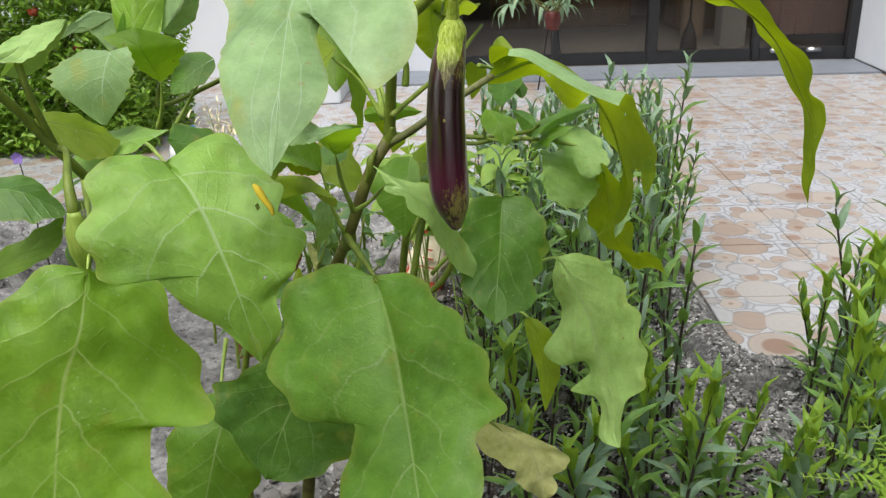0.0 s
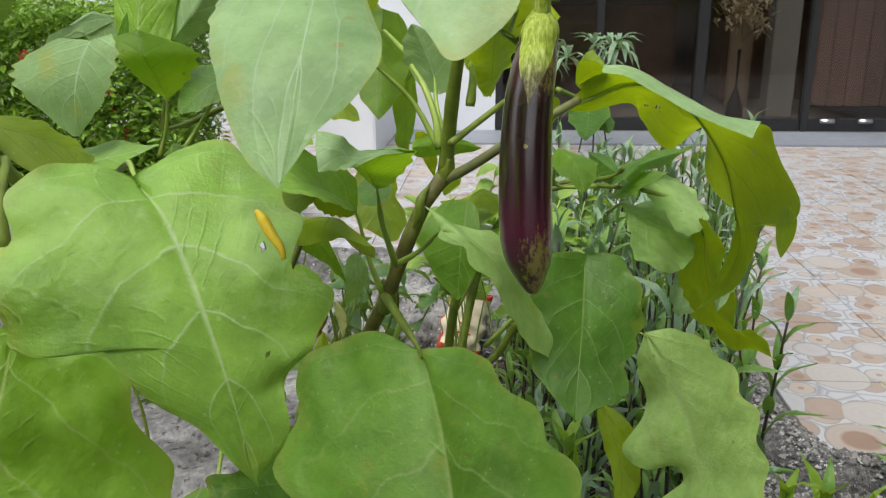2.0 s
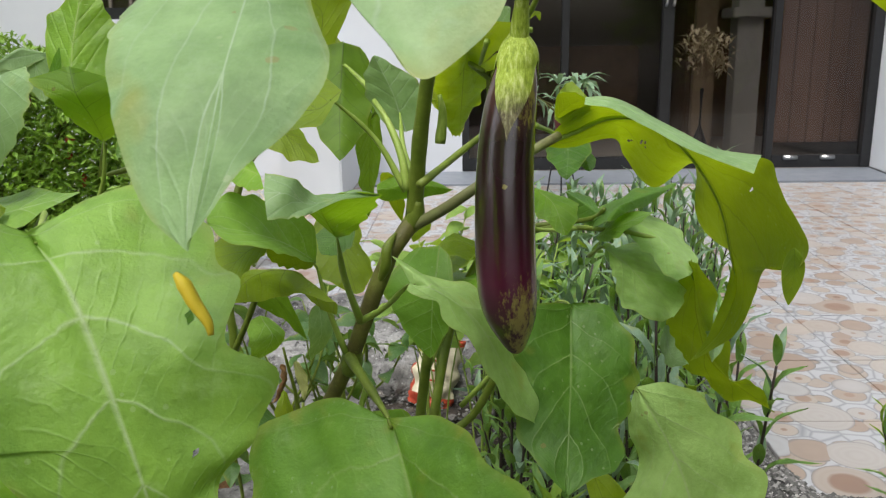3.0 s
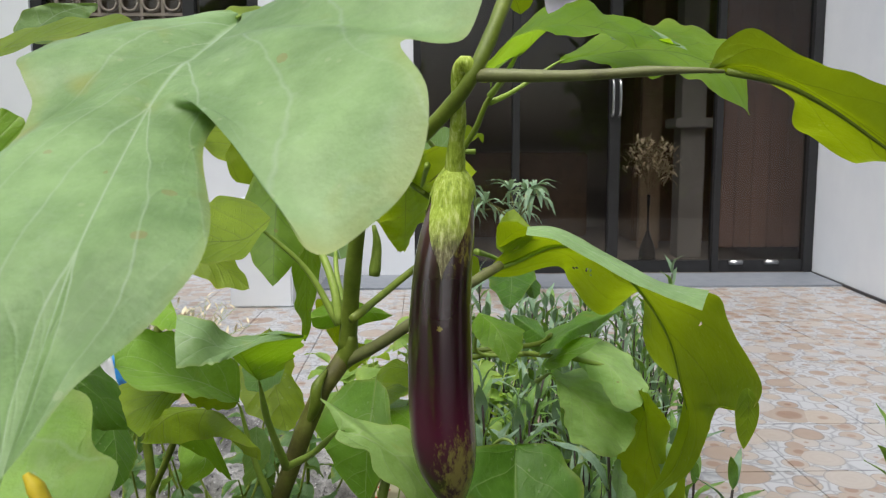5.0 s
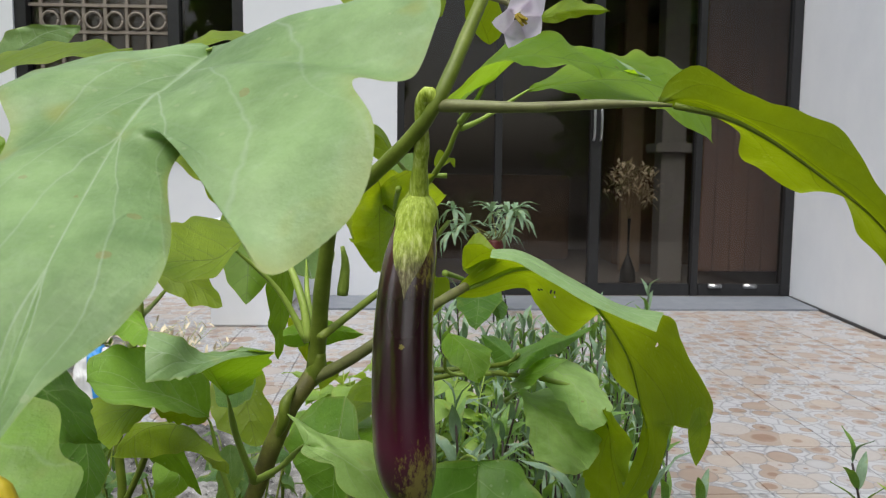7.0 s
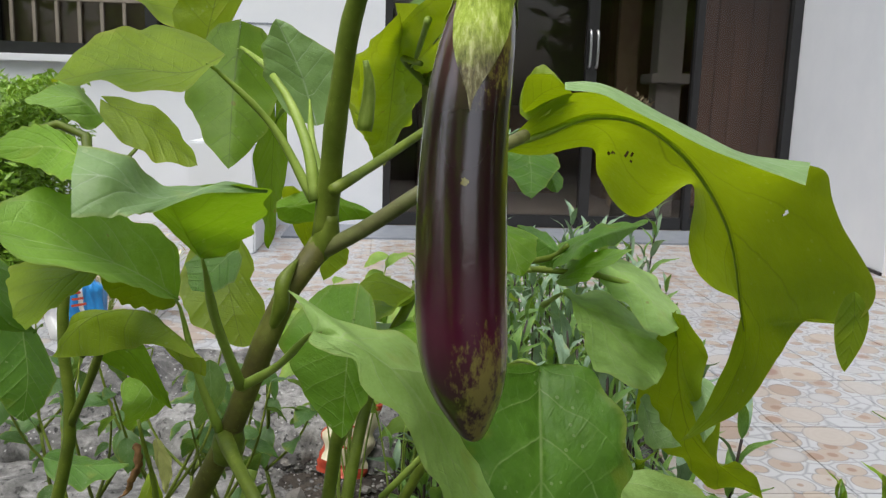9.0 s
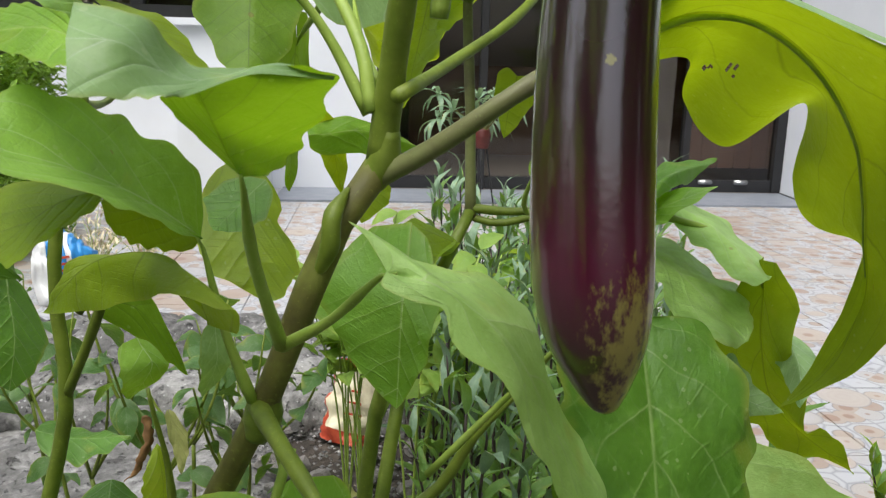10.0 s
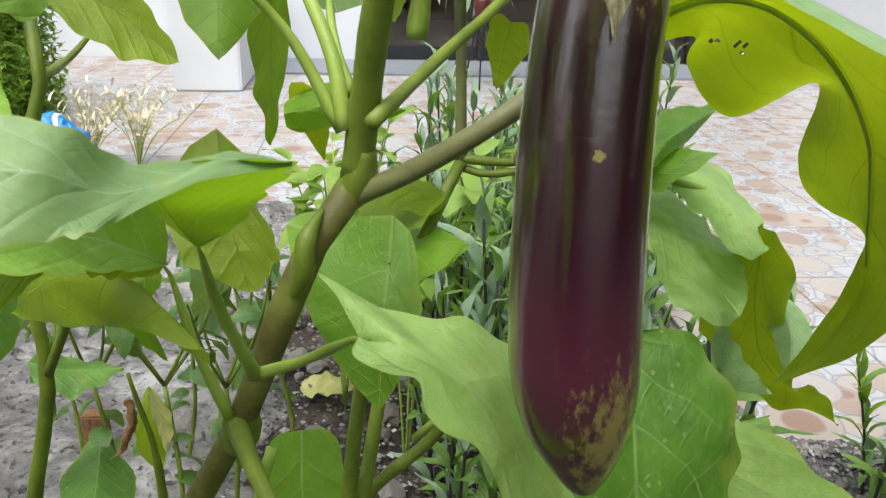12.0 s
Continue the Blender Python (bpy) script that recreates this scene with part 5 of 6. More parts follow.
egg_leaf(plant, [(0.277, 0.735, 0.982), (0.303, 0.740, 0.980), (0.337, 0.750, 0.969), (0.388, 0.757, 0.938), (0.447, 0.758, 0.884), (0.465, 0.757, 0.834), (0.472, 0.758, 0.756)], [(0.299, 0.745, 0.979), (0.331, 0.760, 0.968), (0.339, 0.775, 0.959), (0.358, 0.785, 0.948), (0.382, 0.790, 0.931), (0.391, 0.775, 0.941), (0.426, 0.790, 0.904), (0.444, 0.785, 0.880), (0.461, 0.775, 0.845), (0.466, 0.765, 0.801)], [(0.282, 0.735, 0.992), (0.293, 0.730, 0.999), (0.317, 0.735, 0.995), (0.350, 0.740, 0.981), (0.378, 0.742, 0.972), (0.429, 0.745, 0.914), (0.453, 0.745, 0.890), (0.457, 0.747, 0.866), (0.471, 0.750, 0.851), (0.474, 0.755, 0.803)], stalk=[(0.161, 0.750, 0.981), (0.209, 0.742, 0.980), (0.252, 0.736, 0.982)], stalk_radius=0.003, seed=81, wave=0.12, nu=90, nv=10, tint=-0.3)
egg_leaf(plant, [(0.254, 1.080, 0.728), (0.274, 1.030, 0.718), (0.303, 0.985, 0.685)], [(0.254, 1.030, 0.720), (0.253, 0.990, 0.708), (0.261, 0.960, 0.698), (0.281, 0.960, 0.691)], [(0.288, 1.120, 0.723), (0.319, 1.100, 0.707), (0.331, 1.060, 0.700), (0.320, 1.020, 0.689)], stalk=[(0.247, 1.120, 0.708)], seed=52, wave=0.6, tint=1.2)
egg_leaf(plant, [(0.279, 1.090, 0.760), (0.303, 1.050, 0.744), (0.320, 1.000, 0.720)], [(0.274, 1.050, 0.746), (0.290, 1.020, 0.729), (0.303, 0.990, 0.720)], [(0.317, 1.130, 0.746), (0.337, 1.100, 0.734), (0.339, 1.050, 0.720)], stalk=[(0.257, 1.080, 0.761)], seed=53, wave=0.4, tint=1.2)
egg_leaf(plant, [(-0.011, 0.790, 0.848), (-0.026, 0.800, 0.852), (-0.044, 0.810, 0.851), (-0.065, 0.820, 0.848)], [(-0.007, 0.780, 0.842), (-0.016, 0.780, 0.841), (-0.038, 0.800, 0.845), (-0.065, 0.820, 0.847)], [(-0.018, 0.800, 0.857), (-0.038, 0.820, 0.861), (-0.055, 0.830, 0.858), (-0.069, 0.825, 0.849)], seed=109, wave=0.12, tint=0.5, even=True, nu=40, nv=10)
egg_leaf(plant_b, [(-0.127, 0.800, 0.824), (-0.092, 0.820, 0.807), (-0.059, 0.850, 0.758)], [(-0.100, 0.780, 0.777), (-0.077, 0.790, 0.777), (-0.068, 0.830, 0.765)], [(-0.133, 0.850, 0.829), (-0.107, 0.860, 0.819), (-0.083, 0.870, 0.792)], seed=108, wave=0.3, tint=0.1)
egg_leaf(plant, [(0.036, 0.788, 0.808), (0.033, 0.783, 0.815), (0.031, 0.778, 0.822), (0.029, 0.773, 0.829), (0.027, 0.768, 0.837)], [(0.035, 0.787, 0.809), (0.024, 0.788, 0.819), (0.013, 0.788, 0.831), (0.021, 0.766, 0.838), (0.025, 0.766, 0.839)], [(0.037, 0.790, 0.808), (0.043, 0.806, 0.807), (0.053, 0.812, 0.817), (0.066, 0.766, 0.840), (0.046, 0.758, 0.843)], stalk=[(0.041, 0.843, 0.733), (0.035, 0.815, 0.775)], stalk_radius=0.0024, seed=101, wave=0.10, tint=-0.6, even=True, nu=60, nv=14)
egg_leaf(plant, [(0.008, 0.857, 0.773), (-0.008, 0.830, 0.794), (-0.023, 0.800, 0.809), (-0.045, 0.780, 0.819)], [(0.003, 0.830, 0.782), (-0.004, 0.790, 0.799), (-0.015, 0.770, 0.807), (-0.029, 0.760, 0.814)], [(0.009, 0.857, 0.786), (0.006, 0.852, 0.807), (-0.011, 0.840, 0.820), (-0.022, 0.825, 0.829), (-0.035, 0.815, 0.833), (-0.049, 0.800, 0.829)], stalk=[(0.026, 0.863, 0.701), (0.016, 0.860, 0.733)], seed=103, wave=0.2, tint=0.65)
egg_leaf(plant, [(0.006, 0.865, 0.771), (-0.010, 0.855, 0.785), (-0.025, 0.840, 0.791)], [(0.003, 0.860, 0.768), (-0.011, 0.850, 0.771), (-0.021, 0.840, 0.780)], [(0.003, 0.870, 0.777), (-0.013, 0.870, 0.788), (-0.022, 0.850, 0.793)], seed=151, wave=0.2, tint=-0.5)
egg_leaf(plant, [(-0.015, 0.820, 0.799), (-0.026, 0.800, 0.796), (-0.039, 0.780, 0.784)], [(-0.015, 0.800, 0.794), (-0.020, 0.780, 0.791), (-0.024, 0.760, 0.786)], [(-0.030, 0.840, 0.800), (-0.044, 0.830, 0.800), (-0.056, 0.820, 0.797)], seed=152, wave=0.2, tint=-0.2)
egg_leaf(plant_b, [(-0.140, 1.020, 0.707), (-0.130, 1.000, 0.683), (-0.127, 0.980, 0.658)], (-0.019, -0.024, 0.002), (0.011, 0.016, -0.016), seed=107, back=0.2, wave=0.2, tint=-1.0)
egg_leaf(plant, [(0.036, 1.050, 0.548), (0.037, 1.035, 0.520), (0.044, 1.015, 0.478)], (-0.030, -0.009, 0.009), (0.030, 0.011, 0.004), seed=124, back=0.2, wave=0.25, tint=0.3, cuts=[(0.6, 0.2, 0.05, 1), (0.65, 0.2, 0.05, -1)])
egg_leaf(plant, [(0.079, 1.120, 0.696), (0.109, 1.100, 0.714), (0.136, 1.100, 0.722)], (0.008, -0.046, -0.000), (-0.000, 0.034, 0.005), seed=153, back=0.1, wave=0.2, tint=-0.2)
egg_leaf(plant, [(0.037, 1.150, 0.678), (0.079, 1.100, 0.686), (0.147, 1.060, 0.704)], (0.005, -0.085, -0.014), (0.013, 0.055, -0.002), seed=154, back=0.2, wave=0.15, tint=0.5)
egg_leaf(plant_b, [(-0.204, 1.500, 0.507), (-0.191, 1.500, 0.478), (-0.221, 1.500, 0.434)], (-0.032, -0.020, -0.004), (0.016, 0.020, -0.007), seed=155, back=0.1, wave=0.2, tint=0.6)
egg_leaf(plant_b, [(-0.094, 1.400, 0.558), (-0.094, 1.400, 0.519), (-0.112, 1.400, 0.479)], (-0.016, -0.020, 0.003), (0.014, 0.020, -0.008), seed=156, back=0.1, wave=0.2, tint=0.85)
egg_leaf(plant_b, [(-0.222, 1.250, 0.509), (-0.194, 1.250, 0.502), (-0.145, 1.250, 0.504)], (0.011, -0.030, -0.011), (-0.008, 0.030, -0.004), seed=157, back=0.1, wave=0.6, tint=0.0)
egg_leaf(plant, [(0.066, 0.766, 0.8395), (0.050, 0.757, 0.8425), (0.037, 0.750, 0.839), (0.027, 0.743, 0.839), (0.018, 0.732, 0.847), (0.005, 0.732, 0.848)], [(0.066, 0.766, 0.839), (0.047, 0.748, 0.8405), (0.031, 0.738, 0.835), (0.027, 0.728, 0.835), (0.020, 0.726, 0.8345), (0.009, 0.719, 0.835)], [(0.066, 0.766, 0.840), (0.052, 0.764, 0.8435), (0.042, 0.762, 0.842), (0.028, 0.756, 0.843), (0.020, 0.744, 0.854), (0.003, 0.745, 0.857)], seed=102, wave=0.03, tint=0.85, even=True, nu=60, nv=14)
egg_leaf(plant, [(0.234, 0.990, 0.535), (0.253, 0.970, 0.480), (0.254, 0.950, 0.418)], (-0.012, 0.004, -0.002), (0.025, 0.004, -0.003), stalk=[(0.210, 1.020, 0.538)], seed=161, back=0.0, wave=0.4, tint=-0.4)
egg_leaf(plant, [(0.198, 1.030, 0.338), (0.241, 1.010, 0.314), (0.259, 0.980, 0.250)], (-0.038, -0.011, -0.022), (0.051, -0.011, -0.004), stalk=[(0.178, 1.000, 0.377)], seed=162, back=0.2, cuts=[(0.7, 0.4, 0.08, 1), (0.5, 0.3, 0.06, -1)], wave=1.3, tint=2.0)
egg_leaf(plant_b, [(-0.034, 0.960, 0.652), (-0.029, 0.955, 0.639), (-0.027, 0.950, 0.621)], (-0.004, -0.000, -0.003), (0.006, -0.000, -0.001), seed=163, back=0.1, wave=0.8, tint=2.0)
egg_leaf(plant_b, [(-0.094, 1.150, 0.544), (-0.088, 1.140, 0.520), (-0.086, 1.130, 0.500), (-0.083, 1.120, 0.485)], [(-0.098, 1.150, 0.538), (-0.101, 1.130, 0.522), (-0.098, 1.120, 0.502), (-0.085, 1.120, 0.485)], [(-0.090, 1.150, 0.539), (-0.084, 1.150, 0.516), (-0.081, 1.140, 0.498), (-0.080, 1.120, 0.486)], seed=164, wave=0.15, tint=-0.3, even=True, nu=40, nv=10)
egg_leaf(plant_b, [(-0.081, 1.000, 0.593), (-0.077, 0.980, 0.588), (-0.071, 0.950, 0.584)], [(-0.091, 1.000, 0.589), (-0.099, 0.980, 0.583), (-0.087, 0.950, 0.584)], [(-0.074, 1.000, 0.590), (-0.059, 0.990, 0.578), (-0.053, 0.960, 0.575)], seed=165, wave=0.12, tint=0.1, even=True, nu=40, nv=10, lobes=0.03)
stem(plant, 'node', [(0.026, 0.868, 0.681), (0.029, 0.868, 0.689), (0.030, 0.868, 0.694), (0.033, 0.866, 0.703)], [0.005, 0.0084, 0.0086, 0.005])
stem(plant, 'node', [(0.069, 0.868, 0.788), (0.077, 0.868, 0.798), (0.081, 0.867, 0.805), (0.084, 0.863, 0.818)], [0.004, 0.0066, 0.0066, 0.004])
egg_leaf(plant, [(0.337, 0.8165, 0.792), (0.338, 0.815, 0.776), (0.336, 0.815, 0.752)], (-0.0062, 0.006, 0.0), (0.0062, -0.002, 0.002), seed=63, back=0.0, wave=0.05, tint=-0.5, nu=20, nv=6, round_=0.85, lobes=0.03)
CREST = [(0.206, 0.888, 0.888), (0.224, 0.884, 0.888), (0.242, 0.878, 0.880), (0.266, 0.863, 0.867), (0.290, 0.847, 0.855), (0.315, 0.829, 0.852)]
FOLD = [(0.203, 0.873, 0.884), (0.219, 0.863, 0.882), (0.237, 0.852, 0.873), (0.259, 0.837, 0.861), (0.281, 0.823, 0.851), (0.305, 0.812, 0.843)]
egg_leaf(plant, [tuple(0.5 * (a + b) + (0.0015 if k == 2 else 0.0) for k, (a, b) in enumerate(zip(p, q))) for p, q in zip(CREST, FOLD)], FOLD, CREST, tint=0.85, seed=171, wave=0.04, lobes=0.02, even=True)


def eggplant_fruit():
    fruit = thing("eggplant", "long glossy dark purple eggplant hanging from its stalk", "eggplant", (0.152, 0.765, 0.74))
    axis = [(-0.0030, -0.006, 0.0), (-0.0075, -0.004, 0.030), (-0.0098, -0.001, 0.07), (-0.0090, 0.005, 0.13), (-0.002, 0.010, 0.182)]
    prof = [(0.0, 0.0), (0.004, 0.14), (0.014, 0.26), (0.044, 0.45), (0.093, 0.70), (0.13, 0.84), (0.17, 0.93), (0.22, 0.985), (0.29, 1.0), (0.40, 0.985), (0.59, 0.94), (0.77, 0.875), (0.86, 0.81), (0.93, 0.70), (0.96, 0.62), (1.0, 0.42)]
    bm = bmesh.new()
    lay = bm.loops.layers.uv.new("UVMap")
    rings, uvs = [], {}
    n, s = 64, 40
    for i in range(n + 1):
        u = (i / n) ** 1.25
        c = spline(axis, u)
        r = 0.0187 * np.interp(u, [p[0] for p in prof], [p[1] for p in prof])
        r = max(r, 0.0004)
        ring = []
        for q in range(s):
            a = 2 * math.pi * q / s
            k = 1 + 0.012 * noise.noise(Vector((math.cos(a) * 2, math.sin(a) * 2, u * 5)))
            v = bm.verts.new(c + Vector((math.cos(a), math.sin(a), 0)) * r * k)
            uvs[v] = (q / s, u)
            ring.append(v)
        rings.append(ring)
    for a, b in zip(rings, rings[1:]):
        for q in range(s):
            f = bm.faces.new((a[q], a[(q + 1) % s], b[(q + 1) % s], b[q]))
            for lp in f.loops:
                x, y = uvs[lp.vert]
                lp[lay].uv = (1.0 if q == s - 1 and x == 0 else x, y)
    bm.faces.new(rings[0][::-1])
    bm.faces.new(rings[-1])
    part("body", bm, FRUIT, fruit, "glossy purple-black skin, greenish at the tip")
    # calyx: a bulging downy cap, one long sepal in front and short ones round it
    bm = bmesh.new()
    rows, s, m = [], 120, 34
    for i in range(m + 1):
        f = i / m
        row = []
        for q in range(s):
            a = 2 * math.pi * q / s
            d = abs((q / s - 0.74 + 0.5) % 1 - 0.5) * 360
            low = np.interp(d, [0, 2, 5, 12, 25, 39, 58, 68, 84, 97, 112, 130, 148, 162, 180], [0.131, 0.136, 0.139, 0.1435, 0.150, 0.158, 0.172, 0.1785, 0.172, 0.164, 0.176, 0.1785, 0.171, 0.164, 0.176])
            low += 0.0006 * noise.noise(Vector((q * 0.9, 0, 3)))
            z = 0.1930 + (low - 0.1930) * f ** 0.85
            u = max(0.0, min(1.0, z / 0.182))
            c = spline(axis, u)
            skin = 0.0187 * np.interp(u, [p[0] for p in prof], [p[1] for p in prof]) + 0.0007
            cap = np.interp(z, [0.168, 0.173, 0.177, 0.181, 0.185, 0.188, 0.1905, 0.193], [0.0120, 0.0128, 0.0129, 0.0123, 0.0110, 0.0093, 0.0072, 0.0054])
            r = max(skin, cap) if z < 0.176 else cap
            r *= 1 + 0.016 * noise.noise(Vector((math.cos(a) * 6, math.sin(a) * 6, z * 260))) + 0.010 * math.cos(a * 15 + 2 * noise.noise(Vector((a, z * 90, 0)))) + 0.008 * noise.noise(Vector((q * 0.8, 0, z * 60)))
            # the long sepal's point hooks away from the skin
            r += 0.0022 * max(0.0, (0.139 - z) / 0.008)
            row.append(bm.verts.new((c.x + r * math.cos(a), c.y + r * math.sin(a), z)))
        rows.append(row)
    for a, b in zip(rows, rows[1:]):
        for q in range(s):
            bm.faces.new((a[q], b[q], b[(q + 1) % s], a[(q + 1) % s]))
    part("calyx", bm, CALYX_RIPE, fruit, "downy yellow-green calyx with one long withered sepal")
    part("fruit_stalk", tube([(-0.002, 0.010, 0.186), (-0.0015, 0.008, 0.193), (-0.001, 0.004, 0.205), (0.0, -0.003, 0.222), (-0.0005, -0.011, 0.2425), (0.003, -0.0145, 0.2475), (0.0085, -0.013, 0.240)], [0.0062, 0.0054, 0.0046, 0.0042, 0.0036, 0.0038, 0.0046], steps=44, sides=18, knots=0.14), CALYX_RIPE, fruit, "thick curved ridged green stalk")


eggplant_fruit()


def flower():
    fl = thing("eggplant_flower", "pale lilac five-petalled flower with yellow anthers", "flower", (0.205, 0.765, 1.032))
    fl.rotation_euler = (radians(34), radians(20), radians(38))
    for k in range(5):
        a = 2 * math.pi * k / 5
        d = Vector((math.cos(a), -0.2, math.sin(a)))
        w = Vector((-math.sin(a), 0, math.cos(a)))
        b = blade([d * 0.002, d * 0.010 + Vector((0, -0.003, 0)), d * 0.018], w * 0.0085, -w * 0.0085, back=0.0, wave=0.3, seed=k, nu=8, nv=3, lobes=0.0)
        part("petal", b, PETAL, fl)
    for k in range(5):
        a = 2 * math.pi * k / 5
        part("anther", tube([(0.001 * math.cos(a), 0, 0.001 * math.sin(a)), (0.002 * math.cos(a), -0.008, 0.002 * math.sin(a))], [0.0011, 0.0008], sides=6), ANTHER, fl)
    part("flower_stalk", tube([(0, 0.001, 0), (-0.004, 0.008, 0.002), (-0.016, 0.012, -0.002)], [0.0022, 0.0014], sides=6), STALK_PURPLE, fl)


flower()


def small_fruit():
    bud = thing("young_eggplant", "small closed green calyx of a young fruit on a thick stalk", "fruit bud", (-0.122, 0.585, 0.82))
    part("fruit_stalk", tube([(-0.036, 0.068, 0.034), (-0.022, 0.05, 0.036), (-0.006, 0.012, 0.022), (0, 0, 0)], [0.0024, 0.0026, 0.0032, 0.0048], sides=10, knots=0.1), STEM, bud)
    bm = bmesh.new()
    tube([(0, 0, 0.004), (0, 0, -0.012), (0, 0, -0.03), (0, 0, -0.042)], [0.0045, 0.0088, 0.0082, 0.004], steps=14, sides=14, knots=0.1, bm=bm)
    part("calyx", bm, CALYX, bud)


small_fruit()
pod = thing("seed_pod", "small dry green bud hanging behind the stem", "bud")
part("pod", tube([(0.101, 0.844, 0.894), (0.103, 0.844, 0.882), (0.101, 0.843, 0.861)], [0.0016, 0.0035, 0.0030], sides=8, knots=0.4), CALYX, pod)


def yellow_scrap():
    """A rolled petal, thick in the middle and drawn out at its ends."""
    m = tube([(0.0255, 0.529, 0.8585), (0.0285, 0.528, 0.8550), (0.032, 0.526, 0.8495), (0.0365, 0.524, 0.8435), (0.0375, 0.523, 0.8395)], [0.0008, 0.0026, 0.0026, 0.0021, 0.0017, 0.0010], steps=20, sides=9, knots=0.35)
    tagged(part("petal_scrap", m, YELLOW), "small bright yellow petal lying on a leaf", "petal")


yellow_scrap()


# ---- plants of the bed ----
def lance_mesh(length, width, seed, droop=0.25):
    """A narrow pointed leaf that starts at the origin and runs along +x."""
    bm = blade([(0, 0, 0), (length * 0.5, 0, length * 0.08), (length, 0, -length * droop)], (0, width / 2, width * 0.18), (0, -width / 2, width * 0.18), back=0.0, wave=0.25, seed=seed, nu=8, nv=2, lobes=0.0, round_=0.75)
    me = bpy.data.meshes.new("leaf")
    bm.to_mesh(me)
    bm.free()
    me.polygons.foreach_set("use_smooth", [True] * len(me.polygons))
    return me


def with_material(me, mat):
    me = me.copy()
    me.materials.append(mat)
    return me


LANCE = [lance_mesh(0.070, 0.0160, 1, 0.12), lance_mesh(0.082, 0.0165, 2, 0.25), lance_mesh(0.058, 0.0150, 3, 0.02)]
LANCES = {k: [with_material(me, m) for me in LANCE] for k, m in (("old", BED_LEAF), ("new", BED_LEAF_NEW), ("grey", BED_LEAF_GREY))}


def place_leaf(parent, me, at, yaw, pitch, size, roll=0.0):
    ob = new("leaf", me)
    ob.parent = parent
    ob.matrix_basis = Matrix.Translation(at) @ Euler((radians(roll), radians(-pitch), radians(yaw))).to_matrix().to_4x4() @ Matrix.Diagonal((size, size, size, 1))
    return ob

REFLECTION_LEAF = with_material(LANCE[2], PALE_GOLD)
room()


def ruellia(height, seed, young):
    r = random.Random(seed)
    p = thing("ruellia_plant", "upright bedding plant with dark stem and narrow green leaves", "bedding plant", group="bedding plants")
    lean = (r.uniform(-0.06, 0.06), r.uniform(-0.06, 0.06))
    line = [(0, 0, -0.02), (lean[0] * 0.4, lean[1] * 0.4, height * 0.5), (lean[0], lean[1], height)]
    part("stem", tube(line, [0.0032, 0.0026, 0.0016], sides=6), DARK_STEM, p)
    levels = 10
    yaw = r.uniform(0, 180)
    for k in range(levels):
        f = 0.2 + 0.8 * k / (levels - 1)
        at = spline(line, f)
        yaw += 90 + r.uniform(-20, 20)
        for side in (0, 180):
            kind = "new" if young and k > 4 and r.random() < 0.7 else "grey" if r.random() < 0.4 else "old"
            place_leaf(p, r.choice(LANCES[kind]), at, yaw + side + r.uniform(-15, 15), (76 if k == levels - 1 else 38 + 4 * k) + r.uniform(-18, 15), r.uniform(0.8, 1.2) * (0.8 if k == levels - 1 else 1), r.uniform(-25, 25))
    return p


KINDS = [ruellia(0.26, 1, True), ruellia(0.42, 2, False), ruellia(0.49, 3, False), ruellia(0.20, 4, True), ruellia(0.32, 5, True)]


def plant_bed():
    r = random.Random(11)
    spots = []

    def strew(n, x0, x1, y0, y1, gap, kinds, test=None):
        tries = 0
        while n and tries < 4000:
            tries += 1
            x, y = r.uniform(x0, x1), r.uniform(y0, y1)
            if (test is None or test(x, y)) and all((x - a) ** 2 + (y - b) ** 2 > gap * gap for a, b in spots):
                spots.append((x, y))
                k = r.choice(kinds)
                if k.get("used"):
                    k = copy_thing(k, Matrix.Identity(4))
                k["used"] = 1
                s = r.uniform(0.85, 1.2)
                k.matrix_basis = Matrix.Translation((x, y, 0)) @ Matrix.Rotation(r.uniform(0, 6.28), 4, "Z") @ Matrix.Diagonal((s, s, s, 1))
                n -= 1

    strew(152, 0.14, 0.80, 1.3, 2.75, 0.043, KINDS[1:3], lambda x, y: x > 0.16 + 0.25 * max(0, y - 2.1) and x < 0.55 + 0.34 * max(0, y - 1.7))
    strew(84, 0.42, 1.40, 1.02, 1.66, 0.046, [KINDS[0], KINDS[3], KINDS[4]], lambda x, y: not (0.50 < x < 0.86 and y > 1.27) and (x - 0.80) ** 2 + (y - 1.04) ** 2 > 0.012)
    strew(10, 0.2, 0.5, 1.12, 1.4, 0.08, [KINDS[3], KINDS[4]])
    strew(20, 0.86, 1.18, 1.34, 1.64, 0.038, [KINDS[1], KINDS[4]])


plant_bed()
for k in KINDS:
    if k.get("used"):
        del k["used"]
for ob in list(scene.objects):
    if "used" in ob:
        del ob["used"]


BANK = [(1.6, 1.70), (1.0, 1.71), (0.78, 1.75), (0.735, 1.95), (0.72, 2.6)]


def gravel_bank():
    """A low bank of earth and gravel along the edge of the tiles."""
    bm = tube([(x, y, -0.025) for x, y in BANK], [0.05, 0.054, 0.068, 0.06, 0.05], steps=60, sides=12, knots=0.12)
    tagged(part("gravel_bank", bm, GRAVEL), "low bank of grey gravel along the edge of the tiles", "gravel bank", kind="structure")


def bank_height(x, y):
    best = 9.0
    for (x0, y0), (x1, y1) in zip(BANK, BANK[1:]):
        f = max(0.0, min(1.0, ((x - x0) * (x1 - x0) + (y - y0) * (y1 - y0)) / ((x1 - x0) ** 2 + (y1 - y0) ** 2)))
        best = min(best, math.hypot(x - x0 - f * (x1 - x0), y - y0 - f * (y1 - y0)))
    return best


gravel_bank()


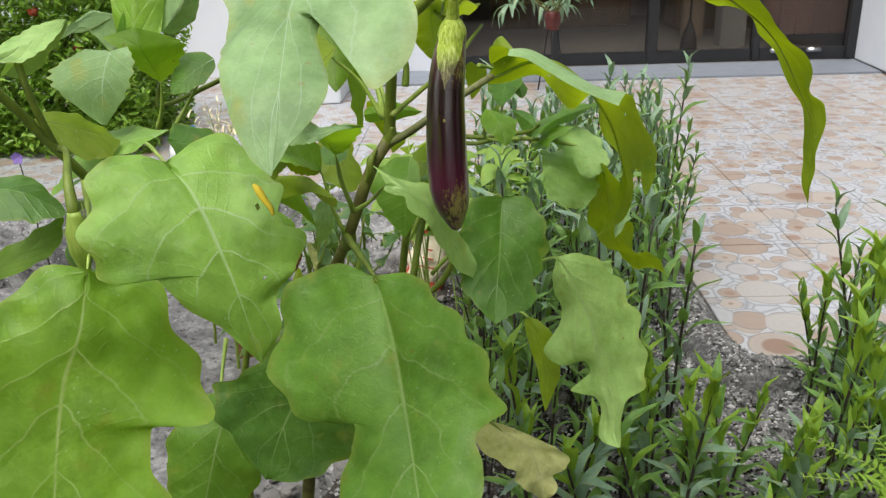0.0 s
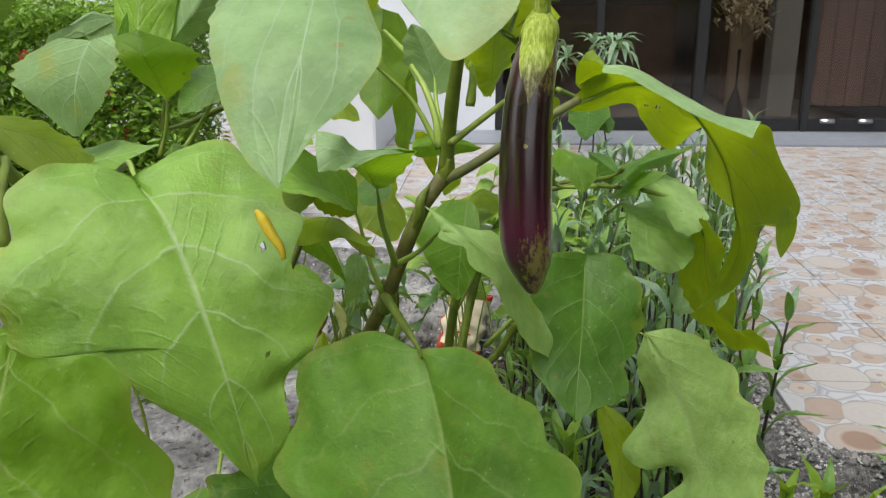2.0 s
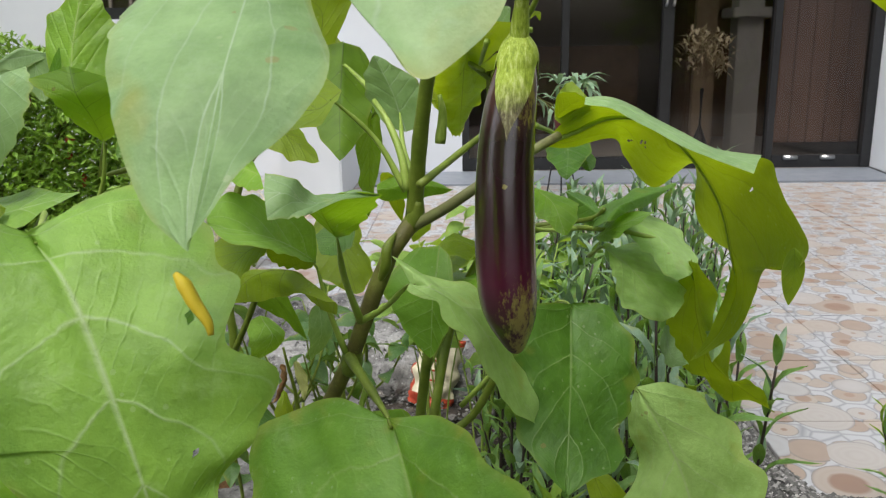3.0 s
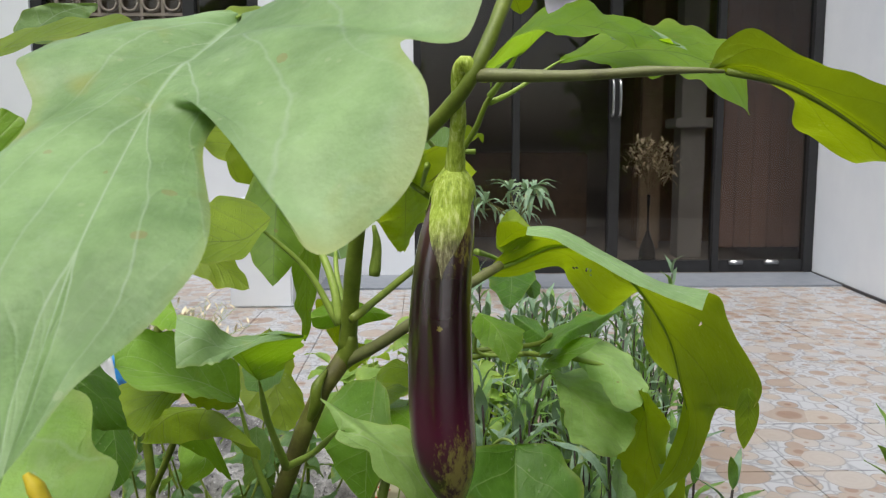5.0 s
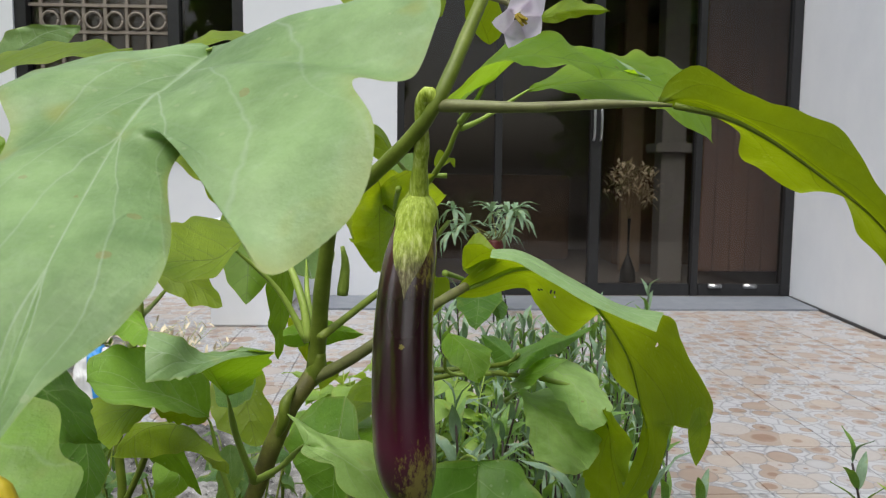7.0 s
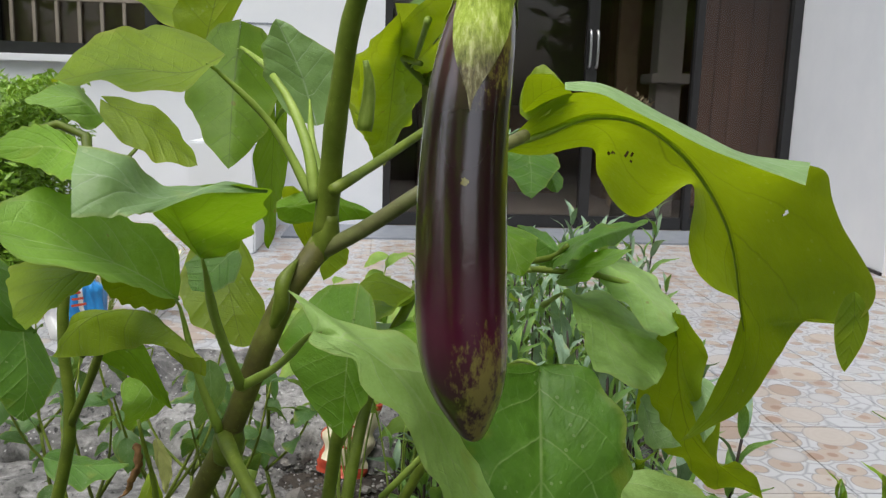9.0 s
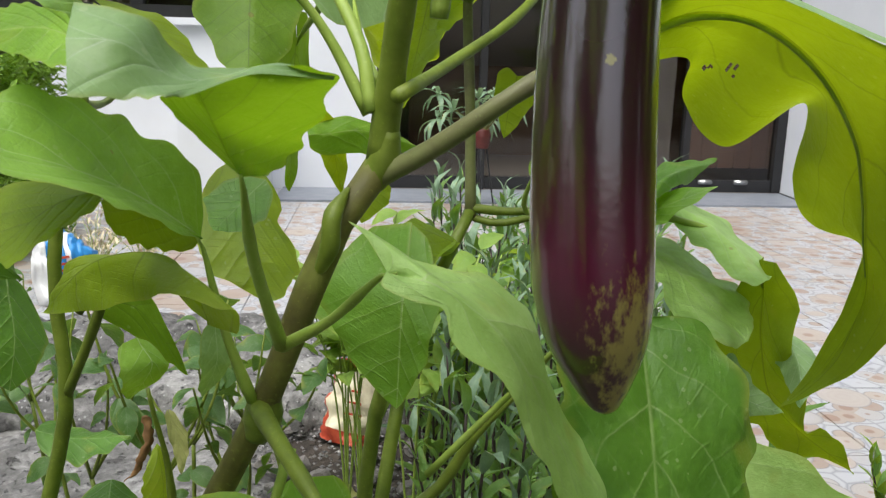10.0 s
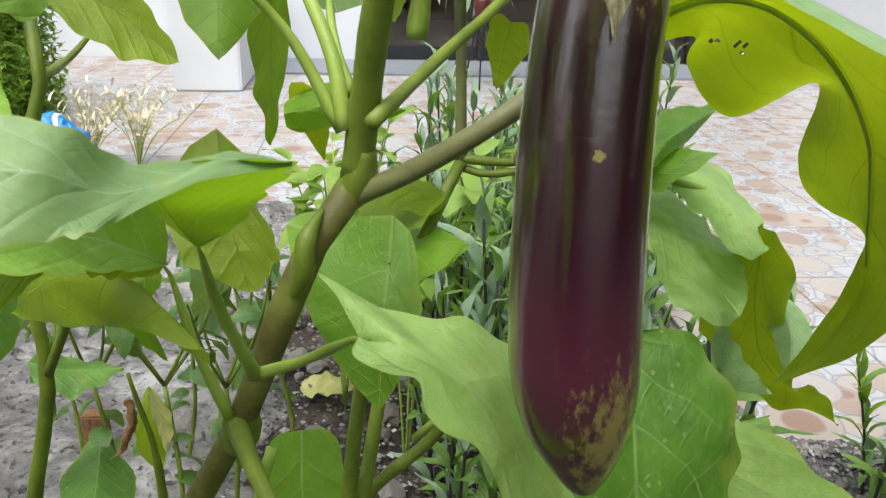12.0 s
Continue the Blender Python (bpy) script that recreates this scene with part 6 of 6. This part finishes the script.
def pebbles():
    """Loose gravel on the soil."""
    r = random.Random(5)
    verts, faces = [], []
    for _ in range(95000):
        x, y = r.uniform(-0.2, 1.5), r.uniform(0.95, 2.4)
        near = math.exp(-((x - 0.85) / 0.42) ** 2) if y < 1.78 else math.exp(-((x - 0.66) / 0.12) ** 2)
        d = bank_height(x, y)
        near = 1.0 if d < 0.07 else near
        if r.random() > 0.12 + 0.88 * near or (y > 1.77 and x > 0.77 and d > 0.06):
            continue
        lift = math.sqrt(0.069 ** 2 - d * d) - 0.025 if d < 0.06 else 0.0
        s = r.uniform(0.0025, 0.0065) * (1.7 if r.random() < 0.06 else 1)
        n = len(verts)
        c = Vector((x, y, s * 0.3 + max(0.0, lift)))
        for d in ((1, 0, 0), (-1, 0, 0), (0, 1, 0), (0, -1, 0), (0, 0, 0.7), (0, 0, -0.7)):
            verts.append(c + Vector(d) * s * r.uniform(0.7, 1.2) + Vector((r.uniform(-1, 1), r.uniform(-1, 1), 0)) * s * 0.3)
        faces += [(n + a, n + b, n + q) for a, b, q in ((0, 2, 4), (2, 1, 4), (1, 3, 4), (3, 0, 4), (2, 0, 5), (1, 2, 5), (3, 1, 5), (0, 3, 5))]
    me = bpy.data.meshes.new("gravel")
    me.from_pydata(verts, [], faces)
    me.materials.append(PEBBLE)
    tagged(new("gravel", me), "loose grey gravel on the soil", "gravel", kind="stuff")


pebbles()
OVAL = [blade([(0, 0, 0), (0.028, 0, 0.004), (0.062, 0, -0.012)], (0, 0.017, 0.004), (0, -0.017, 0.004), back=0, wave=0.4, seed=9, nu=8, nv=3, lobes=0.0, round_=0.75)]


def oval_mesh(mat):
    me = bpy.data.meshes.new("leaf")
    OVAL[0].to_mesh(me)
    me.polygons.foreach_set("use_smooth", [True] * len(me.polygons))
    me.materials.append(mat)
    return me


OVAL_CHILI, OVAL_HERB = oval_mesh(CHILI_LEAF), oval_mesh(HERB_LEAF)


def chili_plant(x, y, height, seed):
    r = random.Random(seed)
    p = thing("chili_plant", "slender chili plant with forked green stems and small leaves", "chili plant", (x, y, 0), "chili plants")
    top = Vector((r.uniform(-0.04, 0.04), r.uniform(-0.03, 0.03), height * 0.55))
    part("stem", tube([(0, 0, -0.01), top * 0.5 + Vector((0.01, 0, 0)), top], [0.0042, 0.0036, 0.0032], sides=8, knots=0.1), STEM, p)
    for j in range(5):
        place_leaf(p, OVAL_CHILI, top * (0.55 + 0.09 * j), r.uniform(0, 360), r.uniform(-50, 10), r.uniform(0.5, 1.0), r.uniform(-40, 40))
    for k in range(4):
        a = r.uniform(0, 6.28)
        tip = top + Vector((math.cos(a) * 0.09, math.sin(a) * 0.07, height * r.uniform(0.3, 0.5)))
        line = [top, top.lerp(tip, 0.5) + Vector((math.cos(a) * 0.012, 0, -0.01)), tip]
        part("branch", tube(line, [0.0028, 0.0022, 0.0014], sides=6), STEM, p)
        for j in range(4):
            f = 0.45 + 0.55 * j / 3
            place_leaf(p, OVAL_CHILI, spline(line, f), r.uniform(0, 360), r.uniform(-60, 15), r.uniform(0.5, 1.15), r.uniform(-40, 40))
    return p


for i, (x, y, h) in enumerate(((-0.19, 1.52, 0.56), (-0.30, 1.62, 0.50), (-0.13, 1.60, 0.52), (-0.05, 1.78, 0.44), (-0.50, 1.9, 0.48), (-0.75, 2.05, 0.5), (-0.24, 1.78, 0.44), (-0.40, 1.75, 0.46), (-0.16, 1.95, 0.40), (-0.60, 1.7, 0.45))):
    chili_plant(x, y, h, 40 + i)


def herb(x, y, height, seed):
    r = random.Random(seed)
    p = thing("herb_plant", "fresh light green leafy herb growing in the bed", "herb", (x, y, 0), "herbs")
    for k in range(6):
        a = r.uniform(0, 6.28)
        line = [(0, 0, 0), (math.cos(a) * 0.03, math.sin(a) * 0.03, height * 0.5), (math.cos(a) * 0.10, math.sin(a) * 0.08, height * r.uniform(0.8, 1.05))]
        part("stem", tube(line, [0.0022, 0.0012], sides=6), STALK, p)
        for j in range(9):
            place_leaf(p, OVAL_HERB, spline(line, 0.66 + 0.34 * j / 8), r.uniform(0, 360), r.uniform(-20, 30), r.uniform(0.7, 1.3), r.uniform(-25, 25))


for i, (x, y, h) in enumerate(((0.14, 1.75, 0.60), (0.06, 1.9, 0.5), (0.24, 1.95, 0.5), (0.03, 1.95, 0.56))):
    herb(x, y, h, 70 + i)


def hedge(name, label, x0, x1, y0, y1, z1, n, seed, flowers):
    r = random.Random(seed)
    h = thing(name, label, "hedge", ((x0 + x1) / 2, (y0 + y1) / 2, 0))
    c, half = Vector(((x0 + x1) / 2, (y0 + y1) / 2, 0)), Vector(((x1 - x0) / 2, (y1 - y0) / 2, z1))
    for k in range(10):
        a, f = r.uniform(0, 6.28), r.uniform(0.3, 0.9)
        bm = tube([(r.uniform(-0.1, 0.1), r.uniform(-0.1, 0.1), 0), (math.cos(a) * half.x * f * 0.5, math.sin(a) * half.y * f * 0.5, z1 * 0.4), (math.cos(a) * half.x * f, math.sin(a) * half.y * f, z1 * r.uniform(0.6, 0.95))], [0.012, 0.004], sides=5)
        part("branch", bm, STEM_BROWN, h)
    verts, faces, uvl = [], [], []
    for k in range(n):
        d = Vector((r.uniform(-1, 1), r.uniform(-1, 1), r.uniform(-1, 1)))
        d *= r.uniform(0.7, 1.0) / max(abs(q) ** 4 for q in d) ** 0.25 if r.random() < 0.8 else 1.0
        p = Vector((d.x * half.x, d.y * half.y, z1 * (0.5 + 0.5 * d.z)))
        p *= 1 + 0.12 * noise.noise(p * 4 + Vector((seed, 0, 0)))
        s = r.uniform(0.018, 0.032)
        m = Euler((r.uniform(-0.9, 0.9), r.uniform(-0.9, 0.9), r.uniform(0, 6.28))).to_matrix()
        i = len(verts)
        for q in ((-1, 0, 0), (-0.2, 0.38, 0.1), (1, 0, -0.1), (-0.2, -0.38, 0.1)):
            verts.append(p + m @ Vector(q) * s)
        faces += [(i, i + 1, i + 2), (i, i + 2, i + 3)]
    me = bpy.data.meshes.new("foliage")
    me.from_pydata(verts, [], faces)
    me.materials.append(HEDGE_LEAF)
    ob = new("foliage", me)
    ob.parent = h
    for k in range(flowers):
        a = r.uniform(3.5, 6.0)
        at = (math.cos(a) * half.x * 0.95, math.sin(a) * half.y * 0.95, z1 * r.uniform(0.3, 0.8))
        bm = bmesh.new()
        bmesh.ops.create_icosphere(bm, subdivisions=2, radius=0.022, matrix=Matrix.Translation(at))
        for v in bm.verts:
            v.co += Vector((noise.noise(v.co * 90), noise.noise(v.co * 80), noise.noise(v.co * 70))) * 0.012
        part("flower_head", bm, RED, h, "small red flower cluster")


def purple_flower():
    fl = thing("purple_flower", "small violet flower on a thin dark stalk", "flower", (-0.960, 2.0, 0.0))
    part("flower_stalk", tube([(0.02, 0.03, -0.01), (0.01, 0.01, 0.25), (0, 0, 0.497)], [0.0028, 0.0016], sides=6), DARK_STEM, fl)
    for k in range(5):
        a = 2 * math.pi * k / 5 + 0.3
        d, w = Vector((math.cos(a), -0.35, math.sin(a))), Vector((-math.sin(a), 0, math.cos(a)))
        at = Vector((0, -0.002, 0.50))
        part("petal", blade([at, at + d * 0.009, at + d * 0.017], w * 0.008, -w * 0.008, back=0, wave=0.5, seed=k, nu=6, nv=2, lobes=0, round_=0.9), VIOLET, fl)


purple_flower()
hedge("ixora_hedge", "clipped dark green hedge with small red flowers by the wall", -3.0, -1.4, 3.9, 4.8, 0.92, 42000, 3, 6)
hedge("ixora_hedge", "dark green shrub at the far end of the bed", -4.9, -3.0, 3.6, 4.9, 1.35, 34000, 4, 3)


def feathery_plant(x, y, seed):
    """A tuft of thin pale stalks with small cream tufts along them."""
    r = random.Random(seed)
    p = thing("feathery_plant", "pale cream feathery seed plant growing beside the porch", "feathery plant", (x, y, 0.0), "feathery plants")
    for k in range(26):
        a, lean = r.uniform(0, 6.28), r.uniform(0.04, 0.20)
        dx, dy, top = math.cos(a) * lean + 0.05, math.sin(a) * lean, r.uniform(0.13, 0.31)
        line = [(0, 0, -0.01), (dx * 0.35, dy * 0.35, top * 0.6), (dx, dy, top)]
        stalk = part("stalk", tube(line, [0.0016, 0.0008], sides=5), STALK, p)
        for j in range(6):
            place_leaf(stalk, SEED_TUFT, spline(line, 0.45 + 0.55 * j / 5), r.uniform(0, 360), r.uniform(-10, 70), r.uniform(0.5, 0.85))


SEED_TUFT = with_material(LANCE[2], PALE_GOLD)
feathery_plant(-0.97, 3.64, 91)
feathery_plant(-0.80, 3.66, 92)


def wrapper_bag():
    """A crumpled snack bag that leans on the kerb: cream front, red ends and a red side."""
    bag = thing("snack_bag", "crumpled cream and red plastic snack bag lying on the soil", "plastic bag", (0.015, 2.30, 0.0))
    bag.rotation_euler = (radians(-14), radians(9), radians(-12))
    zones = (("red_end", RED, -0.01, 0.02, 0.0, 1.0), ("front", CREAM, 0.02, 0.16, 0.05, 1.0), ("red_side", RED, 0.02, 0.16, 0.0, 0.05), ("red_top", RED, 0.16, 0.175, 0.0, 1.0))
    for name, mat, z0, z1, f0, f1 in zones:
        bm = bmesh.new()
        rows = []
        for i in range(13):
            z = z0 + (z1 - z0) * i / 12
            row = []
            for q in range(33):
                a = math.pi + 2 * math.pi * (f0 + (f1 - f0) * q / 32)
                p = Vector((math.cos(a) * 0.058, math.sin(a) * 0.028, z))
                p += Vector((math.cos(a), math.sin(a), 0.3)) * (0.016 * noise.noise(p * 32) + 0.007 * noise.noise(p * 90))
                row.append(bm.verts.new(p))
            rows.append(row)
        for a, b in zip(rows, rows[1:]):
            for q in range(32):
                bm.faces.new((a[q], a[q + 1], b[q + 1], b[q]))
        part(name, bm, mat, bag)
    for k in range(3):
        part("print_bar", box(bmesh.new(), (-0.012 + 0.004 * k, -0.040, 0.062 + 0.026 * k), (0.030 - 0.006 * k, -0.036, 0.066 + 0.026 * k)), RED, bag, smooth=False)


wrapper_bag()


def blue_bag():
    """A small upright sack, crumpled into folds, printed white and blue."""
    bag = thing("plastic_bag", "crumpled blue and white printed plastic sack among the plants", "plastic bag", (-0.98, 3.4, 0.0))
    bag.rotation_euler = (0, radians(-8), radians(10))
    bands = ((0.0, 0.34, WHITE, "white_panel"), (0.34, 0.62, BLUE, "blue_panel"), (0.62, 0.70, WHITE, "white_stripe"), (0.70, 1.0, BLUE, "blue_panel"))
    for f0, f1, mat, name in bands:
        bm = bmesh.new()
        rows = []
        for i in range(15):
            f = f0 + (f1 - f0) * i / 14
            x = -0.10 + 0.20 * f
            row = []
            for q in range(40):
                a = 2 * math.pi * q / 40
                tall = 0.125 * (1 - 0.35 * abs(2 * f - 1) ** 3)
                p = Vector((x, 0.05 * math.cos(a) * (1 - 0.5 * abs(2 * f - 1) ** 4), tall + tall * math.copysign(abs(math.sin(a)) ** 0.6, math.sin(a))))
                fold = 0.030 * noise.noise(p * 16) + 0.016 * abs(noise.noise(p * 38)) + 0.007 * noise.noise(p * 85)
                p += Vector((0.5 * fold, fold * (1 if math.cos(a) > 0 else -1), 0.5 * fold * (1 if p.z > 0.1 else 0.0)))
                p.z = max(p.z, 0.001)
                row.append(bm.verts.new(p))
            rows.append(row)
        for a, b in zip(rows, rows[1:]):
            for q in range(40):
                bm.faces.new((a[q], b[q], b[(q + 1) % 40], a[(q + 1) % 40]))
        bm.faces.new(rows[0])
        bm.faces.new(rows[-1][::-1])
        part(name, bm, mat, bag)
    for k in range(3):
        part("print_bar", box(bmesh.new(), (0.005 + 0.006 * k, -0.078, 0.13 + 0.022 * k), (0.055 - 0.006 * k, -0.074, 0.138 + 0.022 * k)), RED, bag, smooth=False)


blue_bag()


def potted_plant():
    pot = thing("potted_plant", "drooping grey-green plant in a red plastic pot on the porch", "potted plant", (0.66, 5.3, 0.0))
    part("pot", tube([(0.03, 0, 0.38), (0.03, 0, 0.43), (0.03, 0, 0.49), (0.03, 0, 0.495), (0.03, 0, 0.47)], [0.038, 0.046, 0.053, 0.045, 0.0], steps=20, sides=24), RED_POT, pot)
    for k in range(3):
        a = 2.1 * k + 0.4
        part("leg", tube([(0.03 + 0.10 * math.cos(a), 0.10 * math.sin(a), 0), (0.03 + 0.03 * math.cos(a), 0.03 * math.sin(a), 0.39)], [0.005], sides=6), BLACK, pot, "thin black leg of the plant stand")
    r = random.Random(8)
    for k in range(9):
        a = r.uniform(0, 6.28)
        reach = r.uniform(0.08, 0.30)
        line = [(0.03, 0, 0.46), (0.03 + math.cos(a) * reach * 0.4, math.sin(a) * reach * 0.4, 0.54), (math.cos(a) * reach, math.sin(a) * reach, r.uniform(0.50, 0.70))]
        part("stem", tube(line, [0.005, 0.003], sides=6), STEM_BROWN, pot)
        for j in range(9):
            place_leaf(pot, LANCES["grey"][1], line[2], 40 * j + r.uniform(-10, 10), r.uniform(-55, 40), r.uniform(1.4, 2.3))


potted_plant()


def fern():
    p = thing("fern", "young yellow-green fern fronds at the edge of the bed", "fern", (0.80, 1.02, 0.14))
    for k in range(5):
        a = radians(60 + 40 * k)
        line = [(0, 0, -0.11), (math.cos(a) * 0.05, math.sin(a) * 0.05, 0.09), (math.cos(a) * 0.17, math.sin(a) * 0.15, 0.12)]
        fr = part("frond", tube(line, [0.0016, 0.0008], sides=5), STALK, p)
        for j in range(24):
            f = 0.15 + 0.85 * j / 23
            for s in (-90, 90):
                place_leaf(fr, LANCES["new"][2], spline(line, f), math.degrees(a) + s * 0.85, 5, 0.95 * (1.05 - f) + 0.12)


fern()


def withered():
    pod = thing("dry_pod", "shrivelled orange-brown dry flower hanging on a thin shoot", "dead flower", (-0.045, 0.952, 0.653))
    bm = tube([(0, 0, 0.002), (0.001, 0, -0.012), (-0.003, 0, -0.022), (-0.008, 0.001, -0.033), (-0.013, 0, -0.036)], [0.0013, 0.0030, 0.0022, 0.0019, 0.0005], steps=60, sides=12)
    for v in bm.verts:
        v.co += Vector((noise.noise(v.co * 260), noise.noise(v.co * 240 + Vector((3, 0, 0))), 0.5 * noise.noise(v.co * 300))) * 0.0018
    part("husk", bm, DEAD, pod)
    part("shoot", tube([(0.012, 0.004, -0.09), (0.010, 0.003, -0.03), (0.004, 0.0, 0.006), (0.002, 0, 0.018)], [0.0032, 0.0028, 0.0016, 0.0012], steps=16, sides=8, knots=0.2), STEM, pod)
    tagged(part("brick_stub", box(bmesh.new(), (-0.418, 1.812, 0.0), (-0.378, 1.842, 0.085), 0.003), DEAD, smooth=False), "short brown rusty stake in the bed", "stake")


withered()


def garden_tree(x, y, reach, top, seed):
    """An unseen leafy tree, added to darken part of what fruit and glass reflect."""
    r = random.Random(seed)
    tree = thing("garden_tree", "dense dark green tree out of view, added to shape reflections", "tree", (x, y, 0), "garden trees")
    part("trunk", tube([(0, 0, -0.05), (0.05, 0.03, top * 0.25), (-0.04, 0, top * 0.6), (0, 0, top * 0.85)], [0.16, 0.13, 0.08, 0.03], sides=10, knots=0.1), DEAD, tree)
    for k in range(7):
        a = k * 0.9 + r.uniform(-0.3, 0.3)
        z = top * r.uniform(0.2, 0.55)
        part("limb", tube([(0, 0, z), (math.cos(a) * reach * 0.4, math.sin(a) * reach * 0.4, z + 0.4), (math.cos(a) * reach * 0.8, math.sin(a) * reach * 0.8, z + r.uniform(0.3, 1.2))], [0.06, 0.035, 0.012], sides=7), DEAD, tree)
    verts, faces = [], []
    clumps = [Vector((r.gauss(0, 0.42) * reach, r.gauss(0, 0.42) * reach, top * r.uniform(0.08, 0.98))) for _ in range(70)]
    for c in clumps:
        for _ in range(105):
            p = c + Vector((r.gauss(0, 1), r.gauss(0, 1), r.gauss(0, 0.8))) * 0.42
            s = r.uniform(0.16, 0.34)
            m = Euler((r.uniform(-1, 1), r.uniform(-1, 1), r.uniform(0, 6.28))).to_matrix()
            i = len(verts)
            for q in ((-1, 0, 0), (-0.2, 0.4, 0.1), (1, 0, -0.1), (-0.2, -0.4, 0.1)):
                verts.append(p + m @ Vector(q) * s)
            faces += [(i, i + 1, i + 2), (i, i + 2, i + 3)]
    me = bpy.data.meshes.new("crown")
    me.from_pydata(verts, [], faces)
    me.materials.append(HEDGE_LEAF)
    ob = new("crown", me)
    ob.parent = tree


# Out of view; the gaps between them set the bright strips on the fruit.
garden_tree(-2.4, -4.7, 1.8, 4.8, 21)
garden_tree(-6.6, 1.4, 1.7, 5.0, 24)
garden_tree(4.4, -2.6, 2.3, 5.5, 22)
garden_tree(6.3, 1.2, 2.0, 5.0, 23)


def stones():
    r = random.Random(31)
    kinds = []
    for k in range(4):
        bm = bmesh.new()
        bmesh.ops.create_icosphere(bm, subdivisions=2, radius=1.0)
        for v in bm.verts:
            v.co *= 1 + 0.45 * noise.noise(v.co * 1.3 + Vector((k * 5, 0, 0)))
            v.co.z *= 0.6
        me = bpy.data.meshes.new("stone")
        bm.to_mesh(me)
        bm.free()
        me.materials.append(STONE)
        kinds.append(me)
    for _ in range(120):
        x, y, s = r.uniform(-0.30, 0.42), r.uniform(1.25, 2.35), r.uniform(0.008, 0.030)
        if (x - 0.015) ** 2 + (y - 2.30) ** 2 < 0.009:
            continue
        ob = new("stone", r.choice(kinds))
        ob.matrix_basis = Matrix.Translation((x, y, s * 0.25 + (0.012 if x < -0.03 else 0))) @ Euler((r.uniform(-0.4, 0.4), r.uniform(-0.4, 0.4), r.uniform(0, 6))).to_matrix().to_4x4() @ Matrix.Diagonal((s, s * r.uniform(0.7, 1.2), s, 1))
        tagged(ob, "dusty grey stone lying on the garden soil", "stone", "stones")


stones()
litter = blade([(-0.05, 2.0, 0.02), (0.0, 1.98, 0.035), (0.06, 1.99, 0.025)], (0.0, 0.03, 0.015), (0.0, -0.03, 0.0), back=0.1, wave=1.0, seed=5)
tagged(part("dry_leaf", litter, DRY_LEAF), "curled pale dry leaf on the soil", "dead leaf")


# ---- porch tiles, last ----
def tiles():
    size, gap = 0.40, 0.002
    bm = box(bmesh.new(), (gap / 2, gap / 2, -0.011), (size - gap / 2, size - gap / 2, 0.0), 0.0015)
    me = bpy.data.meshes.new("tile")
    bm.to_mesh(me)
    bm.free()
    me.materials.append(TILE)
    r = random.Random(2)
    for i in range(-10, 9):
        for j in range(11):
            x, y = 0.82 + i * size, 1.78 + j * size
            if y + size > 6.2 or (x < 0.77 and y < 2.9):
                continue
            ob = new("tile", me)
            ob.parent = floor
            ob.location = (x, y, r.uniform(-0.0006, 0.0006))


tiles()
